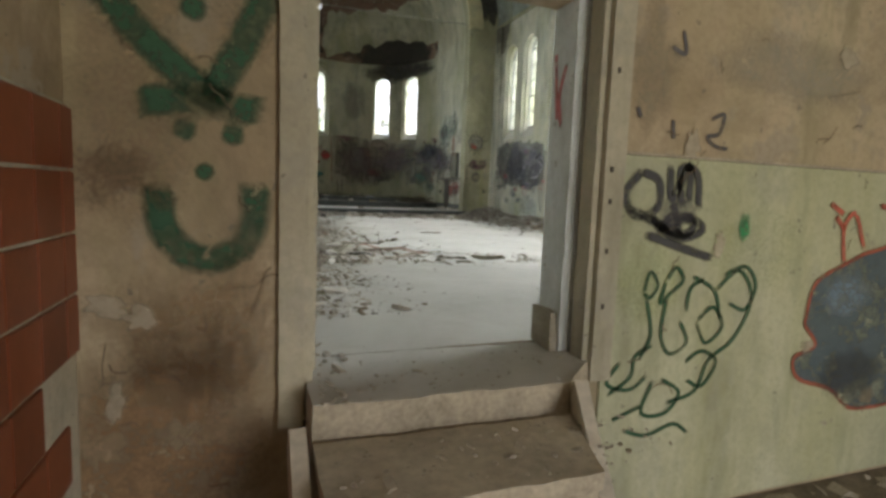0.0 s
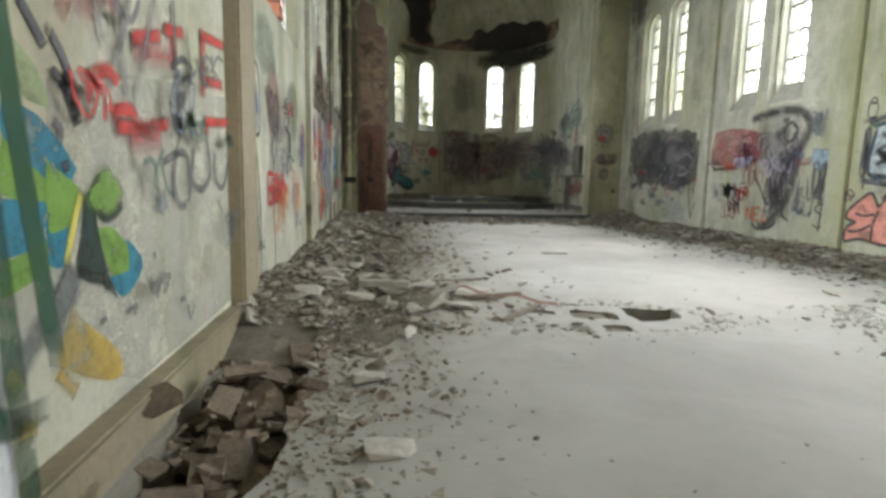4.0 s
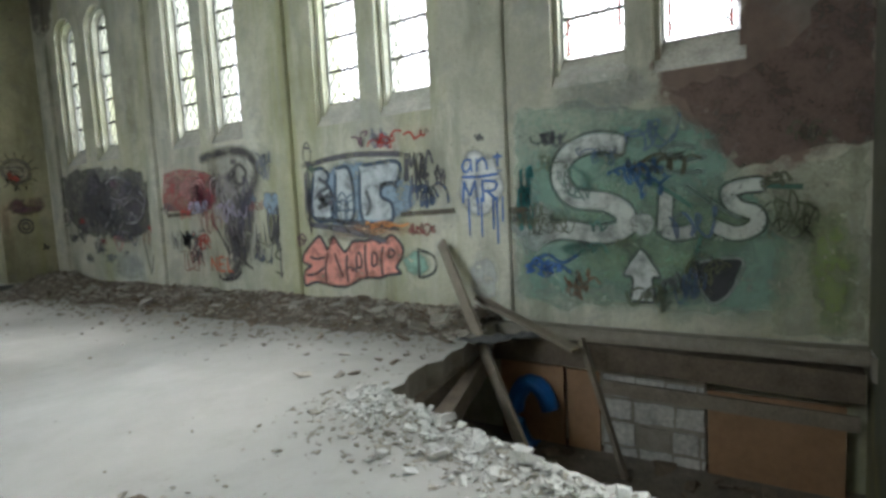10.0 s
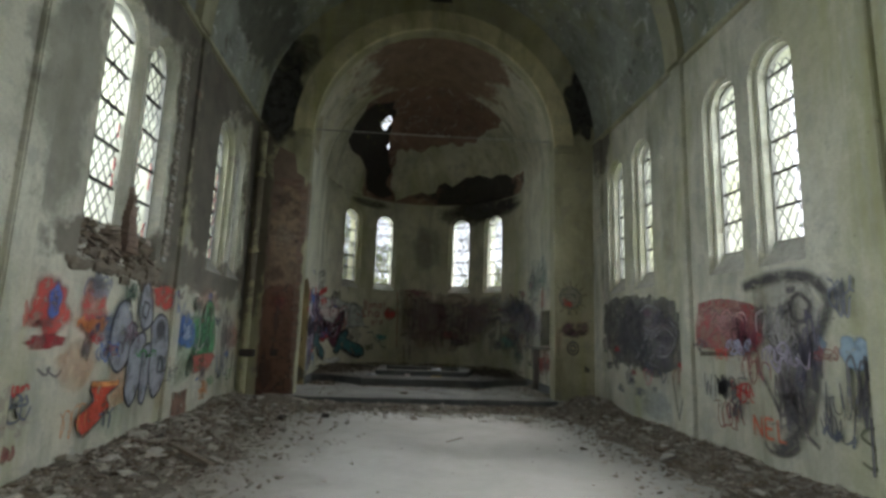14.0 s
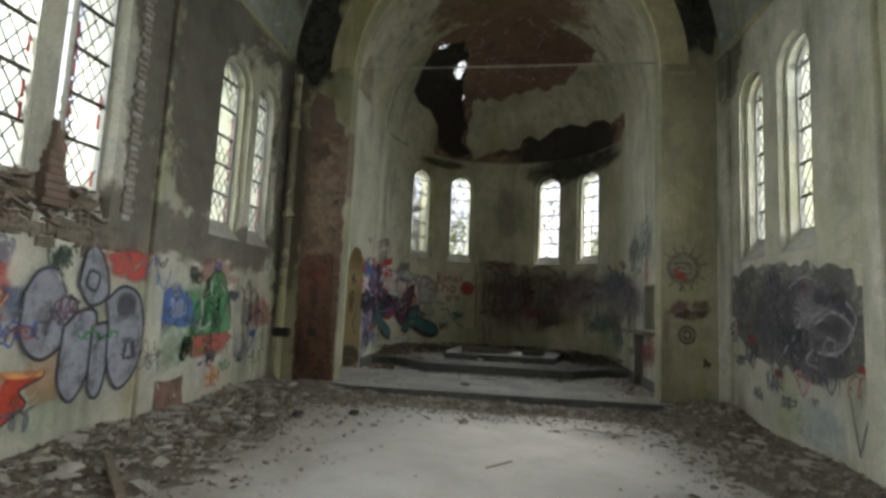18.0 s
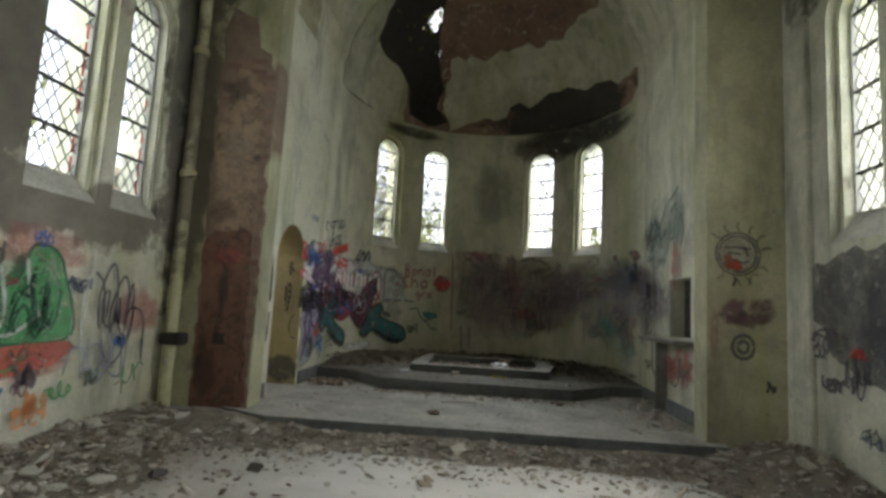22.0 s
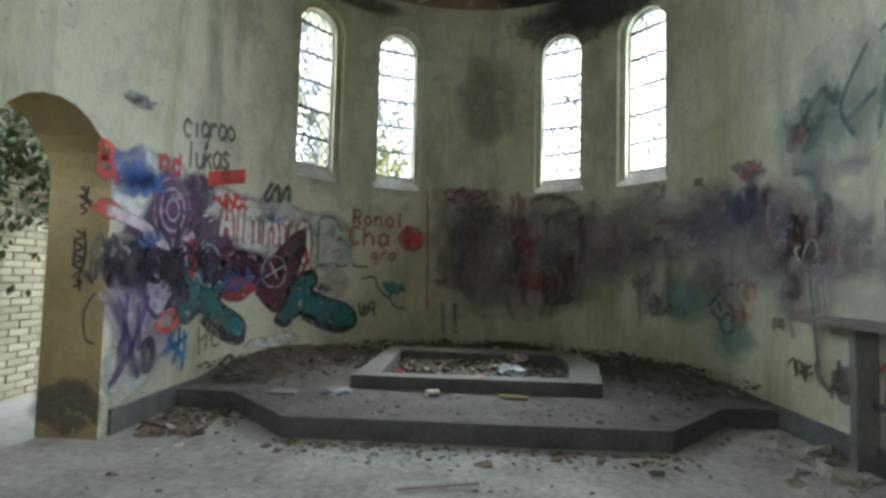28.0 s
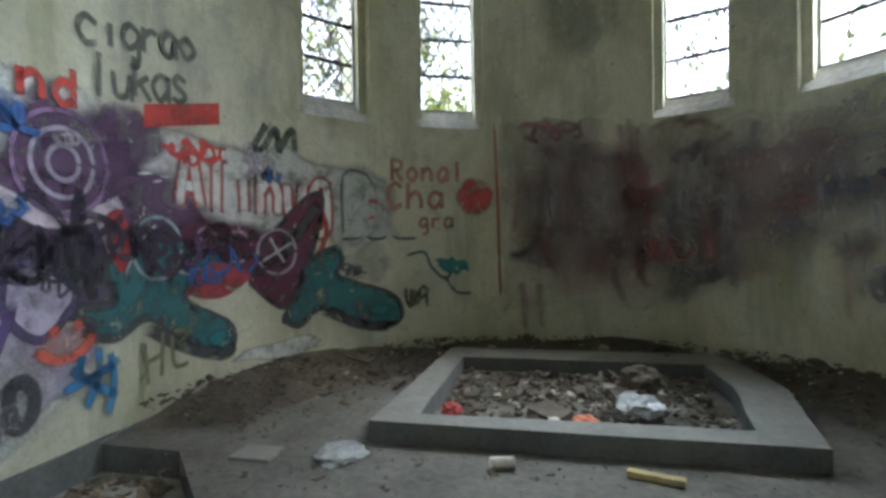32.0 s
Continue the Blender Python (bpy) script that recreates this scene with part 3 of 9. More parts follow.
# raised archivolt round the opening
bm = bmesh.new()
c_arch, r_arch = (AX0 + AX1) / 2, (AX1 - AX0) / 2
for i in range(40):
    a0, a1 = math.pi * i / 40, math.pi * (i + 1) / 40
    ring = []
    for a in (a0, a1):
        for r in (r_arch - 0.03, r_arch + 0.42):
            for y in (YE - 0.07, YE + 0.02):
                ring.append(bm.verts.new((c_arch - r * math.cos(a), y, ASP + r * math.sin(a))))
    for f in ((0, 2, 6, 4), (1, 5, 7, 3), (0, 4, 5, 1), (2, 3, 7, 6)):
        bm.faces.new([ring[k] for k in f])
bmesh.ops.remove_doubles(bm, verts=bm.verts[:], dist=1e-4)
structure("trim_archivolt", bm, M_ARCH, "broad plaster band round the chancel arch", "trim")
for x0, x1 in ((AX0 - 0.02, AX0 - 0.3), (AX1 + 0.02, AX1 + 0.55)):
    structure("trim_impost", box((min(x0, x1), YE - 0.1, ASP - 0.1), (max(x0, x1), YE + 0.01, ASP + 0.06), 0.02), M_END, "worn impost moulding of the arch", "trim")

# ---- nave vault with ribs ----
def barrel(y0, y1, r0, r1, n=40):
    bm = bmesh.new()
    rows = [[bm.verts.new((MX - r * math.cos(math.pi * i / n), y, SPR + r * math.sin(math.pi * i / n))) for i in range(n + 1)] for r in (r0, r1) for y in (y0, y1)]
    for a, b in ((0, 1), (1, 3), (3, 2), (2, 0)):
        for i in range(n):
            bm.faces.new((rows[a][i], rows[a][i + 1], rows[b][i + 1], rows[b][i]))
    for i in (0, n):
        bm.faces.new((rows[0][i], rows[1][i], rows[3][i], rows[2][i]))
    bmesh.ops.recalc_face_normals(bm, faces=bm.faces[:])
    return bm


RV = (RX - LX) / 2
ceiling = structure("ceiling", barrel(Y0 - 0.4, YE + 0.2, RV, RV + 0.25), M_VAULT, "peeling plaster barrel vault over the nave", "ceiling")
for y in (5.62, 8.63, 11.8):
    structure("ceiling_rib", barrel(y - 0.2, y + 0.2, RV - 0.12, RV + 0.02), M_END, "plaster rib across the nave vault", "rib")

# ---- chancel walls and apse ----
YC = YE + 0.36
S1 = AR * math.pi / 2
S0 = S1 + (AY - YC)


def apse_point(u, v, d):
    if u < -S1:
        return (AX - AR - d, AY + (u + S1), v)
    if u > S1:
        return (AX + AR + d, AY - (u - S1), v)
    a = u / AR
    return (AX + (AR + d) * math.sin(a), AY + (AR + d) * math.cos(a), v)


A_WINS = [radians(a) * AR for a in (-50.3, -24.8, 26.0, 51.2)]
DOOR_U = -(S1 + AY - 16.75)
NICHE_U = S1 + AY - 16.78
apse_open = [opening(u, 0.375, 2.80, 3.02, 5.34, 0.18, 0.085) for u in A_WINS]
door_loop = arch_loop(DOOR_U, 0.55, CZ - 0.05, 2.65)
niche_loop = rect(NICHE_U - 0.40, NICHE_U + 0.42, 1.28, 2.12)
apse_open += [(door_loop, door_loop, 0.3), (niche_loop, niche_loop, 0.3)]
apse_wall = structure("wall_apse", solid_wall(rect(-S0, S0, -0.6, 5.75), apse_open, apse_point, 0.5, 0.22), M_APSE, "curved apse wall with tall narrow windows and graffiti", "wall")
tone_sills(apse_wall, M_STONE)
apse_wall.data.materials.append(M_OCHRE)
for face in apse_wall.data.polygons:
    c = face.center
    if AX - AR - 0.49 < c.x < AX - AR - 0.01 and 16.0 < c.y < 17.5 and c.z < 2.9:
        face.material_index = 2
structure("wall_niche_back", box((AX + AR + 0.22, 16.1, 1.0), (AX + AR + 0.45, 17.4, 2.4)), M_DARK, "near-black back of the wall niche", "wall")


def dome(a, el, d=0.0):
    """A point of the half dome; a round the axis, el above the rim, in degrees."""
    a, el, r = radians(a), radians(el), AR + d
    return (AX + r * math.cos(el) * math.sin(a), AY + r * math.cos(el) * math.cos(a), 5.75 + r * math.sin(el))


hole_loop = jag([(-78, 55), (-60, 64), (-42, 58), (-34, 40), (-27, 24), (-24, 20), (-27, 11), (-21, 5), (-27, 2), (-35, 3), (-41, 5), (-43, 17), (-51, 23), (-62, 24), (-71, 28), (-75, 38), (-79, 45)], 1.3, 3.5, 3)
bm = bmesh.new()
outer = split_loop(rect(-90, 90, 0, 89), 6)
sheet(bm, outer, [hole_loop], lambda u, v: dome(u, v, 0.05), 6)
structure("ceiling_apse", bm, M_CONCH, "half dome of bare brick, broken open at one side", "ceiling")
bm = bmesh.new()
skin = jag([(-90, 0), (-44, 0), (-45, 17), (-53, 23), (-64, 24.5), (-73, 28), (-77, 38), (-81, 46), (-90, 50)], 1.0, 4, 5)
a_loop = sheet(bm, skin, [], lambda u, v: dome(u, v, 0), 5)
b_loop = sheet(bm, skin, [], lambda u, v: dome(u, v, 0.06), 5, True)
bridge(bm, a_loop[0], b_loop[0])
skin = jag([(-19, 1), (-10, 6), (-2, 9), (8, 9), (10, 14), (24, 15), (30, 18.5), (45, 17), (55, 16.5), (74, 12), (86, 11), (84, 4), (78, 0), (90, 0), (90, 42), (66, 44), (40, 40), (18, 41), (-8, 36), (-24, 34), (-23, 18)], 2.0, 4, 9)
a_loop = sheet(bm, skin, [], lambda u, v: dome(u, v, 0), 5)
b_loop = sheet(bm, skin, [], lambda u, v: dome(u, v, 0.06), 5, True)
bridge(bm, a_loop[0], b_loop[0])
structure("ceiling_apse_plaster", bm, M_APSE, "remains of plaster clinging to the half dome", "ceiling")
# roof void seen through the break, its darkness put into a near-black sheet, with gaps to the sky
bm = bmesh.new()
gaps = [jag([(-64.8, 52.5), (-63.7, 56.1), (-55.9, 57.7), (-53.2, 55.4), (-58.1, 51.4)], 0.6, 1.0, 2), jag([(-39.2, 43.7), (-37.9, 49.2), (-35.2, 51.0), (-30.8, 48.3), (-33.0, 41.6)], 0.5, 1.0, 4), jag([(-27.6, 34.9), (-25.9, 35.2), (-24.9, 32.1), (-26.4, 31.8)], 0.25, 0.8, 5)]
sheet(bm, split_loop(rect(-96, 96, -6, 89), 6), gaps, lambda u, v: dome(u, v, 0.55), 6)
structure("roof_void", bm, M_DARK, "near-black sheet that paints the dark roof void behind the dome", "roof")
bm = bmesh.new()
arc = [[bm.verts.new((AX - (AR + d) * math.cos(math.pi * i / 24), y, 5.75 + (AR + d) * math.sin(math.pi * i / 24))) for i in range(25)] for d in (0.02, 0.6) for y in (YE + 0.2, AY)]
for p, q in ((0, 1), (1, 3), (3, 2), (2, 0)):
    for i in range(24):
        bm.faces.new((arc[p][i], arc[p][i + 1], arc[q][i + 1], arc[q][i]))
structure("ceiling_chancel", bm, M_CHANCEL, "short plastered barrel vault over the chancel", "ceiling")

# ---- floors ----
def face_sides(ob, material=None):
    """Upright faces carry a second material, as a rule skirting grey darkened as their shade."""
    ob.data.materials.append(material or M_GREY)
    for face in ob.data.polygons:
        face.material_index = 1 if abs(face.normal.z) < 0.5 else 0


PIT = [(min(x, 7.04), max(y, 2.225)) for x, y in jag([(4.73, 5.29), (4.45, 4.72), (4.3, 4.3), (4.18, 4.05), (4.1, 3.6), (4.0, 2.9), (4.1, 2.23), (7.04, 2.23), (7.04, 5.42), (6.05, 5.36)], 0.05, 0.14, 4)]
GAP_L = jag([(-0.31, 3.3), (0.05, 3.3), (0.14, 3.5), (0.18, 4.05), (0.15, 4.72), (-0.31, 4.78)], 0.035, 0.12, 6)
GAP_M = [jag([(2.38, 5.3), (2.74, 5.38), (2.80, 5.62), (2.42, 5.72)], 0.03, 0.09, 7), jag([(1.92, 5.42), (2.24, 5.34), (2.27, 5.58), (1.98, 5.66)], 0.03, 0.09, 8), jag([(2.0, 5.06), (2.2, 5.03), (2.22, 5.18), (2.04, 5.2)], 0.02, 0.07, 9), jag([(1.62, 5.58), (1.82, 5.52), (1.84, 5.62), (1.64, 5.68)], 0.02, 0.07, 10), jag([(1.28, 5.95), (1.42, 5.9), (1.46, 6.02), (1.3, 6.06)], 0.02, 0.07, 11)]


def floor_point(u, v, d):
    wob = 0.012 * noise.noise(Vector((u * 1.3, v * 1.3, 3))) + 0.006 * noise.noise(Vector((u * 5, v * 5, 1)))
    return (u, v, (wob if d == 0 else 0) - d)


nave_floor = structure("floor", solid_wall(rect(LX - 0.01, RX + 0.01, Y0 - 0.01, 15.3), [(lp, lp, 0.1) for lp in [PIT, GAP_L] + GAP_M], floor_point, 0.2, 0.2), M_FLOOR, "dusty concrete nave floor, broken through in places", "floor")
face_sides(nave_floor, M_RAW)
structure("floor_cellar", box((LX - 0.1, Y0 - 0.3, -1.6), (RX, 9, -1.25)), M_SOIL, "rubble strewn cellar floor", "floor")
structure("wall_cellar", box((LX, 6.4, -2.3), (RX, 6.6, -0.21)), M_RAW, "rough cellar wall under the nave", "wall")
structure("wall_cellar_west", box((3.2, 2.3, -2.3), (3.4, 6.4, -0.21)), M_RAW, "rough cellar wall under the nave", "wall")
structure("wall_cellar_gap", box((-0.4, 2.6, -0.9), (0.8, 6.0, -0.30)), M_SOIL, "earth under the broken floor edge", "floor")
structure("floor_void", box((1.0, 4.8, -0.7), (3.1, 6.3, -0.6)), M_SOIL, "earth under the broken floor", "floor")
lip = [(1.08, 15.06), (6.3, 15.22), (6.3, 22), (0.1, 22), (0.1, 15.5)]
chancel_floor = structure("floor_chancel", solid_wall(jag(lip, 0.008, 0.25, 2), [], lambda u, v, d: (u, v, CZ - d), 0.4), M_STONE, "raised concrete chancel floor", "floor")
ground = structure("ground", box((-400, -400, -1.6), (400, 400, -1.3)), M_GROUND, "grassy ground round the chapel", "ground")
plat = [(1.94, 17.54), (5.0, 17.56), (5.78, 18.38), (6.4, 18.42), (6.4, 21.6), (0.4, 21.6), (0.4, 18.32), (1.18, 18.32)]
bm = solid_wall(jag(plat, 0.006, 0.3, 3), [], lambda u, v, d: (u, v, PZ - d), PZ - CZ + 0.05)
platform = structure("platform", bm, M_PLATFORM, "low concrete altar platform with canted corners", "platform")


face_sides(platform)
face_sides(chancel_floor)
kerb_out = jag([(2.24, 18.66), (4.74, 18.66), (4.98, 19.8), (4.9, 20.95), (2.3, 20.95)], 0.006, 0.3, 4)
kerb_in = jag([(2.52, 18.84), (4.46, 18.88), (4.62, 19.8), (4.6, 20.5), (2.5, 20.5)], 0.008, 0.3, 5)
bm = solid_wall(kerb_out, [(kerb_in, kerb_in, 0.06)], lambda u, v, d: (u, v, AZ - d), AZ - PZ + 0.03)
altar = tagged(part("altar_kerb", bm, M_KERB), "pale concrete kerb of the vanished altar", "kerb")
face_sides(altar)
base_bm = bmesh.new()
us = [-S0 + 0.02 + i * (2 * S0 - 0.04) / 90 for i in range(91)]
us = [u for u in us if not DOOR_U - 0.6 < u < DOOR_U + 0.6]
for u0, u1 in zip(us, us[1:]):
    if u1 - u0 < 0.5:
        q = [base_bm.verts.new(apse_point(u, v, d)) for u in (u0, u1) for v in (CZ - 0.02, CZ + 0.2) for d in (0.01, -0.03)]
        for f in ((1, 5, 7, 3), (3, 7, 6, 2), (0, 1, 3, 2), (4, 6, 7, 5)):
            base_bm.faces.new([q[k] for k in f])
structure("baseboard_apse", base_bm, M_GREY, "grey painted cement skirting round the chancel", "skirting")

# ---- porch ----
structure("floor_porch", box((-0.8, -4.2, VZ - 0.2), (4.9, YV, VZ)), M_SOIL, "littered porch floor", "floor")
structure("wall_porch_west", box((-0.8, -4.2, VZ), (-0.54, YV, 2.6)), M_PORCH, "porch wall with torn plaster", "wall")
# unseen east wall, ceiling and south wall, added to keep open sky off the porch
structure("wall_porch_east", box((4.6, -4.2, VZ), (4.9, YV, 2.6)), M_PORCH, "unseen plastered wall, added to close the porch", "wall")
structure("ceiling_porch", box((-0.8, -4.2, 2.3), (4.9, YV, 2.5)), M_PORCH, "unseen low ceiling, added to close the porch", "ceiling")
structure("wall_porch_south", solid_wall([(-0.54, VZ), (0.6, VZ), (0.6, 1.5), (3.6, 1.5), (3.6, VZ), (4.6, VZ), (4.6, 2.3), (-0.54, 2.3)], [], lambda u, v, d: (u, -4.0 - d, v), 0.2), M_PORCH, "unseen wall with a wide opening, added to shape the porch light", "wall")
structure("wall_porch_panel", box((1.515, YV - 0.012, VZ + 0.02), (4.6, YV + 0.003, 0.93), 0.003), M_PANEL, "pale greenish board panel on the porch wall", "panel")

# ---- graffiti: sprayed and brushed paint lying on the plaster ----
SPRAY = {}


def spray(colour, soft=0.5):
    key = (colour, soft)
    if key not in SPRAY:
        m, nt, b = nodes_of("spray_paint")
        cover = nt.nodes.new("ShaderNodeAttribute")
        cover.attribute_name = "cover"
        worn, speck = tex(nt, 5.0, 7, 0.7), tex(nt, 60, 3, 0.6)
        tone = ramp(nt, worn.outputs[0], [(0.3, tuple(c * 0.75 for c in colour)), (0.7, tuple(min(1, c * 1.2) for c in colour))])
        nt.links.new(tone, b.inputs["Base Color"])
        flake = tex(nt, 9.0, 8, 0.75, None, distort=0.5)
        wear = mix(nt, ramp(nt, flake.outputs[0], [(0.60, 0.0), (0.63, 0.85)]), ramp(nt, worn.outputs[0], [(0.34, 0.45), (0.52, 0.95)]), (0.0, 0.0, 0.0))
        edge = maths(nt, "SUBTRACT", cover.outputs["Fac"], maths(nt, "MULTIPLY", speck.outputs[0], soft * 0.55), True)
        nt.links.new(maths(nt, "MULTIPLY", maths(nt, "MULTIPLY", edge, 1.35, True), wear), b.inputs["Alpha"])
        b.inputs["Roughness"].default_value = 0.75
        SPRAY[key] = m
    return SPRAY[key]


class Surface:
    """A painted face: f(u, v, depth) and the side to which writing runs."""

    def __init__(self, f, parent, run=1):
        self.f, self.parent, self.run, self.lift = f, parent, run, 0.003

    def done(self, verts, faces, covers, colour, soft, name="graffiti"):
        self.lift += 0.00035
        me = bpy.data.meshes.new(name)
        me.from_pydata([self.f(u, v, -self.lift) for u, v in verts], [], faces)
        att = me.attributes.new("cover", "FLOAT", "POINT")
        att.data.foreach_set("value", covers)
        me.materials.append(spray(colour, soft))
        ob = new(name, me)
        ob.parent = self.parent
        return ob

    def strokes(self, lines, width, colour, soft=0.35, strength=1.0, feather=0.26):
        """Soft-edged ribbons along the lines of (u, v) points."""
        verts, faces, covers = [], [], []
        prof = ((-0.49 - feather / 2, 0.0), (-0.49 + feather / 2, 1.0), (0.49 - feather / 2, 1.0), (0.49 + feather / 2, 0.0))
        for pts in lines:
            if len(pts) == 2:
                a, b = Vector(pts[0]), Vector(pts[1])
                pts = [a, a.lerp(b, 0.03), a.lerp(b, 0.5), a.lerp(b, 0.97), b]
            p = smooth(pts, 5)
            first = len(verts)
            for i, q in enumerate(p):
                d = (p[min(i + 1, len(p) - 1)] - p[max(i - 1, 0)])
                d = d.normalized() if d.length else Vector((1, 0))
                side = Vector((-d.y, d.x))
                ends = 0.0 if i in (0, len(p) - 1) else 1.0
                for k, c in prof:
                    r = q + side * k * width - (d * width * 0.3 if i == 0 else -d * width * 0.3 if i == len(p) - 1 else Vector((0, 0)))
                    verts.append((r.x, r.y))
                    covers.append(c * ends * strength)
            for i in range(len(p) - 1):
                for k in range(3):
                    a = first + i * 4 + k
                    faces.append((a, a + 1, a + 5, a + 4))
        return self.done(verts, faces, covers, colour, soft)

    def cloud(self, u, v, ru, rv, colour, strength=1.0, seed=1, wob=0.25, fade=0.45, soft=0.9):
        """A patch of paint with an uneven, faded rim."""
        n, rings = 40, 7
        verts, faces, covers = [(u, v)], [], [strength]
        for j in range(1, rings + 1):
            s = j / rings
            for i in range(n):
                a = 2 * math.pi * i / n
                w = 1 + wob * noise.noise(Vector((math.cos(a) * 1.7 + seed * 5.3, math.sin(a) * 1.7, seed)))
                verts.append((u + ru * s * w * math.cos(a), v + rv * s * w * math.sin(a)))
                covers.append(strength * max(0.0, min(1.0, (1 - s) / fade)))
        for i in range(n):
            faces.append((0, 1 + i, 1 + (i + 1) % n))
        for j in range(rings - 1):
            for i in range(n):
                a, b = 1 + j * n + i, 1 + j * n + (i + 1) % n
                faces.append((a, a + n, b + n, b))
        return self.done(verts, faces, covers, colour, soft)

    def shape(self, loop, colour, outline=None, width=0.03, n=5, soft=0.25, strength=1.0):
        """A filled shape with a smooth outline, edged if outline is a colour."""
        loop = [tuple(p) for p in smooth(list(loop) + [loop[0]], n)[:-1]] if n else list(loop)
        pts = [Vector(p) for p in loop]
        k = len(pts)
        grid = []
        us, vs = [p[0] for p in loop], [p[1] for p in loop]
        step = 0.16
        for i in range(1, int((max(us) - min(us)) / step) + 1):
            for j in range(1, int((max(vs) - min(vs)) / step) + 1):
                q = (min(us) + i * step, min(vs) + j * step)
                if inside(q, loop):
                    grid.append(Vector(q))
        out, _, faces, _, _, _ = delaunay_2d_cdt(pts + grid, [(i, (i + 1) % k) for i in range(k)], [], 0, 1e-5)
        keep = [f for f in faces if inside((sum(out[i].x for i in f) / 3, sum(out[i].y for i in f) / 3), loop)]
        ob = self.done([tuple(p) for p in out], [tuple(f) for f in keep], [strength] * len(out), colour, soft)
        if outline:
            self.strokes([loop + [loop[0]]], width, outline)
        return ob

    def letters(self, text, u, v, size, width, colour, wide=0.62, slant=0.0, seed=0, gap=0.28, under=None):
        """Hand lettering; u, v is the lower near corner. under: a wider second colour below, for block letters."""
        rnd = random.Random(seed)
        lines, x = [], 0.0
        for ch in text:
            if ch != " ":
                for line in GLYPH[ch]:
                    lines.append([(u + self.run * (x + (px * wide + slant * py + rnd.uniform(-0.02, 0.02)) * size), v + (py + rnd.uniform(-0.02, 0.02)) * size) for px, py in line])
            x += size * (wide + gap)
        if under:
            self.strokes(lines, width * under[1], under[0])
        return self.strokes(lines, width, colour)

    def scribble(self, u, v, w, h, width, colour, seed, n=3, turns=7, strength=1.0, feather=0.3):
        """An illegible tag."""
        rnd = random.Random(seed)
        lines = []
        for k in range(n):
            phi, sign, amp = rnd.uniform(0, 6.28), rnd.choice((-1, 1)), rnd.uniform(0.25, 0.5)
            row = v + h * (rnd.uniform(-0.25, 0.25))
            start, long = rnd.uniform(-0.5, -0.1), rnd.uniform(0.5, 0.9)
            count, pts = turns + rnd.randint(0, 4), []
            for j in range(count):
                x = start + long * j / count + 0.9 / turns * math.cos(phi)
                pts.append((u + self.run * w * max(-0.55, min(0.6, x)), row + h * amp * math.sin(phi) * rnd.uniform(0.5, 1.1)))
                phi += sign * rnd.uniform(0.9, 2.1)
                if rnd.random() < 0.22:
                    sign, amp = -sign, rnd.uniform(0.2, 0.55)
            lines.append(pts)
        return self.strokes(lines, width, colour, 0.35, strength, feather)

    def drips(self, u0, u1, v, length, colour, n, seed, width=0.012):
        rnd = random.Random(seed)
        lines = []
        for _ in range(n):
            u = rnd.uniform(u0, u1)
            lines.append([(u, v), (u + rnd.uniform(-0.01, 0.01), v - length * rnd.uniform(0.3, 1.0))])
        return self.strokes(lines, width, colour)


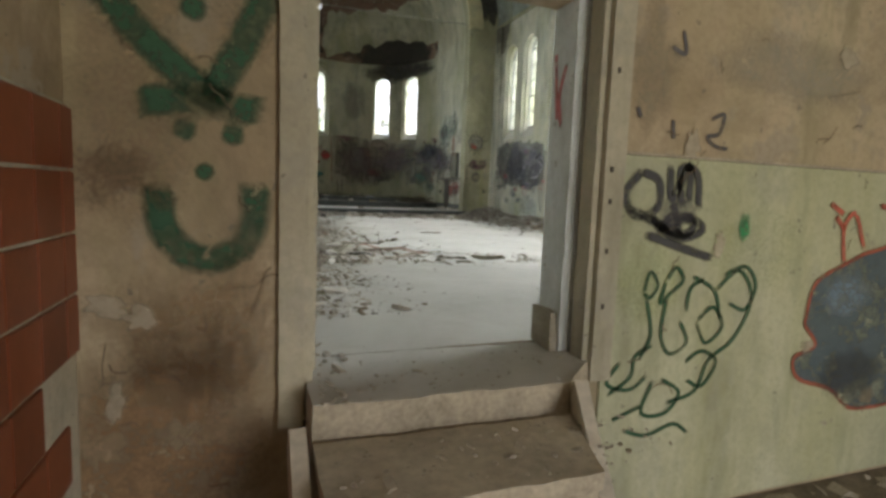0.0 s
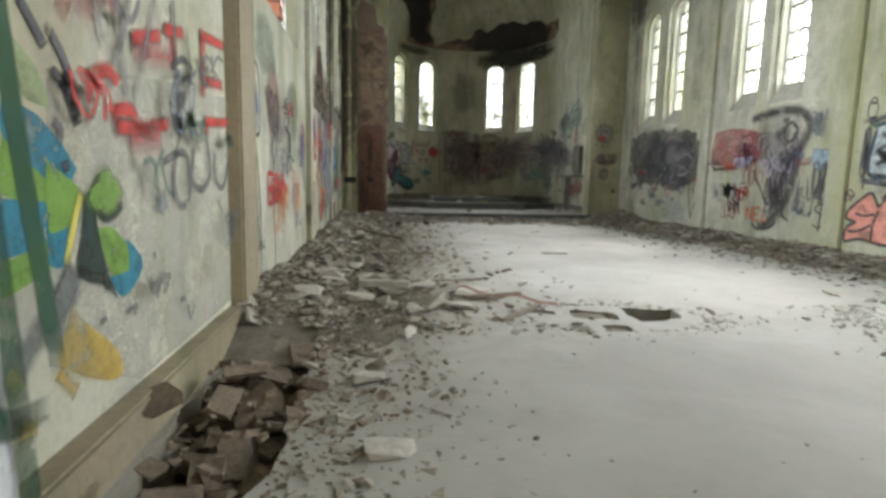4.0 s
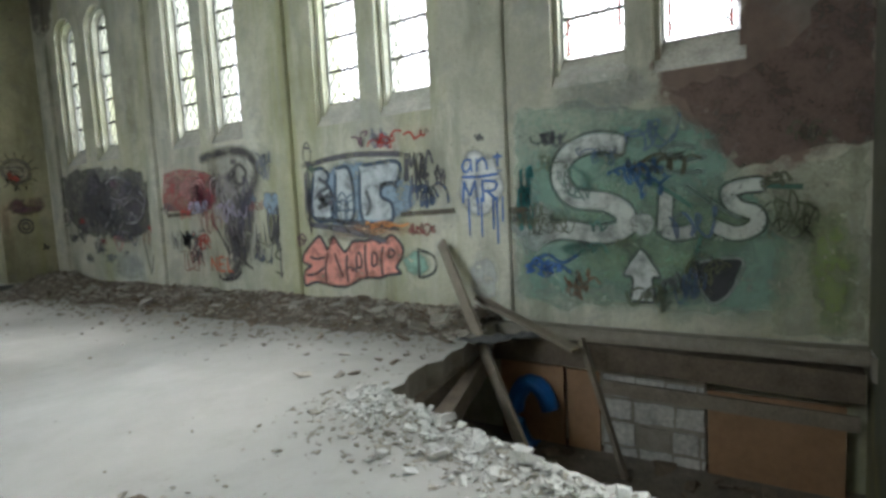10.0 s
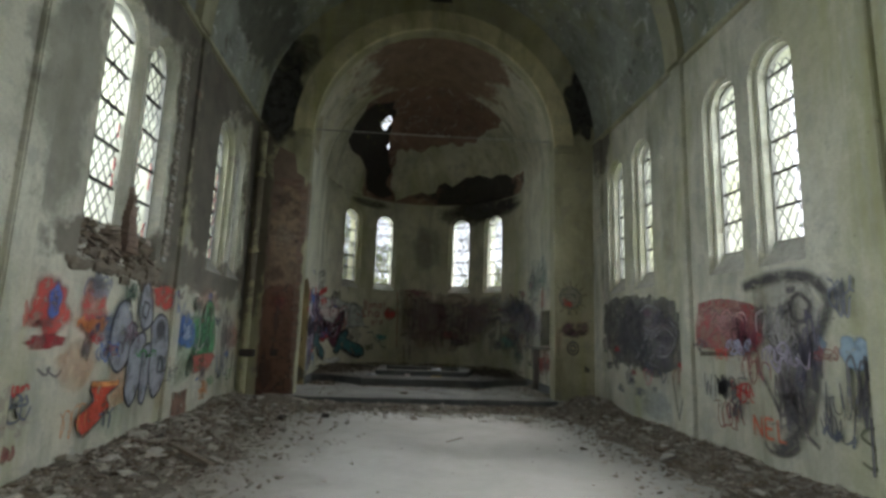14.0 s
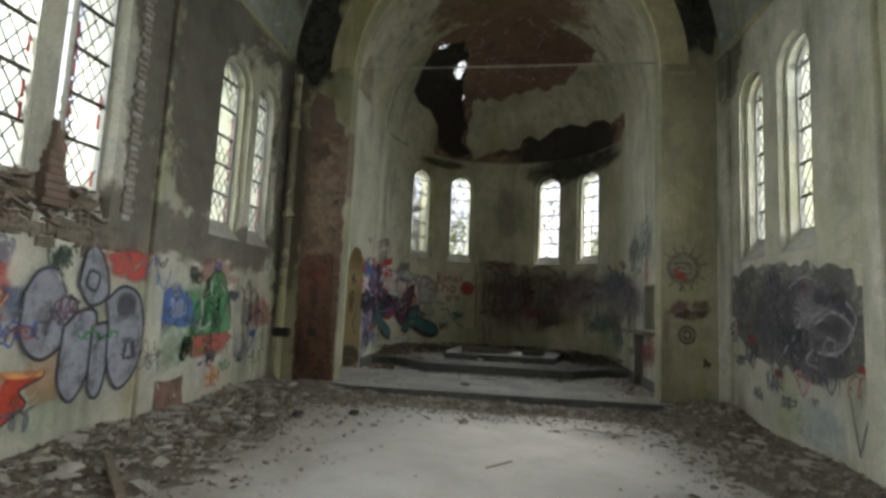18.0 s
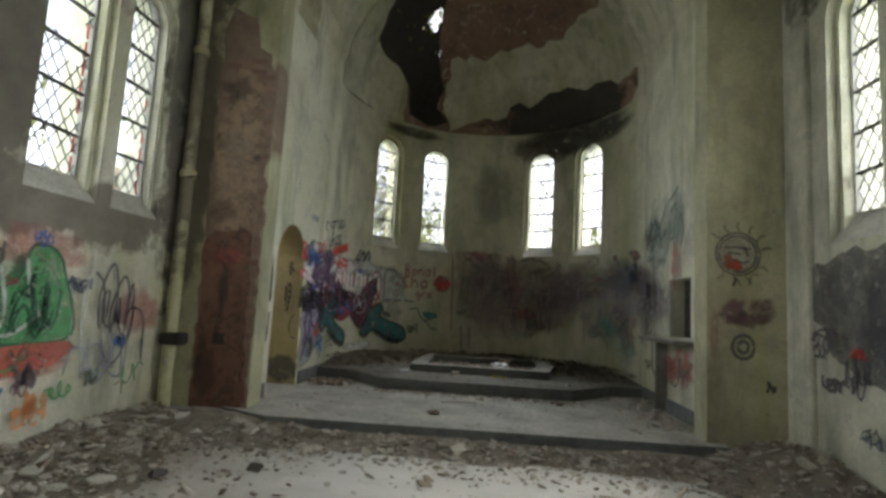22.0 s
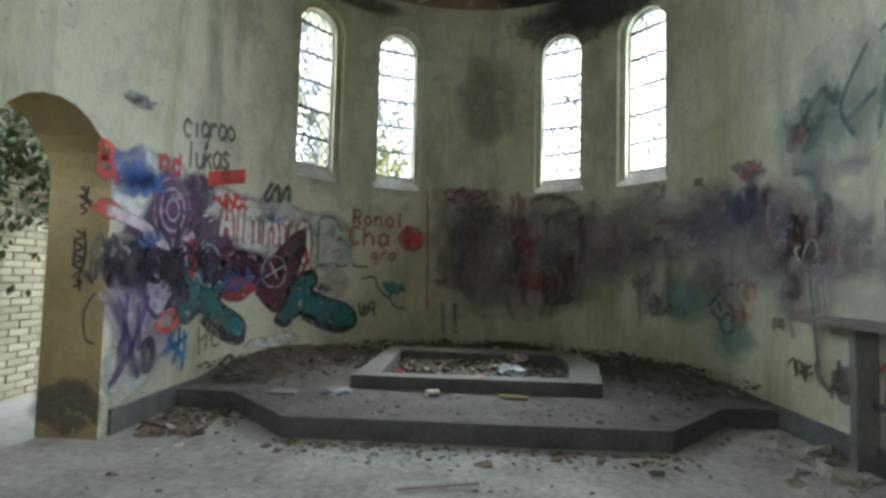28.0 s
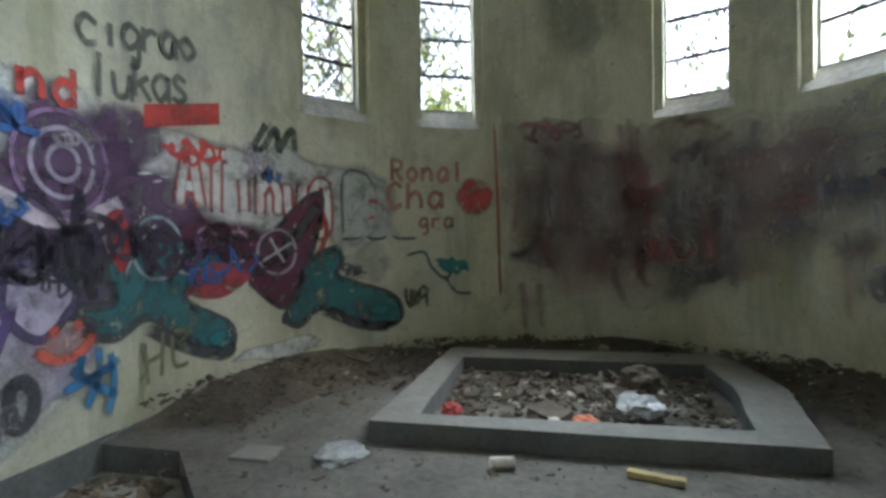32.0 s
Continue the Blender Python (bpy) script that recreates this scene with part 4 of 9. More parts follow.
ARC = [(0.0, 0.5), (0.12, 0.92), (0.5, 1.0), (0.9, 0.85), (1.0, 0.5), (0.88, 0.12), (0.5, 0.0), (0.12, 0.1), (0.0, 0.5)]
GLYPH = {
    "A": [[(0, 0), (0.5, 1), (1, 0)], [(0.2, 0.4), (0.8, 0.4)]], "B": [[(0, 0), (0, 1)], [(0, 1), (0.8, 0.9), (0.7, 0.55), (0.1, 0.5), (0.9, 0.4), (0.8, 0.05), (0, 0)]],
    "C": [[(1, 0.85), (0.5, 1), (0, 0.55), (0.4, 0), (1, 0.15)]], "D": [[(0, 0), (0, 1)], [(0, 1), (0.9, 0.75), (0.9, 0.25), (0, 0)]],
    "E": [[(1, 1), (0, 1)], [(0, 1), (0, 0)], [(0, 0), (1, 0)], [(0, 0.5), (0.8, 0.5)]], "F": [[(1, 1), (0, 1)], [(0, 1), (0, 0)], [(0, 0.5), (0.8, 0.5)]],
    "G": [[(1, 0.85), (0.5, 1), (0, 0.5), (0.5, 0), (1, 0.2), (1, 0.45)]], "H": [[(0, 0), (0, 1)], [(1, 0), (1, 1)], [(0, 0.5), (1, 0.5)]], "I": [[(0.5, 0), (0.5, 1)]],
    "K": [[(0, 0), (0, 1)], [(1, 1), (0, 0.45)], [(0.25, 0.6), (1, 0)]], "L": [[(0, 1), (0, 0)], [(0, 0), (0.9, 0)]], "M": [[(0, 0), (0.1, 1)], [(0.1, 1), (0.5, 0.3)], [(0.5, 0.3), (0.9, 1)], [(0.9, 1), (1, 0)]],
    "N": [[(0, 0), (0, 1)], [(0, 1), (1, 0)], [(1, 0), (1, 1)]], "O": [ARC], "P": [[(0, 0), (0, 1)], [(0, 1), (0.9, 0.9), (0.9, 0.55), (0, 0.45)]],
    "R": [[(0, 0), (0, 1)], [(0, 1), (0.9, 0.9), (0.8, 0.55), (0, 0.5)], [(0.3, 0.5), (1, 0)]], "S": [[(1, 0.88), (0.5, 1), (0.05, 0.76), (0.5, 0.52), (0.95, 0.28), (0.5, 0), (0, 0.1)]],
    "T": [[(0, 1), (1, 1)], [(0.5, 1), (0.5, 0)]], "U": [[(0, 1), (0.05, 0.25), (0.5, 0), (0.95, 0.25), (1, 1)]], "W": [[(0, 1), (0.25, 0)], [(0.25, 0), (0.5, 0.7)], [(0.5, 0.7), (0.75, 0)], [(0.75, 0), (1, 1)]],
    "V": [[(0, 1), (0.5, 0)], [(0.5, 0), (1, 1)]], "Y": [[(0, 1), (0.5, 0.5)], [(1, 1), (0.3, 0)]], "8": [ARC[:9], [(0.1, 1), (0.5, 1.3), (0.9, 1), (0.5, 0.9), (0.1, 1)]],
    "a": [[(0.9, 0.6), (0.4, 0.65), (0.05, 0.3), (0.4, 0), (0.9, 0.3)], [(0.9, 0.65), (0.92, 0.0)]], "c": [[(0.9, 0.55), (0.4, 0.65), (0.05, 0.3), (0.4, 0), (0.9, 0.1)]],
    "g": [[(0.9, 0.6), (0.4, 0.65), (0.05, 0.3), (0.4, 0.05), (0.9, 0.3)], [(0.9, 0.65), (0.9, -0.25), (0.4, -0.4)]], "h": [[(0, 1), (0, 0)], [(0, 0.4), (0.5, 0.65), (0.9, 0.4), (0.9, 0)]],
    "i": [[(0.5, 0.6), (0.5, 0)]], "k": [[(0.1, 1), (0.1, 0)], [(0.8, 0.6), (0.15, 0.3)], [(0.3, 0.4), (0.9, 0)]], "l": [[(0.4, 1), (0.4, 0)]], "n": [[(0, 0.65), (0, 0)], [(0, 0.4), (0.5, 0.65), (0.9, 0.4), (0.9, 0)]],
    "o": [[(0.5, 0.65), (0.05, 0.35), (0.5, 0), (0.95, 0.3), (0.5, 0.65)]], "r": [[(0.1, 0.65), (0.1, 0)], [(0.1, 0.4), (0.5, 0.65), (0.85, 0.6)]], "s": [[(0.85, 0.58), (0.4, 0.65), (0.2, 0.45), (0.8, 0.2), (0.5, 0), (0.1, 0.06)]],
    "t": [[(0.5, 0.95), (0.5, 0.05), (0.8, 0.0)], [(0.1, 0.65), (0.9, 0.65)]], "u": [[(0.05, 0.6), (0.15, 0.05), (0.7, 0.1), (0.9, 0.6)], [(0.9, 0.6), (0.95, 0)]], "d": [[(0.9, 1), (0.9, 0)], [(0.9, 0.5), (0.4, 0.65), (0.05, 0.3), (0.4, 0), (0.9, 0.2)]],
    "m": [[(0, 0.6), (0, 0)], [(0, 0.4), (0.3, 0.65), (0.5, 0.4), (0.5, 0)], [(0.5, 0.4), (0.8, 0.65), (1, 0.4), (1, 0)]],
}
BLACK, SOOT, WHITE, GREY = (0.06, 0.06, 0.065), (0.12, 0.115, 0.125), (0.72, 0.74, 0.72), (0.30, 0.31, 0.35)
RED, PINK, ORANGE, BLUE = (0.55, 0.06, 0.05), (0.72, 0.30, 0.24), (0.70, 0.30, 0.10), (0.07, 0.16, 0.45)
GREEN, TEAL, PURPLE, YELLOW = (0.06, 0.30, 0.08), (0.05, 0.22, 0.22), (0.11, 0.055, 0.12), (0.70, 0.48, 0.10)
MINT, DGREEN, LBLUE, LIME = (0.31, 0.50, 0.40), (0.022, 0.08, 0.04), (0.30, 0.40, 0.50), (0.30, 0.42, 0.07)

# east wall
east = Surface(lambda u, v, d: (RX + d, u, v), right_wall, -1)
for u, v, ru, rv, c, s, k in ((4.5, 1.1, 0.95, 1.15, MINT, 0.95, 1), (3.45, 0.75, 1.0, 0.85, MINT, 0.85, 2), (3.8, 1.6, 0.8, 0.6, MINT, 0.8, 3), (3.9, 0.9, 1.3, 0.8, (0.33, 0.45, 0.28), 0.7, 8), (4.0, 0.7, 0.9, 0.3, LIME, 0.45, 4), (3.3, 1.0, 0.7, 0.4, LIME, 0.4, 5), (2.5, 0.6, 0.22, 0.7, LIME, 0.7, 6), (5.1, 1.2, 0.22, 0.8, TEAL, 0.45, 7)):
    east.cloud(u, v, ru, rv, c, s, k, 0.35, 0.5)
east.shape(jag([(5.19, 2.22), (4.67, 2.26), (4.01, 2.10), (3.65, 2.08), (3.5, 1.89), (3.34, 1.67), (3.29, 1.41), (2.92, 1.0), (2.86, 0.75), (2.86, 0.39), (2.9, 0.24), (3.47, 0.21), (4.1, 0.24), (4.8, 0.15), (5.24, 0.31)], 0.05, 0.1, 14), (0.35, 0.51, 0.41), None, 0.03, 0, 0.95, 0.55)
east.shape(jag([(3.75, 2.24), (3.57, 2.12), (3.5, 1.96), (3.33, 1.79), (3.26, 1.61), (3.15, 1.48), (2.92, 1.5), (2.64, 1.61), (2.43, 1.62), (2.25, 1.63), (2.25, 2.08), (2.25, 2.95), (2.5, 2.95), (2.73, 2.52), (3.08, 2.3), (3.4, 2.24)], 0.035, 0.09, 12), (0.20, 0.135, 0.11), None, 0.03, 0, 0.7, 0.85)
east.shape(jag([(2.92, 1.36), (2.6, 1.5), (2.27, 1.58), (2.25, 0.03), (2.9, 0.06)], 0.04, 0.1, 15), (0.42, 0.47, 0.28), None, 0.03, 0, 0.95, 0.5)
east.strokes([[(4.11, 1.78), (4.38, 1.83), (4.62, 1.76), (4.73, 1.61), (4.72, 1.44), (4.59, 1.3), (4.28, 1.24), (4.11, 1.12), (4.14, 0.97), (4.37, 0.93), (4.73, 0.98), (4.96, 0.93)]], 0.215, (0.035, 0.05, 0.045), 0.35, 0.9, 0.2)
east.strokes([[(4.11, 1.78), (4.38, 1.83), (4.62, 1.76), (4.73, 1.61), (4.72, 1.44), (4.59, 1.3), (4.28, 1.24), (4.11, 1.12), (4.14, 0.97), (4.37, 0.93), (4.73, 0.98), (4.96, 0.93)]], 0.175, (0.62, 0.65, 0.60), 0.35, 1.0, 0.2)
east.strokes([[(3.74, 1.32), (3.75, 1.14), (3.76, 0.95)], [(3.76, 0.95), (3.65, 0.92), (3.52, 0.95)], [(2.98, 1.34), (3.14, 1.33), (3.24, 1.27), (3.17, 1.15), (3.03, 1.09), (3.03, 0.98), (3.18, 0.92), (3.35, 0.99)]], 0.15, (0.035, 0.05, 0.045), 0.35, 0.9, 0.2)
east.strokes([[(3.74, 1.32), (3.75, 1.14), (3.76, 0.95)], [(3.76, 0.95), (3.65, 0.92), (3.52, 0.95)], [(2.98, 1.34), (3.14, 1.33), (3.24, 1.27), (3.17, 1.15), (3.03, 1.09), (3.03, 0.98), (3.18, 0.92), (3.35, 0.99)]], 0.115, (0.60, 0.63, 0.57), 0.35, 1.0, 0.2)
east.cloud(3.95, 1.02, 0.13, 0.14, (0.58, 0.61, 0.56), 0.9, 9, 0.3, 0.3)
east.cloud(5.05, 1.03, 0.36, 0.36, (0.55, 0.60, 0.55), 0.75, 10, 0.4, 0.5)
east.strokes([[(3.6, 1.37), (3.43, 1.25), (3.26, 1.12), (3.12, 1.04)], [(3.8, 1.68), (3.65, 1.74), (3.48, 1.69)], [(3.87, 1.6), (3.71, 1.65), (3.54, 1.59), (3.4, 1.62)], [(3.77, 1.53), (3.6, 1.48), (3.41, 1.48)]], 0.05, (0.22, 0.27, 0.24), 0.6, 0.8, 0.5)
east.strokes([[(4.29, 1.5), (4.15, 1.56), (4.02, 1.51), (3.87, 1.45)], [(4.09, 1.65), (4.02, 1.51), (3.96, 1.34)], [(4.22, 1.56), (4.09, 1.47), (3.96, 1.58), (3.87, 1.5)], [(5.04, 0.66), (4.89, 0.72), (4.74, 0.64), (4.55, 0.74)], [(4.97, 0.55), (4.78, 0.61), (4.63, 0.52)]], 0.045, (0.06, 0.13, 0.26), 0.6, 0.8, 0.5)
east.shape([(4.07, 0.28), (3.86, 0.28), (3.87, 0.5), (3.8, 0.52), (3.97, 0.78), (4.13, 0.54), (4.05, 0.5)], WHITE, BLACK, 0.022, 0)
east.shape([(3.52, 0.66), (3.13, 0.69), (3.22, 0.4), (3.36, 0.29), (3.46, 0.42)], BLACK, (0.3, 0.32, 0.3), 0.025, 0)
east.strokes([[(3.5, 1.15), (3.7, 1.3), (4.0, 1.5)], [(2.95, 1.32), (2.7, 1.3)], [(3.45, 0.9), (3.5, 0.7)]], 0.04, (0.1, 0.2, 0.16))
for u, v, w, h, wd, c, k in ((4.9, 0.55, 0.5, 0.25, 0.022, BLUE, 11), (4.55, 0.45, 0.35, 0.3, 0.02, (0.2, 0.1, 0.06), 12), (3.7, 0.42, 0.3, 0.25, 0.016, SOOT, 13), (3.75, 1.6, 0.55, 0.25, 0.02, (0.10, 0.09, 0.05), 14), (3.9, 1.45, 0.5, 0.3, 0.025, (0.05, 0.12, 0.25), 15), (4.85, 1.95, 0.35, 0.2, 0.02, SOOT, 16), (5.15, 1.3, 0.2, 0.6, 0.03, TEAL, 17)):
    east.scribble(u, v, w, h, wd, c, k, 3, 9)
east.shape([(8.41, 0.71), (8.1, 0.95), (7.97, 0.77), (7.85, 0.94), (7.67, 0.74), (7.52, 0.87), (7.32, 0.88), (7.17, 0.9), (7.06, 0.86), (6.89, 0.95), (6.74, 0.81), (6.75, 0.68), (6.84, 0.55), (6.78, 0.48), (6.98, 0.45), (7.1, 0.41), (7.27, 0.41), (7.45, 0.37), (7.66, 0.28), (7.94, 0.28), (8.2, 0.32), (8.42, 0.27), (8.41, 0.47), (8.28, 0.54), (8.43, 0.59)], PINK, BLACK, 0.04, 2)
east.strokes([[(7.96, 0.74), (8.02, 0.52), (8.02, 0.3)], [(7.63, 0.71), (7.65, 0.53), (7.63, 0.32)], [(7.47, 0.71), (7.41, 0.72), (7.39, 0.57), (7.47, 0.54), (7.47, 0.71)], [(7.31, 0.85), (7.33, 0.63), (7.31, 0.41)], [(7.21, 0.74), (7.14, 0.71), (7.15, 0.59), (7.22, 0.57), (7.21, 0.74)], [(7.03, 0.82), (7.07, 0.63), (7.06, 0.43)], [(6.93, 0.79), (6.86, 0.74), (6.9, 0.68), (6.96, 0.68), (6.93, 0.79)], [(7.85, 0.73), (7.78, 0.55), (7.71, 0.39)], [(8.3, 0.67), (8.17, 0.64), (8.0, 0.67)], [(8.39, 0.41), (8.22, 0.43), (8.03, 0.53)]], 0.036, BLACK)
east.cloud(7.4, 1.45, 1.0, 0.5, LBLUE, 0.8, 21, 0.15, 0.2)
east.cloud(7.5, 1.0, 0.95, 0.2, SOOT, 0.55, 22, 0.2, 0.6)
east.cloud(7.2, 1.02, 1.2, 0.15, ORANGE, 0.55, 23, 0.3, 0.7)
east.shape([(8.12, 1.84), (7.95, 1.85), (7.86, 1.74), (7.9, 1.65), (7.82, 1.51), (7.85, 1.19), (8.18, 1.22)], (0.50, 0.53, 0.53), (0.06, 0.085, 0.12), 0.05, 0, 0.6, 0.85)
east.shape([(7.73, 1.83), (7.52, 1.82), (7.45, 1.54), (7.49, 1.17), (7.76, 1.18)], (0.50, 0.53, 0.53), (0.06, 0.085, 0.12), 0.05, 0, 0.6, 0.85)
east.shape([(7.33, 1.83), (6.75, 1.84), (6.75, 1.61), (6.97, 1.58), (7.01, 1.43), (6.86, 1.34), (6.88, 1.13), (7.32, 1.15)], (0.50, 0.53, 0.53), (0.06, 0.085, 0.12), 0.05, 0, 0.6, 0.85)
east.strokes([[(8.21, 1.2), (7.74, 1.15), (7.27, 1.1), (6.73, 1.02)], [(8.06, 1.74), (7.88, 1.61), (8.05, 1.52), (7.93, 1.4)], [(7.04, 1.56), (6.85, 1.58), (6.75, 1.52)], [(8.1, 1.34), (7.87, 1.38), (7.79, 1.28)], [(7.26, 1.53), (7.19, 1.35), (7.26, 1.19)]], 0.06, (0.09, 0.10, 0.11), 0.6, 0.85, 0.5)
east.strokes([[(8.35, 1.9), (7.5, 1.98), (6.6, 1.92)], [(6.6, 1.92), (6.62, 1.6)], [(8.3, 1.12), (7.6, 1.02), (6.9, 0.86)]], 0.07, SOOT)
east.strokes([[(6.72, 1.2), (5.98, 1.22)], [(11.49, 1.33), (10.76, 1.35)], [(5.3, 1.2), (5.1, 1.2)]], 0.06, (0.12, 0.10, 0.07))
for u, v, w, h, wd, c, k in ((6.4, 1.75, 0.35, 0.5, 0.03, SOOT, 31), (6.15, 1.65, 0.18, 0.2, 0.02, SOOT, 32), (7.0, 2.15, 0.4, 0.25, 0.03, GREY, 33), (8.0, 1.4, 0.5, 0.3, 0.03, SOOT, 34), (7.7, 1.3, 0.5, 0.3, 0.025, (0.12, 0.16, 0.2), 35), (6.35, 1.35, 0.5, 0.3, 0.035, (0.08, 0.11, 0.18), 36), (7.0, 1.08, 0.7, 0.1, 0.025, ORANGE, 37)):
    east.scribble(u, v, w, h, wd, c, k, 3, 8)
east.cloud(6.55, 0.6, 0.25, 0.22, MINT, 0.8, 38)
east.letters("D", 6.5, 0.42, 0.36, 0.035, BLACK, 0.65, seed=8)
east.letters("8", 8.28, 1.95, 0.2, 0.02, SOOT, 0.7, seed=9)
east.scribble(8.25, 1.45, 0.2, 0.9, 0.02, SOOT, 39, 2, 9)
pil_e = Surface(lambda u, v, d: (RX - 0.06 + d, u, v), right_wall, -1)
pil_e.cloud(5.62, 1.5, 0.3, 0.42, WHITE, 0.9, 41, 0.2, 0.3)
pil_e.letters("ant", 5.84, 1.64, 0.21, 0.025, BLUE, 0.62, seed=10)
pil_e.letters("MR", 5.84, 1.30, 0.24, 0.03, BLUE, 0.75, seed=11)
pil_e.strokes([[(5.86, 1.59), (5.62, 1.58), (5.38, 1.6)]], 0.03, BLUE)
pil_e.drips(5.35, 5.85, 1.35, 0.55, BLUE, 7, 3, 0.022)
pil_e.cloud(5.62, 0.45, 0.25, 0.4, WHITE, 0.6, 42)
pil_e.scribble(5.6, 2.0, 0.14, 0.08, 0.015, SOOT, 43, 2, 6)
# pier beside the doorway
south = Surface(lambda u, v, d: (u, Y0 + 0.12 - d, v), south_pier, -1)
south.shape(jag([(4.33, 1.08), (4.2, 1.2), (3.6, 1.22), (3.5, 0.7), (3.9, 0.6), (4.26, 0.7), (4.38, 0.82)], 0.03, 0.08, 16), (0.05, 0.13, 0.26), None, 0.03, 0, 0.5, 0.9)
south.strokes([[(4.43, 2.0), (4.40, 1.7), (4.44, 1.5)], [(4.36, 1.55), (4.30, 1.35), (4.38, 1.16)], [(4.30, 1.6), (4.2, 1.3), (4.28, 1.1)]], 0.06, SOOT, 0.6, 0.85, 0.4)
south.scribble(3.9, 1.5, 0.6, 0.6, 0.04, BLACK, 441, 3, 9)
south.scribble(4.2, 0.62, 0.3, 0.16, 0.03, GREEN, 442, 2, 7)
south.cloud(4.58, 1.25, 0.07, 0.2, GREEN, 0.7, 443)
for u, v, w in ((4.62, 1.75, 0.05), (4.52, 0.85, 0.04), (4.66, 1.0, 0.03), (4.3, 2.3, 0.08)):
    south.scribble(u, v, w, w, 0.015, SOOT, int(u * 100), 2, 5)
# far bays of the east wall
for u, v, ru, rv, c, s, k in ((13.6, 1.6, 0.75, 0.6, (0.09, 0.085, 0.09), 0.9, 51), (12.5, 1.55, 0.5, 0.55, (0.12, 0.09, 0.125), 0.8, 52), (12.9, 1.12, 0.6, 0.25, SOOT, 0.6, 54), (12.8, 0.45, 0.6, 0.3, LBLUE, 0.45, 57), (13.4, 0.5, 0.5, 0.4, LIME, 0.35, 58),
                               (10.5, 1.6, 0.4, 0.4, (0.30, 0.06, 0.09), 0.6, 62), (9.8, 1.2, 0.25, 0.35, (0.12, 0.08, 0.12), 0.6, 66), (9.4, 1.5, 0.15, 0.12, LBLUE, 0.8, 67), (8.95, 1.45, 0.24, 0.2, LBLUE, 0.85, 68), (10.3, 0.95, 0.5, 0.25, YELLOW, 0.2, 69)):
    east.cloud(u, v, ru, rv, c, s, k, 0.35, 0.3)
east.shape(jag([(14.98, 2.14), (14.52, 2.28), (13.91, 2.32), (13.3, 2.22), (12.82, 2.22), (12.28, 2.12), (11.93, 1.94), (11.87, 1.61), (11.98, 1.25), (12.19, 1.07), (12.6, 0.98), (13.17, 1.01), (13.8, 0.99), (14.31, 1.1), (14.73, 1.39), (15.0, 1.75)], 0.07, 0.12, 21), (0.085, 0.08, 0.085), None, 0.03, 0, 0.9, 0.75)
east.strokes([[(13.36, 1.94), (13.03, 2.08), (12.62, 1.97), (12.54, 1.77), (12.87, 1.65), (13.27, 1.75)], [(12.84, 1.52), (12.47, 1.68), (12.15, 1.5), (12.41, 1.26), (12.82, 1.24)], [(12.82, 1.3), (12.98, 1.11), (12.6, 1.06)], [(13.53, 1.09), (13.34, 1.28), (13.16, 1.07)], [(12.28, 1.81), (12.1, 1.62), (12.25, 1.38)], [(13.06, 1.6), (13.25, 1.34)]], 0.05, (0.40, 0.38, 0.37), 0.6, 0.75, 0.5)
east.cloud(12.79, 1.76, 0.55, 0.3, (0.33, 0.30, 0.32), 0.6, 55, 0.6, 0.5)
east.shape([(11.48, 2.03), (11.06, 2.07), (10.61, 2.02), (10.23, 1.89), (10.22, 1.53), (10.43, 1.4), (10.88, 1.39), (11.55, 1.47)], (0.40, 0.07, 0.08), None, 0.03, 4, 0.95, 0.72)
east.strokes([[(11.39, 1.85), (11.13, 1.95), (11.02, 1.74), (11.24, 1.55)], [(10.95, 1.54), (10.76, 1.89), (10.5, 1.82), (10.67, 1.61)]], 0.05, (0.48, 0.22, 0.2), 0.6, 0.7, 0.5)
east.strokes([[(10.54, 2.16), (10.14, 2.24), (9.72, 2.25), (9.38, 2.16), (9.23, 1.95), (9.31, 1.69), (9.51, 1.47), (9.45, 1.18), (9.52, 0.87), (9.69, 0.6), (9.92, 0.4), (10.14, 0.33)]], 0.15, (0.085, 0.078, 0.075), 0.7, 0.85, 0.6)
east.shape(jag([(10.32, 2.18), (9.9, 2.24), (9.45, 2.14), (9.3, 1.9), (9.42, 1.55), (9.52, 1.2), (9.56, 0.85), (9.75, 0.5), (10.0, 0.36), (9.86, 0.8), (9.9, 1.2), (10.2, 1.45), (10.36, 1.8)], 0.05, 0.1, 22), (0.13, 0.11, 0.115), None, 0.03, 0, 0.95, 0.5)
east.strokes([[(10.26, 1.97), (10.05, 1.63), (9.93, 1.3), (9.81, 0.98), (9.77, 0.65)], [(9.76, 1.99), (9.72, 1.67), (9.69, 1.29), (9.65, 0.97)]], 0.2, (0.12, 0.105, 0.10), 0.8, 0.8, 0.7)
east.strokes([[(9.59, 2.05), (9.45, 1.91), (9.55, 1.74), (9.72, 1.8), (9.69, 1.98), (9.57, 2.05)], [(10.27, 0.38), (10.15, 0.29), (9.88, 0.32), (9.72, 0.44)], [(10.36, 1.26), (10.14, 0.98), (9.97, 0.7)], [(9.62, 0.57), (9.46, 0.47)]], 0.05, (0.10, 0.09, 0.085), 0.6, 0.8, 0.5)
for u, v, w, h, tone, k in ((10.0, 1.7, 0.7, 0.5, (0.50, 0.47, 0.45), 411), (9.75, 1.2, 0.45, 0.7, (0.46, 0.43, 0.42), 412), (10.9, 1.7, 0.8, 0.4, (0.58, 0.40, 0.38), 413), (9.55, 1.5, 0.4, 0.8, (0.16, 0.15, 0.20), 414), (9.9, 0.9, 0.5, 0.6, (0.15, 0.13, 0.14), 415), (10.55, 1.6, 0.4, 0.5, (0.20, 0.06, 0.09), 416)):
    east.scribble(u, v, w, h, 0.04, tone, k, 4, 10, 0.65, 0.6)
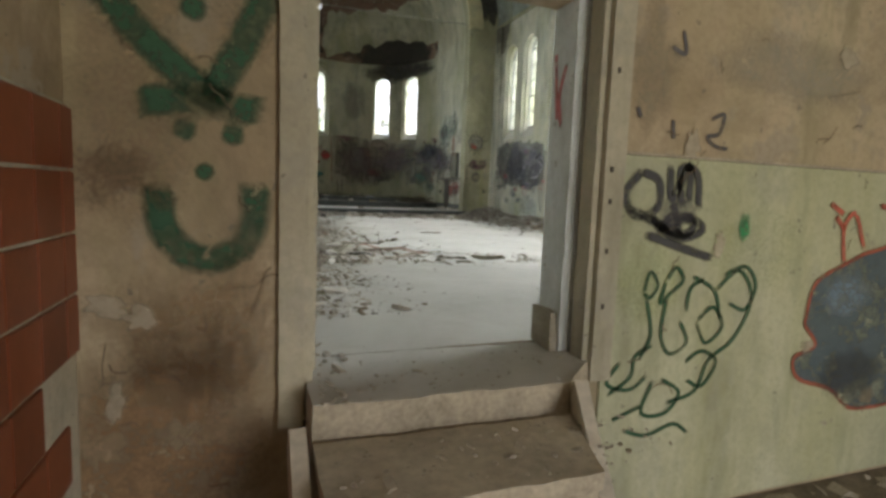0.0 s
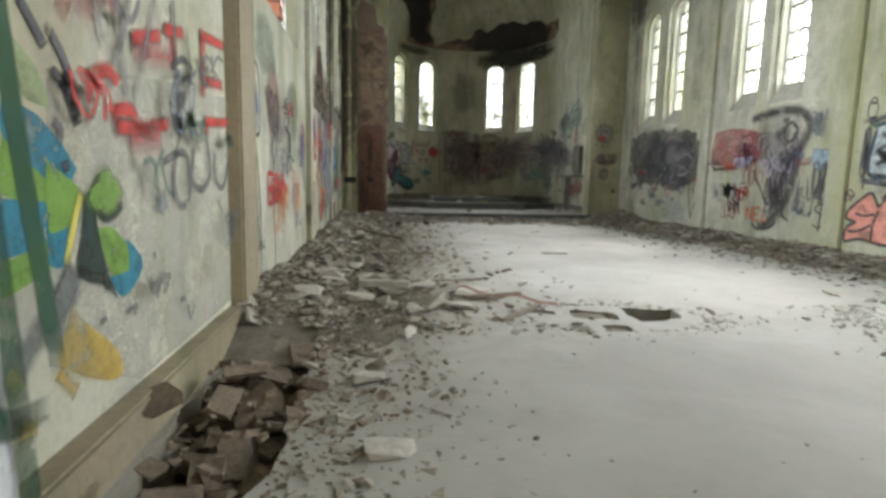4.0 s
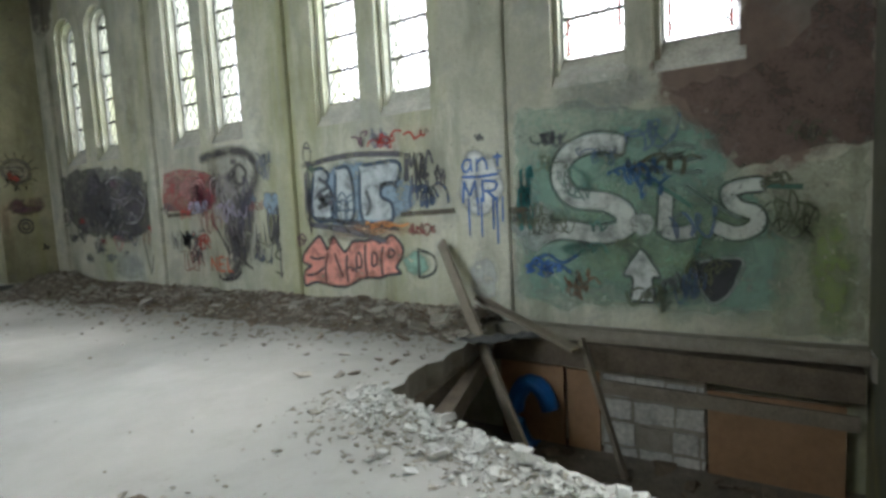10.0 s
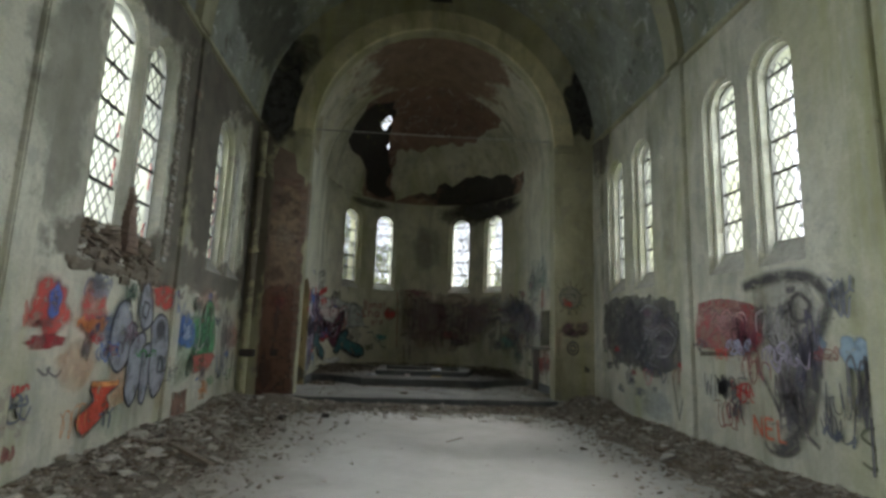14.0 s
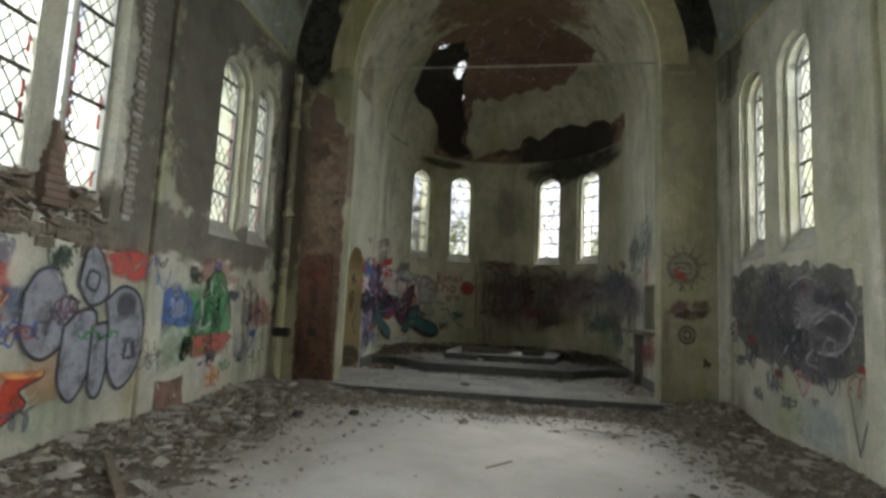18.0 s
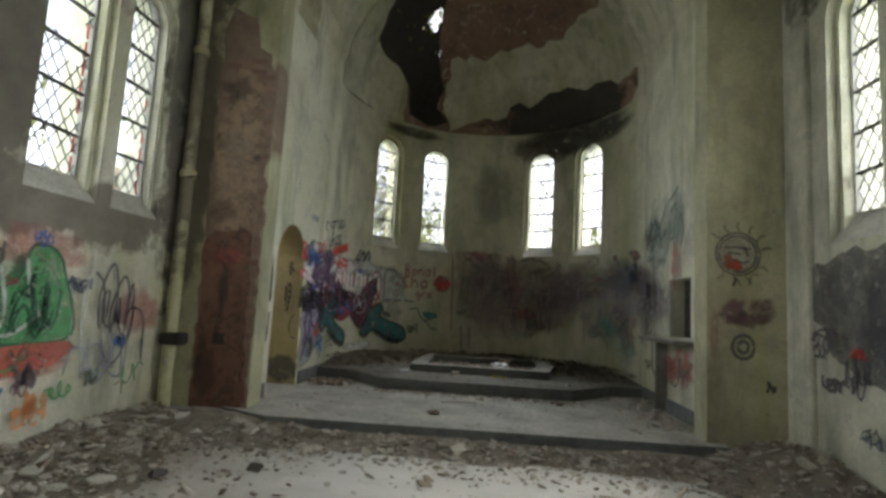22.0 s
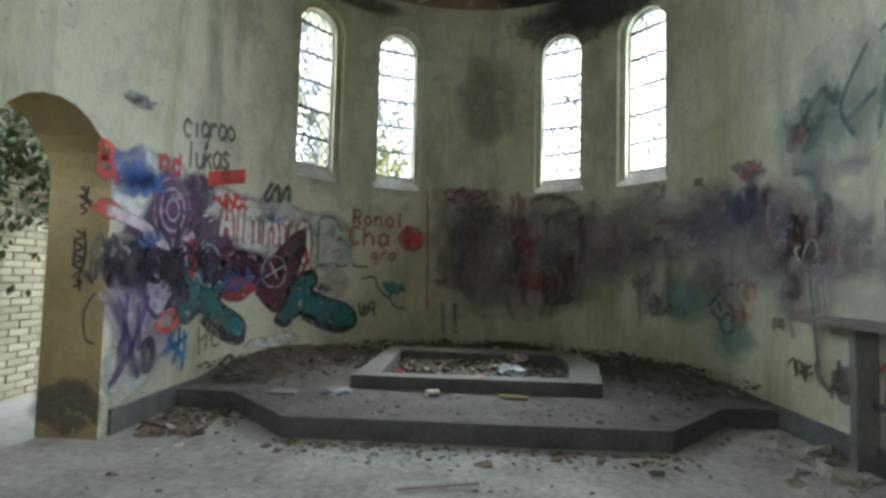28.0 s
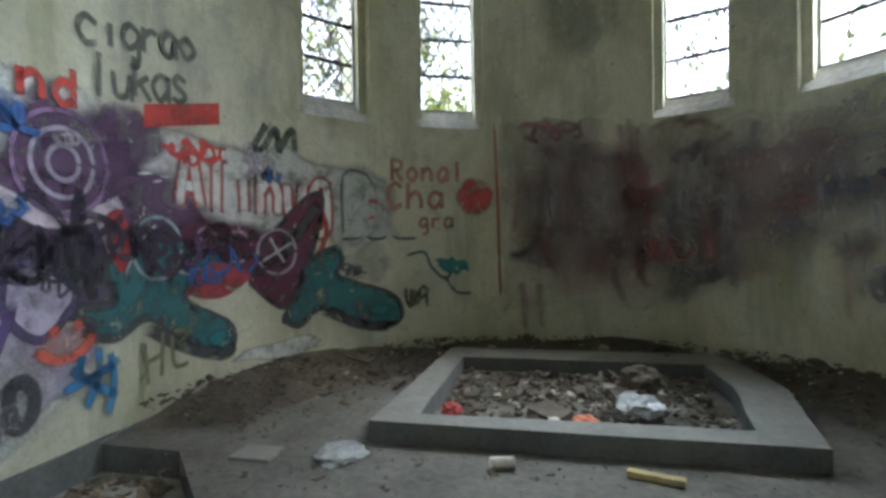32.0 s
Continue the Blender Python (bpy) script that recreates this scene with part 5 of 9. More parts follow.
east.letters("WNCE", 11.4, 0.78, 0.28, 0.02, SOOT, 0.6, seed=13)
east.letters("NEL", 10.42, 0.43, 0.22, 0.03, (0.6, 0.14, 0.06), 0.6, seed=14)
east.letters("S", 8.98, 0.42, 0.36, 0.03, (0.13, 0.14, 0.08), 0.75, seed=15)
east.strokes([[(8.86, 0.36), (8.84, 0.86)], [(12.22, 0.85), (12.1, 0.32)], [(12.1, 0.32), (11.9, 0.85), (11.75, 0.95)]], 0.03, SOOT)
east.strokes([[(13.05, 0.7), (13.2, 0.95), (13.1, 1.0), (13.05, 0.92), (12.98, 1.0), (12.9, 0.94), (13.05, 0.7)]], 0.03, (0.55, 0.22, 0.22))
east.scribble(12.9, 1.6, 1.3, 0.6, 0.03, (0.42, 0.40, 0.41), 71, 2, 7, 0.5, 0.6)
east.scribble(12.5, 1.3, 0.6, 0.4, 0.03, (0.42, 0.40, 0.41), 72, 1, 7, 0.5, 0.6)
for u, v, w, h, wd, c, k in ((13.3, 1.4, 1.0, 0.6, 0.04, BLACK, 73), (10.6, 1.45, 0.7, 0.2, 0.025, (0.4, 0.45, 0.6), 74), (9.0, 1.0, 0.4, 0.7, 0.022, SOOT, 75), (9.05, 2.0, 0.35, 0.4, 0.025, GREY, 76), (11.05, 0.95, 0.3, 0.3, 0.04, BLACK, 77), (9.9, 1.35, 0.7, 0.4, 0.025, (0.45, 0.4, 0.5), 78), (10.6, 0.9, 0.5, 0.3, 0.02, RED, 79), (14.3, 1.1, 0.4, 0.4, 0.03, SOOT, 80), (9.3, 0.8, 0.3, 0.5, 0.015, SOOT, 81)):
    east.scribble(u, v, w, h, wd, c, k, 3, 10)
east.drips(12.0, 13.8, 1.15, 0.4, BLACK, 14, 5)
east.drips(9.3, 10.0, 0.9, 0.4, SOOT, 6, 6)

# west wall
west = Surface(lambda u, v, d: (LX - d, u, v), left_wall, 1)
FERN, AZURE = (0.20, 0.36, 0.07), (0.04, 0.23, 0.33)
west.shape([(3.44, 1.22), (3.61, 1.28), (4.28, 1.37), (5.34, 1.45), (5.3, 0.21), (3.9, 0.18), (3.36, 0.43)], (0.60, 0.58, 0.52), None, 0.03, 0, 0.9, 0.55)
west.shape([(3.26, 1.14), (3.39, 1.12), (3.56, 0.98), (3.44, 0.93), (3.25, 1.05)], AZURE, None, 0.03, 2, 0.7, 0.85)
west.shape([(3.25, 1.05), (3.44, 0.93), (3.56, 0.93), (3.54, 0.84), (3.23, 0.91)], FERN, None, 0.03, 2, 0.7, 0.85)
west.shape([(3.23, 0.9), (3.51, 0.87), (3.54, 0.81), (3.21, 0.75)], AZURE, None, 0.03, 2, 0.7, 0.85)
west.shape([(3.21, 0.74), (3.51, 0.8), (3.47, 0.72), (3.23, 0.66), (3.2, 0.67)], FERN, None, 0.03, 2, 0.7, 0.85)
west.shape([(3.28, 1.32), (3.4, 1.24), (3.44, 1.14), (3.26, 1.19)], (0.34, 0.40, 0.22), None, 0.03, 2, 0.7, 0.85)
west.strokes([[(3.52, 0.65), (3.33, 0.54), (3.18, 0.43)]], 0.09, (0.20, 0.21, 0.20), 0.55, 0.8, 0.5)
west.strokes([[(3.22, 0.3), (3.29, 0.29)], [(3.4, 0.4), (3.48, 0.31)], [(3.2, 0.47), (3.24, 0.41)]], 0.06, (0.56, 0.40, 0.09), 0.7, 0.7, 0.6)
west.strokes([[(3.45, 1.37), (3.53, 1.29), (3.59, 1.16)], [(3.35, 1.4), (3.44, 1.31)], [(3.52, 1.23), (3.57, 1.11)]], 0.035, SOOT, 0.5, 0.9, 0.3)
west.shape([(3.41, 1.0), (3.49, 0.96), (3.56, 0.91), (3.51, 0.82), (3.4, 0.8)], FERN, None, 0.03, 2, 0.6, 0.9)
west.shape([(3.39, 0.79), (3.5, 0.8), (3.47, 0.7), (3.39, 0.71)], AZURE, None, 0.03, 2, 0.6, 0.9)
west.shape([(3.65, 0.79), (3.76, 0.78), (3.88, 0.67), (3.85, 0.6), (3.75, 0.6), (3.68, 0.7)], FERN, None, 0.03, 2, 0.6, 0.9)
west.shape([(3.84, 0.74), (3.96, 0.65), (3.93, 0.58), (3.8, 0.53), (3.73, 0.58), (3.71, 0.62), (3.85, 0.62)], AZURE, None, 0.03, 2, 0.6, 0.9)
west.shape([(3.58, 0.9), (3.64, 0.91), (3.65, 0.8), (3.69, 0.65), (3.76, 0.53), (3.67, 0.6), (3.59, 0.65), (3.52, 0.67), (3.56, 0.77)], (0.035, 0.06, 0.05), None, 0.03, 2, 0.6, 0.95)
west.shape([(3.49, 0.58), (3.52, 0.53), (3.62, 0.45), (3.74, 0.35), (3.76, 0.26), (3.64, 0.28), (3.4, 0.42), (3.44, 0.51)], (0.56, 0.40, 0.09), None, 0.03, 2, 0.6, 0.8)
west.strokes([[(3.57, 0.91), (3.52, 0.82), (3.46, 0.69)]], 0.035, (0.62, 0.55, 0.12), 0.55, 0.85, 0.45)
west.strokes([[(3.51, 0.67), (3.42, 0.58), (3.37, 0.5)]], 0.11, (0.20, 0.21, 0.20), 0.55, 0.85, 0.45)
west.strokes([[(3.64, 0.86), (3.71, 0.82), (3.83, 0.86)], [(3.52, 0.67), (3.59, 0.64), (3.66, 0.62), (3.7, 0.58)], [(3.64, 0.91), (3.66, 0.94), (3.68, 0.95)]], 0.035, (0.04, 0.05, 0.04), 0.55, 0.95, 0.45)
west.strokes([[(3.46, 1.25), (3.51, 1.22), (3.58, 1.13)], [(3.5, 1.2), (3.54, 1.25)], [(3.45, 1.11), (3.48, 1.09), (3.47, 1.06)], [(3.49, 1.0), (3.5, 0.97)], [(3.55, 1.18), (3.59, 1.12)]], 0.035, SOOT, 0.55, 0.9, 0.3)
west.strokes([[(3.63, 0.48), (3.67, 0.49)], [(3.8, 0.47), (3.89, 0.48), (3.86, 0.45)], [(4.33, 0.4), (4.39, 0.39)], [(4.41, 0.36), (4.44, 0.28), (4.5, 0.34)], [(4.06, 0.66), (4.07, 0.63)], [(4.95, 0.84), (5.0, 0.77)], [(5.07, 0.74), (5.1, 0.69)]], 0.02, SOOT, 0.55, 0.85, 0.3)
west.cloud(3.71, 0.91, 0.13, 0.1, FERN, 0.8, 103, 0.4, 0.4)
west.cloud(4.75, 0.5, 0.22, 0.16, (0.60, 0.53, 0.36), 0.5, 104, 0.5, 0.6)
west.cloud(4.15, 0.85, 0.09, 0.07, GREY, 0.7, 105, 0.4, 0.5)
west.strokes([[(3.68, 1.23), (3.69, 1.28), (3.78, 1.31), (3.84, 1.28)], [(3.76, 1.17), (3.92, 1.2), (4.0, 1.15), (4.29, 1.19)], [(3.81, 1.13), (4.14, 1.14)], [(3.96, 1.46), (4.22, 1.54)], [(4.07, 1.49), (4.09, 1.42)], [(4.27, 1.58), (4.49, 1.62)]], 0.06, RED, 0.55, 0.8, 0.45)
west.strokes([[(4.73, 1.68), (5.13, 1.72)], [(4.77, 1.68), (4.74, 1.38)], [(4.74, 1.46), (5.08, 1.49)], [(4.76, 1.25), (5.19, 1.29)], [(4.79, 1.25), (4.78, 1.18)], [(4.37, 1.57), (4.37, 1.46)]], 0.055, RED, 0.55, 0.85, 0.45)
west.strokes([[(3.58, 1.51), (3.66, 1.48), (3.75, 1.57), (3.86, 1.52)], [(3.51, 1.47), (3.56, 1.44)], [(3.97, 1.42), (4.36, 1.48)], [(3.9, 1.09), (4.18, 1.12)]], 0.1, (0.52, 0.16, 0.15), 0.55, 0.55, 0.8)
west.strokes([[(4.37, 1.78), (4.38, 1.4), (4.41, 1.23), (4.3, 0.96), (4.37, 0.83), (4.49, 0.88), (4.45, 1.07), (4.17, 1.02)], [(4.52, 1.67), (4.55, 1.43), (4.42, 1.27)], [(4.58, 1.12), (4.53, 0.95), (4.68, 0.9), (4.8, 0.98), (4.78, 1.13)], [(4.89, 1.11), (4.91, 0.95), (5.04, 0.91), (5.17, 1.07)], [(4.31, 1.43), (4.47, 1.5), (4.59, 1.46), (4.4, 1.38)]], 0.035, (0.13, 0.125, 0.13), 0.55, 0.8, 0.45)
west.strokes([[(3.67, 1.57), (3.71, 1.49), (3.74, 1.39)], [(3.83, 1.63), (3.86, 1.44), (3.91, 1.21)], [(3.97, 1.68), (3.9, 1.47), (3.8, 1.33)], [(4.2, 1.72), (4.05, 1.42), (3.96, 1.25)]], 0.045, (0.28, 0.26, 0.26), 0.55, 0.65, 0.7)
for u, v, ru, rv, c, s, k in ((5.85, 1.5, 0.2, 0.28, BLUE, 0.7, 131), (6.6, 1.6, 0.35, 0.4, (0.25, 0.05, 0.06), 0.6, 132), (7.6, 1.7, 0.4, 0.4, DGREEN, 0.6, 133), (6.3, 2.0, 0.5, 0.3, (0.2, 0.26, 0.2), 0.6, 134), (6.8, 0.85, 0.6, 0.16, RED, 0.8, 135), (7.9, 0.5, 0.5, 0.4, YELLOW, 0.3, 136), (8.4, 1.4, 0.2, 0.3, RED, 0.6, 137)):
    west.cloud(u, v, ru, rv, c, s, k, 0.3, 0.35)
west.strokes([[(5.75, 0.75), (5.65, 0.5), (5.8, 0.35), (5.95, 0.5), (5.85, 0.7), (5.75, 0.75)], [(5.9, 1.2), (6.0, 0.6), (5.9, 0.1), (5.75, 0.1), (5.7, 0.3), (5.95, 0.7)], [(6.5, 1.3), (6.55, 0.2)], [(5.75, 1.3), (5.8, 1.75), (6.0, 1.75), (6.02, 1.32), (5.75, 1.3)]], 0.03, BLACK)
west.letters("ERE", 6.3, 0.75, 0.25, 0.04, RED, 0.8, seed=24)
for u, v, w, h, wd, c, k in ((6.6, 1.5, 0.7, 0.6, 0.03, SOOT, 141), (7.4, 1.4, 0.7, 0.6, 0.03, DGREEN, 142), (6.9, 1.15, 0.8, 0.3, 0.02, GREY, 143), (8.3, 1.3, 0.4, 0.8, 0.03, (0.1, 0.1, 0.25), 144), (5.8, 1.55, 0.2, 0.3, 0.02, WHITE, 145), (7.7, 0.9, 0.6, 0.5, 0.02, RED, 146)):
    west.scribble(u, v, w, h, wd, c, k, 3, 9)
for u, v, ru, rv, c, s, k in ((9.4, 1.6, 0.35, 0.35, RED, 0.8, 151), (9.45, 1.65, 0.12, 0.22, BLUE, 0.8, 152), (9.4, 1.28, 0.35, 0.08, (0.3, 0.02, 0.03), 0.9, 153), (10.1, 1.6, 0.3, 0.4, RED, 0.7, 154), (10.3, 1.4, 0.25, 0.2, (0.1, 0.15, 0.3), 0.7, 155), (9.95, 1.05, 0.4, 0.3, ORANGE, 0.5, 156), (10.05, 1.2, 0.1, 0.15, SOOT, 0.8, 157), (11.75, 1.85, 0.5, 0.2, RED, 0.8, 158), (10.75, 0.45, 0.4, 0.3, GREEN, 0.35, 159), (10.8, 0.75, 0.3, 0.3, ORANGE, 0.5, 160), (11.9, 0.6, 0.25, 0.3, ORANGE, 0.35, 161)):
    west.cloud(u, v, ru, rv, c, s, k, 0.4, 0.3)
DGREY = (0.05, 0.05, 0.06)
west.shape([(10.48, 1.5), (10.6, 1.7), (10.8, 1.72), (10.92, 1.5), (11.05, 1.42), (10.98, 1.1), (10.72, 0.92), (10.5, 1.1)], GREY, DGREY, 0.035)
west.shape([(11.04, 1.6), (11.08, 1.9), (11.2, 1.99), (11.36, 1.8), (11.42, 1.5), (11.2, 1.4)], GREY, DGREY, 0.035)
west.shape([(10.92, 1.2), (11.1, 1.35), (11.3, 1.3), (11.28, 0.8), (11.1, 0.5), (10.92, 0.7)], GREY, DGREY, 0.035)
west.shape([(11.26, 1.2), (11.46, 1.2), (11.5, 0.8), (11.42, 0.5), (11.28, 0.6)], GREY, DGREY, 0.035)
west.shape([(11.4, 1.45), (11.62, 1.6), (11.88, 1.5), (12.0, 1.1), (11.92, 0.7), (11.68, 0.53), (11.5, 0.8), (11.46, 1.2)], GREY, DGREY, 0.035)
west.cloud(11.7, 1.4, 0.2, 0.2, DGREY, 0.8, 162)
west.strokes([[(11.15, 1.75), (11.28, 1.7), (11.25, 1.55), (11.13, 1.6), (11.15, 1.75)]], 0.03, DGREY)
west.scribble(11.75, 0.95, 0.3, 0.25, 0.02, DGREY, 163, 3, 8)
west.shape([(10.18, 0.3), (10.02, 0.5), (10.3, 0.66), (10.22, 0.8), (10.76, 0.79), (10.55, 0.68), (10.62, 0.55), (10.42, 0.42)], (0.5, 0.06, 0.03), DGREY, 0.022, 0)
west.strokes([[(10.2, 0.84), (10.5, 0.81), (10.78, 0.80)]], 0.06, ORANGE)
for u, v, ru, rv, c, s, k in ((12.5, 1.4, 0.42, 0.34, BLUE, 0.85, 171), (13.2, 1.3, 0.62, 0.5, (0.10, 0.34, 0.13), 0.8, 172), (13.3, 0.85, 0.7, 0.18, (0.50, 0.14, 0.10), 0.75, 173), (13.4, 1.85, 0.6, 0.26, (0.48, 0.14, 0.10), 0.6, 174), (12.5, 0.95, 0.4, 0.45, (0.25, 0.42, 0.25), 0.5, 178), (14.8, 1.3, 0.5, 0.28, (0.5, 0.15, 0.15), 0.6, 175), (13.3, 1.65, 0.25, 0.18, DGREEN, 0.7, 176), (12.7, 0.9, 0.35, 0.4, GREEN, 0.3, 177)):
    west.cloud(u, v, ru, rv, c, s, k, 0.4, 0.35)
west.shape([(12.9, 1.03), (12.95, 1.4), (13.2, 1.6), (13.3, 1.87), (13.55, 1.85), (13.7, 1.6), (13.82, 1.06)], (0.09, 0.30, 0.12), DGREEN, 0.03, 2, 0.8, 0.8)
west.shape([(12.9, 1.0), (13.83, 1.02), (13.8, 0.88), (13.3, 0.74), (13.05, 0.86)], (0.46, 0.12, 0.09), None, 0.03, 2, 0.7, 0.8)
west.shape([(12.25, 1.48), (12.85, 1.5), (12.84, 1.14), (12.4, 1.2)], (0.09, 0.17, 0.40), None, 0.03, 2, 0.7, 0.8)
west.strokes([[(13.0, 1.75), (13.1, 1.3), (13.0, 1.0)], [(13.25, 1.8), (13.35, 1.4), (13.6, 1.1)], [(12.85, 1.2), (13.15, 1.1), (13.5, 1.3)], [(14.0, 1.9), (13.95, 1.2), (14.05, 0.6)], [(14.3, 1.8), (14.4, 1.3), (14.3, 0.7)]], 0.05, (0.55, 0.56, 0.5), 0.6, 0.7, 0.5)
for u, v, w, h, wd, c, k in ((13.3, 1.3, 0.6, 0.5, 0.03, DGREEN, 181), (13.4, 0.75, 0.4, 0.3, 0.03, SOOT, 182), (12.75, 0.85, 0.3, 0.4, 0.04, DGREEN, 183), (14.4, 1.2, 0.9, 0.9, 0.03, SOOT, 184), (12.9, 1.8, 0.3, 0.25, 0.03, (0.1, 0.12, 0.1), 185), (14.2, 0.7, 0.8, 0.6, 0.025, GREY, 186), (12.55, 1.4, 0.3, 0.25, 0.025, (0.5, 0.55, 0.7), 187), (10.1, 1.9, 0.5, 0.3, 0.03, GREY, 188)):
    west.scribble(u, v, w, h, wd, c, k, 3, 9)
west.shape(jag([(12.08, 0.0), (12.08, 0.48), (12.3, 0.53), (12.55, 0.50), (12.80, 0.54), (12.86, 0.0)], 0.015, 0.07, 23), (0.20, 0.115, 0.08), None, 0.03, 0, 0.3)

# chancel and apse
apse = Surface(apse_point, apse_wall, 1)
LILAC, MAROON = (0.42, 0.37, 0.47), (0.12, 0.03, 0.06)
for u, v, ru, rv, c, s, k in ((-5.3, 2.15, 0.75, 0.42, WHITE, 0.9, 201), (-3.6, 2.05, 1.25, 0.45, WHITE, 0.9, 202), (-5.35, 1.05, 0.55, 0.55, LILAC, 0.85, 203), (-2.35, 1.95, 0.6, 0.5, WHITE, 0.7, 204), (-5.55, 0.65, 0.4, 0.3, WHITE, 0.6, 200), (-4.9, 1.95, 0.62, 0.55, PURPLE, 1.0, 205), (-4.5, 1.75, 0.85, 0.42, PURPLE, 1.0, 206), (-5.5, 1.6, 0.45, 0.32, (0.1, 0.05, 0.12), 0.9, 207), (-3.75, 1.5, 1.1, 0.36, MAROON, 1.0, 208), (-4.55, 1.45, 0.7, 0.3, (0.09, 0.07, 0.11), 1.0, 209), (-5.6, 2.3, 0.35, 0.25, (0.1, 0.12, 0.4), 0.7, 210), (-5.85, 1.95, 0.2, 0.09, RED, 0.9, 211), (-5.85, 2.2, 0.16, 0.07, RED, 0.8, 212), (-3.0, 2.2, 0.5, 0.3, WHITE, 0.7, 215), (-3.1, 0.62, 0.55, 0.09, WHITE, 0.85, 216), (-2.2, 1.35, 0.35, 0.25, GREY, 0.5, 217), (-4.5, 2.3, 0.35, 0.25, PURPLE, 0.85, 218)):
    apse.cloud(u, v, ru, rv, c, s, k, 0.45, 0.3)
apse.strokes([[(-5.9, 1.95), (-5.4, 1.85), (-5.1, 1.72), (-4.75, 1.78), (-4.6, 1.85)], [(-4.75, 1.75), (-4.65, 1.5)]], 0.1, (0.62, 0.52, 0.58))
apse.letters("ATihug", -4.1, 1.84, 0.46, 0.075, WHITE, 0.44, seed=34, gap=0.13, under=((0.50, 0.08, 0.08), 1.7))
apse.strokes([[(-2.7, 1.95), (-2.62, 1.7), (-2.72, 1.45), (-2.85, 1.35)]], 0.05, (0.50, 0.07, 0.07))
apse.shape([(-5.07, 1.21), (-4.67, 1.21), (-4.73, 1.45), (-4.43, 1.61), (-4.02, 1.57), (-3.65, 1.42), (-4.06, 1.18), (-3.66, 0.93), (-3.6, 0.76), (-3.72, 0.7), (-4.04, 0.86), (-4.38, 1.07), (-4.65, 0.98), (-4.88, 1.04), (-4.82, 1.09)], (0.045, 0.15, 0.16), BLACK, 0.06, 3)
apse.shape([(-3.44, 1.24), (-3.26, 1.58), (-2.84, 2.0), (-2.66, 2.01), (-2.73, 1.63), (-2.91, 1.21), (-3.1, 0.99)], MAROON, BLACK, 0.04, 3)
apse.shape([(-3.1, 0.88), (-2.92, 1.13), (-2.85, 1.36), (-2.55, 1.52), (-2.46, 1.4), (-2.49, 1.23), (-1.93, 1.03), (-1.81, 0.82), (-1.94, 0.71), (-2.25, 0.76), (-2.68, 0.95), (-2.92, 0.81)], (0.045, 0.16, 0.17), BLACK, 0.06, 3)
apse.strokes([[(-4.4, 1.0), (-4.05, 0.8), (-3.72, 0.68), (-3.6, 0.72)], [(-2.68, 0.93), (-2.25, 0.74), (-1.94, 0.69)], [(-3.1, 1.45), (-2.9, 1.7), (-2.7, 1.95)]], 0.1, BLACK)
apse.cloud(-3.75, 0.82, 0.14, 0.09, (0.06, 0.27, 0.30), 0.8, 219)
apse.cloud(-2.05, 0.87, 0.18, 0.08, (0.06, 0.25, 0.28), 0.8, 220)
apse.shape([(-4.06, 1.2), (-3.82, 1.43), (-3.43, 1.32), (-3.63, 1.16), (-3.85, 1.14)], (0.42, 0.06, 0.07), None)
apse.shape([(-4.75, 1.75), (-4.6, 1.8), (-4.5, 1.5), (-4.62, 1.4), (-4.7, 1.55)], (0.42, 0.05, 0.05), None)
for u, v, r, c in ((-5.0, 2.05, 0.1, LILAC), (-5.0, 2.05, 0.2, LILAC), (-5.0, 2.05, 0.3, (0.3, 0.18, 0.34)), (-3.15, 1.5, 0.2, (0.42, 0.34, 0.42)), (-3.55, 1.55, 0.13, (0.42, 0.32, 0.40)), (-4.3, 1.55, 0.22, (0.35, 0.42, 0.45)), (-3.85, 1.6, 0.1, (0.4, 0.3, 0.38))):
    apse.strokes([[(u + r * math.cos(a * 0.7), v + r * math.sin(a * 0.7)) for a in range(10)]], 0.035, c, 0.35, 0.8, 0.4)
apse.strokes([[(-3.3, 1.42), (-3.0, 1.58)], [(-3.22, 1.62), (-3.08, 1.4)], [(-4.6, 1.35), (-4.45, 1.6), (-4.3, 1.72)], [(-4.0, 1.45), (-3.9, 1.62)], [(-4.2, 1.42), (-4.05, 1.36), (-3.9, 1.4)]], 0.03, (0.5, 0.5, 0.52), 0.35, 0.8, 0.4)
for word, u, v, size in (("cigrao", -4.9, 2.80, 0.25), ("lukas", -4.82, 2.50, 0.27)):
    for i, ch in enumerate(word):
        apse.letters(ch, u + 0.165 * i, v + 0.034 * i, size, 0.042, (0.13, 0.13, 0.115), 0.6, seed=30 + i)
apse.letters("B", -6.0, 2.2, 0.25, 0.05, RED, 0.6, seed=32)
apse.letters("nd", -5.25, 2.38, 0.22, 0.045, RED, 0.6, seed=33)
apse.shape([(-4.4, 2.54), (-3.71, 2.71), (-3.71, 2.54), (-4.41, 2.38)], RED, None, 0.03, 0, 0.5)
apse.scribble(-4.0, 2.3, 0.6, 0.2, 0.03, RED, 235, 3, 9)
apse.strokes([[(-3.4, 2.38), (-3.25, 2.62)], [(-3.3, 2.36), (-3.15, 2.6), (-3.12, 2.38)], [(-3.12, 2.4), (-2.98, 2.62), (-2.95, 2.42)], [(-3.42, 2.4), (-3.28, 2.38)]], 0.06, (0.10, 0.115, 0.11))
apse.shape([(-2.45, 2.23), (-2.2, 2.27), (-2.05, 2.06), (-1.95, 1.84), (-1.81, 1.64), (-2.45, 1.63)], (0.50, 0.52, 0.50), None, 0.025, 0, 0.5, 0.8)
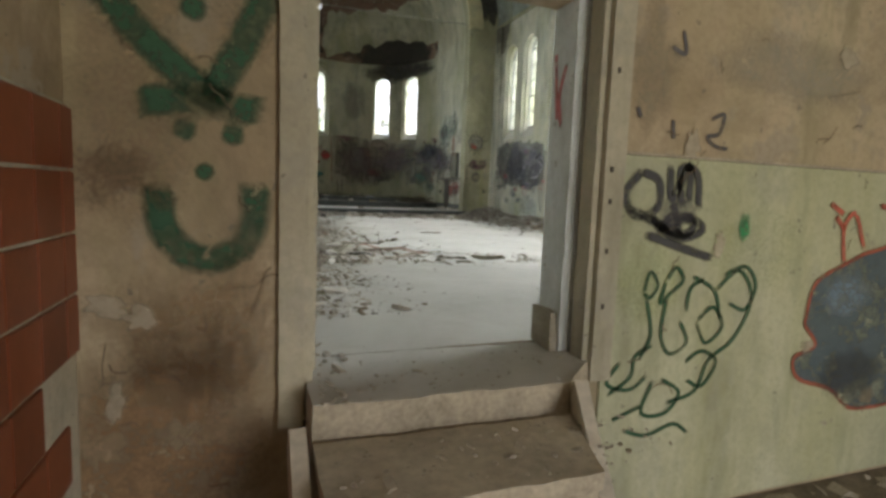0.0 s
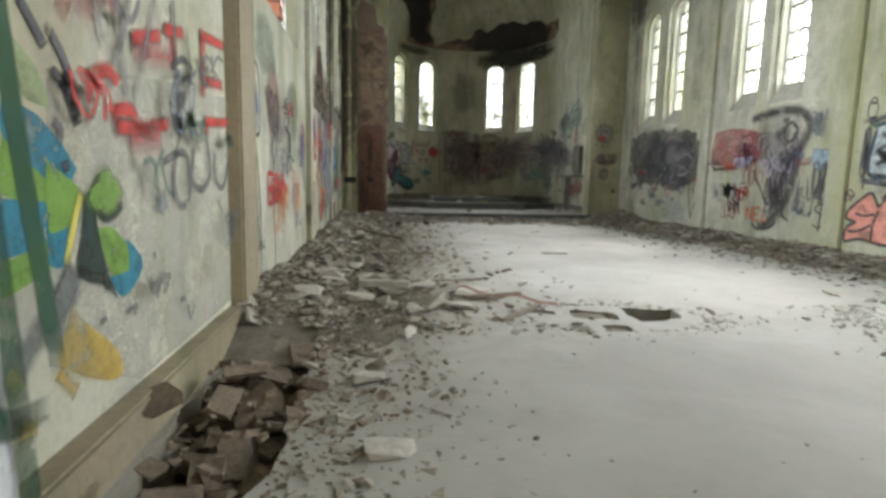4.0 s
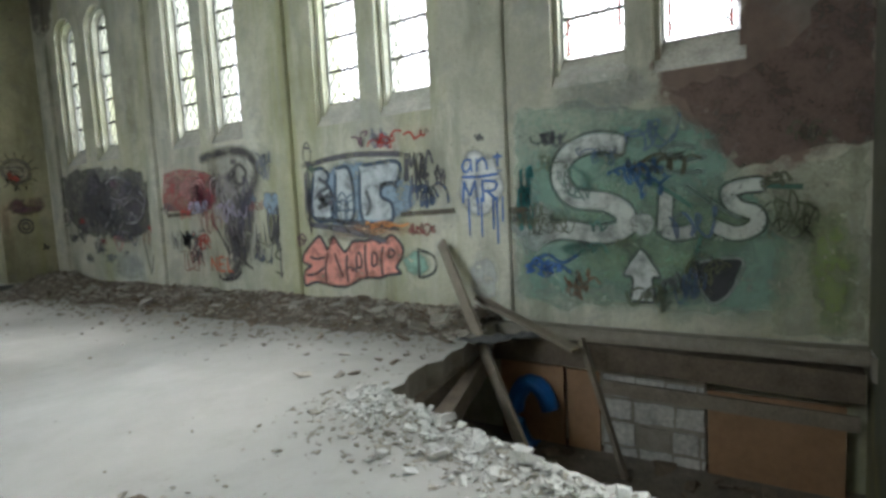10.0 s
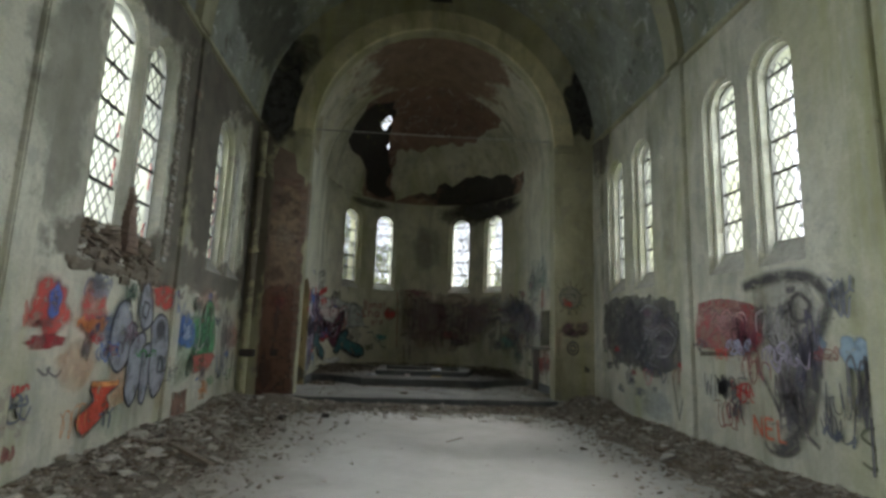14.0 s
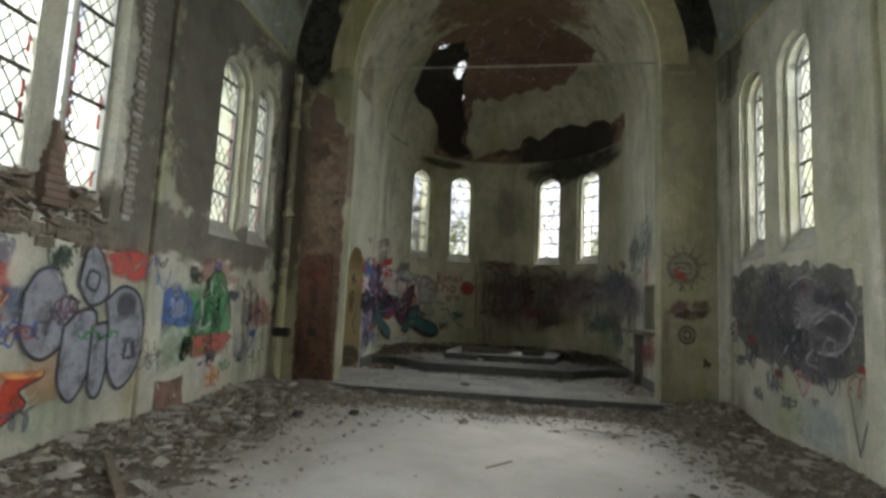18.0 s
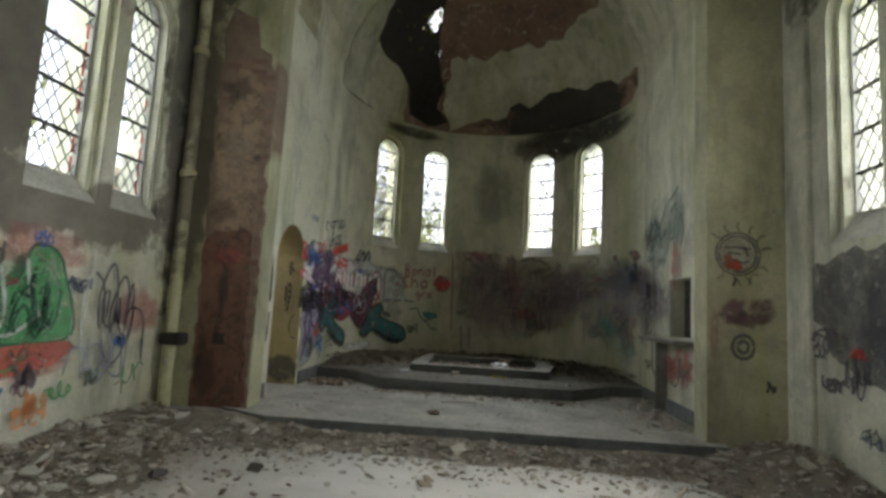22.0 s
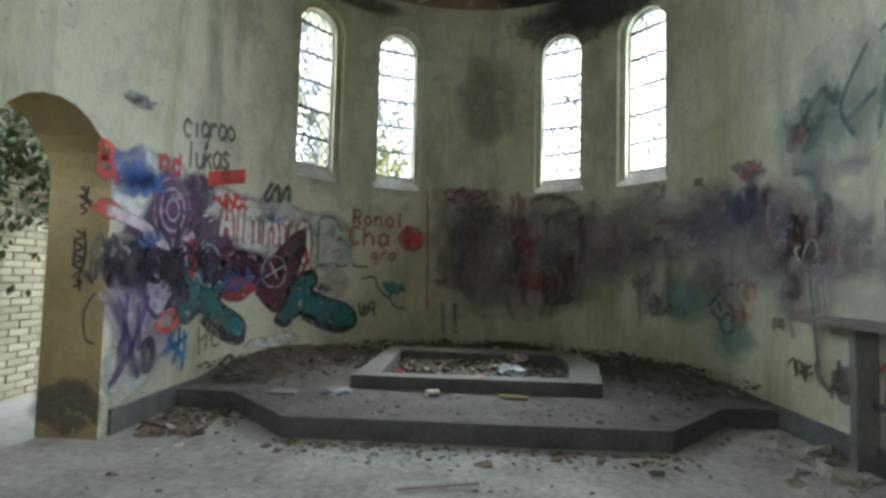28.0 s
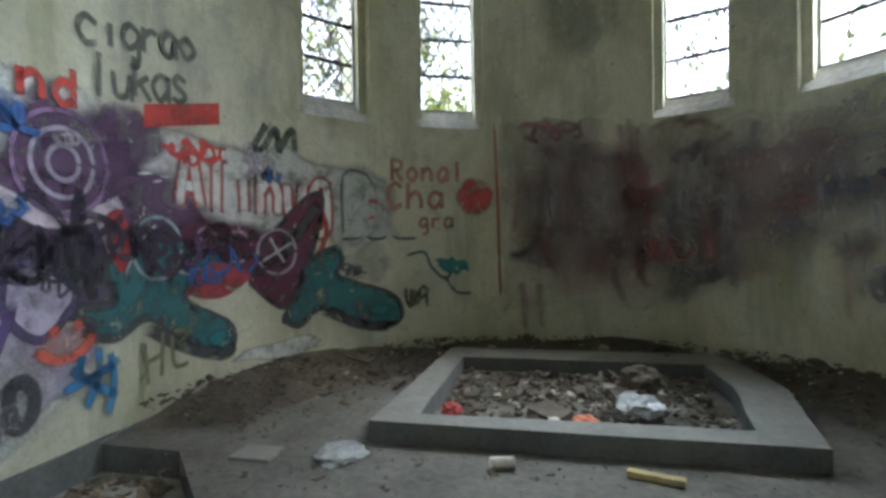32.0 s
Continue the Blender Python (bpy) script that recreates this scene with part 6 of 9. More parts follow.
apse.strokes([[(-2.45, 1.63), (-2.44, 2.23), (-2.2, 2.27), (-2.08, 2.08)], [(-2.47, 1.61), (-2.29, 1.62), (-2.22, 1.73), (-2.16, 1.62), (-2.0, 1.62), (-1.93, 1.73), (-1.87, 1.62), (-1.62, 1.61)]], 0.032, (0.13, 0.14, 0.14))
apse.strokes([[(-2.23, 1.94), (-2.17, 1.99), (-2.07, 1.98), (-2.08, 1.85), (-2.21, 1.83), (-2.23, 1.94)]], 0.03, RED)
apse.strokes([[(-1.76, 1.43), (-1.55, 1.46), (-1.47, 1.3), (-1.31, 1.17), (-1.23, 1.32), (-1.44, 1.38)], [(-1.33, 1.22), (-1.2, 1.03), (-1.01, 1.0)], [(-1.66, 0.97), (-1.55, 1.1), (-1.52, 0.86)], [(-1.49, 1.07), (-1.58, 0.97)]], 0.035, (0.10, 0.17, 0.18), 0.5, 0.8, 0.4)
apse.letters("Ronal", -1.9, 2.22, 0.22, 0.04, (0.46, 0.21, 0.19), 0.5, seed=38)
apse.letters("Cha", -1.95, 1.93, 0.26, 0.045, (0.46, 0.21, 0.19), 0.6, seed=39)
apse.letters("gra", -1.6, 1.72, 0.16, 0.035, (0.46, 0.21, 0.19), 0.6, seed=29)
apse.cloud(-0.97, 2.05, 0.24, 0.24, (0.50, 0.07, 0.07), 0.95, 221, 0.15, 0.3)
apse.shape([(-5.36, 1.45), (-5.18, 1.47), (-4.95, 1.29), (-5.16, 1.06), (-5.36, 1.22)], (0.44, 0.38, 0.50), (0.08, 0.06, 0.14), 0.05, 0)
apse.cloud(-5.02, 1.02, 0.2, 0.12, PINK, 0.6, 222)
apse.strokes([[(-5.2, 1.0), (-5.08, 0.93), (-4.92, 0.95), (-4.84, 1.04)], [(-5.1, 1.12), (-5.08, 1.07)], [(-4.95, 1.14), (-4.93, 1.08)]], 0.06, (0.60, 0.13, 0.09))
apse.strokes([[(-5.0, 0.86), (-4.8, 0.70), (-4.68, 0.62)], [(-4.8, 0.95), (-4.82, 0.75), (-4.9, 0.6)], [(-5.05, 0.74), (-4.85, 0.78), (-4.65, 0.84)], [(-4.72, 0.9), (-4.7, 0.7), (-4.75, 0.5)], [(-4.92, 0.92), (-4.95, 0.8)]], 0.055, (0.05, 0.2, 0.42))
apse.strokes([[(-4.45, 0.9), (-4.42, 0.62)], [(-4.28, 0.95), (-4.3, 0.65)], [(-4.45, 0.76), (-4.28, 0.8)], [(-4.2, 0.95), (-4.18, 0.7), (-4.05, 0.68)], [(-4.2, 0.95), (-4.06, 0.92), (-4.16, 0.82)]], 0.035, (0.20, 0.19, 0.11))
apse.strokes([[(-5.75, 1.3), (-5.55, 0.9), (-5.4, 0.55)], [(-5.3, 1.3), (-5.5, 0.85), (-5.75, 0.55)], [(-5.6, 1.3), (-5.62, 0.75)], [(-5.45, 1.2), (-5.42, 0.8)]], 0.055, (0.1, 0.06, 0.18))
apse.letters("O", -5.35, 0.62, 0.24, 0.08, BLACK, 0.55, seed=40)
for u, v, w, h, wd, c, k in ((-5.2, 1.55, 1.0, 0.5, 0.05, (0.04, 0.03, 0.05), 231), (-4.4, 1.55, 0.9, 0.4, 0.05, (0.05, 0.03, 0.05), 232), (-3.6, 1.6, 0.8, 0.3, 0.05, (0.07, 0.02, 0.03), 233), (-5.4, 2.2, 0.7, 0.25, 0.045, BLUE, 234), (-1.3, 1.3, 0.4, 0.2, 0.04, TEAL, 239), (-5.6, 2.9, 0.4, 0.1, 0.03, GREY, 241), (-1.7, 1.0, 0.2, 0.25, 0.03, (0.2, 0.2, 0.13), 243), (-2.35, 1.3, 0.25, 0.15, 0.02, SOOT, 238)):
    apse.scribble(u, v, w, h, wd, c, k, 3, 9)
# smeared band in the middle and towards the niche: few, broad layers
for u, v, ru, rv, c, s, k in ((0.35, 1.95, 1.2, 1.1, (0.33, 0.27, 0.27), 0.65, 251), (0.3, 1.3, 1.0, 0.5, (0.33, 0.22, 0.19), 0.5, 250), (1.9, 2.0, 1.3, 0.75, (0.32, 0.295, 0.30), 0.75, 253), (4.0, 2.0, 1.4, 0.8, (0.30, 0.28, 0.285), 0.7, 249), (1.5, 1.3, 0.7, 0.3, (0.44, 0.24, 0.18), 0.5, 260), (3.3, 1.3, 0.6, 0.45, (0.20, 0.42, 0.35), 0.7, 254), (4.0, 0.95, 0.6, 0.25, (0.16, 0.36, 0.29), 0.6, 255), (3.7, 2.25, 0.95, 0.5, (0.19, 0.21, 0.25), 0.75, 256), (5.0, 1.9, 0.9, 0.65, (0.21, 0.16, 0.17), 0.75, 257), (5.3, 2.85, 0.75, 0.6, (0.20, 0.30, 0.28), 0.5, 258), (2.45, 1.97, 0.5, 0.13, (0.10, 0.17, 0.23), 0.8, 264)):
    apse.cloud(u, v, ru, rv, c, s, k, 0.5, 0.6)
for loop, tone, strength, seed in (
        ([(-0.68, 2.86), (0.5, 2.84), (1.63, 2.7), (2.6, 2.6), (2.6, 1.6), (1.66, 1.02), (0.6, 0.85), (-0.68, 0.8)], (0.46, 0.36, 0.35), 0.38, 241),
        ([(-0.6, 2.86), (0.42, 2.84), (0.9, 2.3), (0.66, 1.4), (0.02, 1.1), (-0.58, 1.35)], (0.28, 0.20, 0.21), 0.4, 242),
        ([(2.5, 2.55), (3.4, 2.5), (4.3, 2.4), (5.05, 2.36), (5.75, 2.3), (5.9, 1.6), (4.6, 1.6), (3.4, 1.75), (2.5, 1.75)], (0.34, 0.31, 0.32), 0.4, 243),
        ([(4.75, 2.63), (4.69, 2.93), (5.05, 3.1), (5.15, 3.44), (5.6, 3.6), (6.0, 3.3), (6.1, 2.7), (5.8, 2.3), (5.19, 2.28)], (0.26, 0.34, 0.31), 0.42, 244),
        ([(2.9, 1.62), (3.72, 1.6), (4.16, 1.15), (4.3, 0.8), (3.8, 0.68), (3.23, 0.85), (2.95, 1.2)], (0.28, 0.46, 0.39), 0.38, 245),
        ([(3.12, 2.14), (3.4, 2.4), (4.29, 2.34), (4.5, 2.0), (3.4, 1.94)], (0.20, 0.22, 0.28), 0.45, 246),
        ([(1.7, 2.47), (2.55, 2.37), (2.61, 2.0), (2.14, 1.58), (1.33, 1.52), (1.3, 2.0)], (0.42, 0.26, 0.26), 0.5, 247)):
    apse.shape(jag(loop, 0.09, 0.13, seed), tone, None, 0.03, 0, 0.95, strength)
rnd = random.Random(77)
for tone, u0, u1, v0, v1, count, width in (((0.29, 0.21, 0.23), -0.6, 1.1, 1.3, 2.85, 22, 0.05), ((0.44, 0.20, 0.19), -0.65, 1.6, 1.1, 2.8, 18, 0.045), ((0.42, 0.39, 0.39), -0.3, 3.0, 1.4, 2.8, 16, 0.06), ((0.27, 0.28, 0.31), 1.0, 5.9, 1.5, 2.7, 34, 0.06), ((0.44, 0.17, 0.16), 0.6, 5.6, 1.2, 2.5, 26, 0.045), ((0.50, 0.47, 0.46), 1.2, 5.8, 1.5, 2.5, 26, 0.07)):
    lines = []
    for _ in range(count):
        u, v = rnd.uniform(u0, u1), rnd.uniform(v0, v1)
        if rnd.random() < 0.5:
            lines.append([(u, v), (u + rnd.uniform(-0.05, 0.05), v - rnd.uniform(0.1, 0.3)), (u + rnd.uniform(-0.08, 0.08), v - rnd.uniform(0.35, 0.6))])
        else:
            lines.append([(u, v), (u + rnd.uniform(0.1, 0.2), v + rnd.uniform(-0.08, 0.08)), (u + rnd.uniform(0.25, 0.45), v + rnd.uniform(-0.12, 0.12))])
    apse.strokes(lines, width * 1.7, tone, 0.7, 0.6, 0.9)
apse.scribble(0.0, 2.75, 0.9, 0.3, 0.045, (0.30, 0.13, 0.16), 285, 2, 8, 0.7, 0.5)
for u, v, ru, rv, c, s, k in ((6.6, 0.9, 0.5, 0.35, (0.46, 0.16, 0.13), 0.7, 291), (6.25, 2.35, 0.16, 0.5, (0.44, 0.13, 0.11), 0.75, 292), (7.15, 1.9, 0.2, 0.6, (0.46, 0.18, 0.15), 0.6, 293), (6.1, 1.7, 0.3, 0.4, (0.26, 0.24, 0.25), 0.6, 294), (6.3, 3.0, 0.4, 0.5, (0.20, 0.30, 0.27), 0.6, 295), (6.9, 2.6, 0.4, 0.3, (0.40, 0.30, 0.26), 0.5, 296)):
    apse.cloud(u, v, ru, rv, c, s, k, 0.6, 0.4)
apse.strokes([[(5.95, 2.5), (6.1, 3.1), (6.3, 3.2), (6.25, 2.8), (6.05, 2.7)], [(6.35, 2.6), (6.45, 3.05), (6.6, 2.8), (6.5, 2.55)], [(6.0, 3.3), (6.4, 3.45)]], 0.05, (0.09, 0.15, 0.14), 0.6, 0.75, 0.5)
apse.scribble(6.5, 0.85, 0.9, 0.4, 0.04, (0.14, 0.13, 0.12), 286, 2, 9, 0.8, 0.4)
apse.strokes([[(-0.75, 2.9), (-0.72, 2.0), (-0.7, 0.9)]], 0.03, (0.35, 0.1, 0.08))
apse.strokes([[(3.58, 1.22), (3.77, 1.38), (3.93, 1.49), (4.02, 1.48)], [(3.62, 1.2), (3.76, 1.11), (3.82, 0.98), (3.96, 0.98), (4.0, 1.13), (3.9, 1.17), (3.79, 1.08)], [(3.84, 1.38), (3.92, 1.25), (4.01, 1.22)], [(3.75, 1.31), (3.8, 1.18)]], 0.045, (0.05, 0.085, 0.08), 0.5, 0.9, 0.4)
apse.strokes([[(5.9, 3.3), (5.6, 2.9), (5.75, 2.6)], [(5.95, 2.9), (5.65, 2.75)], [(5.2, 1.6), (5.25, 1.2), (5.3, 0.8)]], 0.04, (0.06, 0.10, 0.11))
for u, v, w, h, wd, c, k in ((5.0, 2.0, 0.9, 0.5, 0.07, (0.1, 0.04, 0.06), 278), (4.2, 2.3, 0.8, 0.4, 0.07, (0.08, 0.1, 0.15), 283), (5.2, 2.9, 0.8, 0.5, 0.07, (0.12, 0.18, 0.18), 277)):
    apse.scribble(u, v, w, h, wd, c, k, 3, 8, 0.55, 0.6)
for u, v, w, h, wd, c, k in ((5.7, 0.75, 0.8, 0.3, 0.05, (0.15, 0.14, 0.14), 281), (6.2, 0.8, 0.5, 0.35, 0.05, (0.45, 0.14, 0.12), 282), (5.1, 0.75, 0.4, 0.2, 0.03, (0.12, 0.11, 0.08), 284)):
    apse.scribble(u, v, w, h, wd, c, k, 3, 8, 0.8, 0.4)


def small_tags(surface, u0, u1, v0, v1, count, seed, colours, width=(0.012, 0.03), strength=0.8, feather=0.4):
    """Many small faded tags over a stretch of wall."""
    rnd = random.Random(seed)
    for k in range(count):
        w = rnd.uniform(0.15, 0.6)
        surface.scribble(rnd.uniform(u0, u1), rnd.uniform(v0, v1), w, w * rnd.uniform(0.3, 0.8), rnd.uniform(*width), rnd.choice(colours), seed * 100 + k, rnd.randint(1, 3), rnd.randint(6, 11), strength, feather)


MUTED = [(0.16, 0.14, 0.15), (0.13, 0.15, 0.2), (0.3, 0.1, 0.09), (0.2, 0.2, 0.2), (0.12, 0.18, 0.14), (0.22, 0.12, 0.16)]
small_tags(apse, 0.9, 5.6, 1.0, 2.8, 26, 3, [(0.26, 0.21, 0.23), (0.22, 0.22, 0.27), (0.40, 0.2, 0.18), (0.30, 0.29, 0.29), (0.48, 0.46, 0.43)], (0.03, 0.06), 0.65, 0.5)
small_tags(apse, -5.9, -3.0, 1.2, 2.4, 14, 4, [PURPLE, BLUE, (0.5, 0.45, 0.5), BLACK], (0.02, 0.05), 0.8)
small_tags(east, 5.9, 15.0, 0.35, 2.2, 44, 5, MUTED + [RED, SOOT])
small_tags(east, 2.4, 5.3, 0.2, 2.0, 16, 6, [(0.1, 0.2, 0.17), (0.1, 0.14, 0.25), (0.15, 0.16, 0.1)])
small_tags(west, 5.7, 15.0, 0.35, 2.0, 50, 7, MUTED + [RED, GREEN, BLUE, ORANGE])
small_tags(west, 3.6, 5.1, 0.5, 1.9, 10, 8, MUTED + [RED])
for u, v, ru, rv, c, s, k in ((-0.3, -0.25, 0.5, 0.65, (0.27, 0.17, 0.09), 0.9, 461), (-0.15, 0.2, 0.42, 0.35, (0.33, 0.23, 0.135), 0.75, 462), (-0.35, 1.0, 0.3, 0.5, (0.36, 0.27, 0.17), 0.6, 466), (0.0, 1.35, 0.25, 0.3, (0.36, 0.27, 0.17), 0.5, 467), (-0.45, 0.75, 0.25, 0.15, (0.28, 0.19, 0.12), 0.6, 463), (2.6, 1.4, 0.8, 0.3, (0.42, 0.38, 0.30), 0.6, 464), (1.7, 1.3, 0.2, 0.4, (0.36, 0.31, 0.22), 0.6, 465)):
    Surface(lambda u, v, d: (u, YV + d, v), entrance_wall, 1).cloud(u, v, ru, rv, c, s, k, 0.5, 0.6)
# front of the arch piers, and its jambs
front = Surface(lambda u, v, d: (u, YE + d, v), end_wall, 1)
front.cloud(6.47, 2.34, 0.24, 0.23, (0.56, 0.53, 0.42), 0.7, 300, 0.1, 0.2)
front.strokes([[(6.47 + r * math.cos(a * 0.7), 2.34 + r * math.sin(a * 0.7)) for a in range(10)] for r in (0.215, 0.25)], 0.024, SOOT, 0.5, 0.85, 0.4)
front.strokes([[(6.47 + 0.26 * math.cos(a), 2.34 + 0.27 * math.sin(a)), (6.475 + 0.31 * math.cos(a + 0.1), 2.34 + 0.32 * math.sin(a + 0.1)), (6.47 + 0.39 * math.cos(a + 0.05), 2.34 + 0.38 * math.sin(a + 0.05))] for a in (0.15, 0.6, 1.05, 1.5, 1.95, 2.4, 4.0, 4.5, 5.0, 5.7)], 0.03, (0.2, 0.19, 0.14), 0.6, 0.7, 0.5)
front.strokes([[(6.3, 2.41), (6.45, 2.42), (6.62, 2.40)], [(6.36, 2.35), (6.5, 2.34)], [(6.42, 2.28), (6.52, 2.24), (6.6, 2.27)], [(6.55, 2.42), (6.58, 2.32)]], 0.026, SOOT, 0.5, 0.85, 0.4)
front.cloud(6.42, 2.2, 0.13, 0.09, (0.5, 0.09, 0.06), 0.85, 301, 0.4, 0.4)
front.cloud(6.36, 2.28, 0.07, 0.09, (0.5, 0.09, 0.06), 0.7, 306, 0.4, 0.4)
for u, v, ru, rv, k in ((6.42, 1.68, 0.2, 0.2, 302), (6.72, 1.7, 0.19, 0.19, 305), (6.56, 1.58, 0.3, 0.1, 307)):
    front.cloud(u, v, ru, rv, (0.21, 0.10, 0.125), 0.75, k, 0.5, 0.4)
front.strokes([[(6.52 + r * math.cos(a * 0.7), 1.27 + r * 1.1 * math.sin(a * 0.7)) for a in range(10)] for r in (0.06, 0.12)], 0.045, (0.15, 0.145, 0.13), 0.6, 0.75, 0.5)
front.strokes([[(6.4, 1.95), (6.45, 2.05), (6.5, 1.95)], [(6.6, 2.0), (6.62, 2.1), (6.72, 2.1)]], 0.03, (0.24, 0.22, 0.16), 0.6, 0.6, 0.5)
# red-brown wash over the bared brick pier
wash = Surface(lambda u, v, d: (u, YE - 0.026 + d, v), end_wall, 1)
wash.shape(jag([(0.0, 0.08), (0.66, 0.06), (0.62, 1.2), (0.6, 2.3), (0.3, 2.55), (-0.02, 2.2)], 0.03, 0.12, 3), (0.165, 0.085, 0.055), None, 0.03, 0, 0.5, 0.95)
wash.shape(jag([(0.02, 2.35), (0.6, 2.4), (0.62, 3.6), (0.5, 4.4), (0.2, 4.5), (0.0, 3.6)], 0.05, 0.14, 4), (0.27, 0.19, 0.125), None, 0.03, 0, 0.6, 0.9)
for u, v, ru, rv, c, k in ((0.3, 2.0, 0.28, 0.16, (0.34, 0.07, 0.06), 331), (0.28, 1.6, 0.1, 0.4, (0.07, 0.05, 0.045), 332), (0.3, 3.4, 0.25, 0.3, (0.36, 0.28, 0.19), 333), (0.25, 4.2, 0.3, 0.25, (0.12, 0.085, 0.06), 334), (0.2, 2.6, 0.2, 0.2, (0.20, 0.11, 0.075), 335), (0.12, 0.6, 0.2, 0.5, (0.13, 0.07, 0.05), 336)):
    wash.cloud(u, v, ru, rv, c, 0.7, k, 0.6, 0.5)
# near-black spots: the darkness of holes in the pier, painted on flat
wash.shape([(0.21, 0.92), (0.36, 0.92), (0.36, 1.06), (0.21, 1.06)], (0.03, 0.025, 0.02), None, 0.03, 0, 0.3, 1.0)
wash.cloud(0.56, 3.3, 0.06, 0.05, (0.04, 0.03, 0.025), 0.9, 337, 0.3, 0.3)
front.scribble(6.8, 0.8, 0.12, 0.15, 0.025, BLACK, 303, 2, 6)
front.cloud(6.2, 1.4, 0.08, 0.4, (0.5, 0.2, 0.15), 0.5, 304)
jamb = Surface(lambda u, v, d: (AX - AR - d, u, v), apse_wall, 1)
jamb.cloud(15.98, 1.9, 0.16, 0.35, (0.35, 0.03, 0.2), 0.8, 311)
jamb.scribble(15.98, 1.7, 0.25, 0.5, 0.04, BLACK, 312, 3, 8)
jamb.scribble(15.98, 1.1, 0.25, 0.4, 0.04, BLACK, 313, 3, 8)
reveal_n = Surface(lambda u, v, d: (u, 17.3 + d, v), apse_wall, 1)
reveal_n.strokes([[(0.36 + 0.05 * (i % 2), 2.18 - 0.035 * i) for i in range(9)], [(0.44, 2.2), (0.40, 2.05), (0.46, 1.95)], [(0.34, 2.05), (0.45, 2.0)]], 0.022, BLACK, 0.5, 0.85, 0.3)
reveal_n.strokes([[(0.33 + 0.07 * (i % 2), 1.78 - 0.045 * i) for i in range(11)], [(0.40, 1.8), (0.42, 1.6), (0.38, 1.4), (0.40, 1.3)], [(0.33, 1.72), (0.33, 1.5)]], 0.026, BLACK, 0.5, 0.85, 0.3)
reveal_n.strokes([[(0.52, 1.3), (0.44, 1.15), (0.46, 0.95), (0.54, 0.9)]], 0.02, SOOT)
reveal_n.cloud(0.35, 0.42, 0.35, 0.26, (0.14, 0.13, 0.11), 0.8, 316, 0.3, 0.3)

# porch wall
FOREST = (0.035, 0.10, 0.055)
porch = Surface(lambda u, v, d: (u, YV + d - (0.012 if u > 1.5 and v < 0.93 else 0), v), entrance_wall, 1)
porch.strokes([[(-0.28, 0.72), (-0.27, 0.58), (-0.2, 0.49), (-0.11, 0.47), (-0.02, 0.52), (0.02, 0.62), (0.02, 0.73)]], 0.105, FOREST, 0.95, 1.0, 0.4)
porch.strokes([[(-0.33, 0.99), (-0.2, 1.0), (0.05, 0.98)], [(-0.42, 1.32), (-0.33, 1.2), (-0.16, 1.05), (-0.08, 1.0)], [(0.07, 1.4), (-0.02, 1.2), (-0.12, 1.02)]], 0.105, FOREST, 0.95, 1.0, 0.4)
for u, v, r in ((-0.2, 0.91, 0.045), (-0.05, 0.9, 0.045), (-0.14, 0.77, 0.036), (-0.17, 1.3, 0.05)):
    porch.cloud(u, v, r * 1.15, r * 1.15, FOREST, 0.9, 401, 0.1, 0.5)
porch.cloud(1.75, 0.35, 0.3, 0.3, LIME, 0.35, 403)
porch.cloud(2.4, 0.5, 0.5, 0.35, LIME, 0.3, 404)
porch.strokes([[(1.66, 0.86), (1.58, 0.76), (1.64, 0.66), (1.76, 0.7), (1.76, 0.82), (1.66, 0.86)], [(1.6, 0.7), (1.8, 0.62), (1.95, 0.66), (2.04, 0.6), (1.9, 0.56), (1.76, 0.62)], [(1.9, 0.7), (1.88, 0.88), (1.98, 0.86), (2.0, 0.7)], [(1.7, 0.58), (1.9, 0.52), (2.12, 0.46)], [(1.85, 0.72), (1.9, 0.58)], [(1.72, 0.66), (1.82, 0.6), (1.94, 0.58), (1.98, 0.64), (1.85, 0.66), (1.78, 0.58)], [(1.82, 0.9), (1.84, 0.74), (1.93, 0.9), (1.94, 0.72)]], 0.042, BLACK, 0.6, 1.0, 0.4)
porch.cloud(1.88, 0.68, 0.16, 0.1, SOOT, 0.55, 408)
porch.strokes([[(2.04, 1.12), (2.12, 1.15), (2.1, 1.06), (2.03, 1.04), (2.08, 1.0), (2.16, 0.99)], [(1.62, 1.14), (1.64, 1.1)], [(1.82, 1.1), (1.83, 1.02)], [(1.84, 1.5), (1.86, 1.4), (1.78, 1.42)]], 0.02, SOOT)
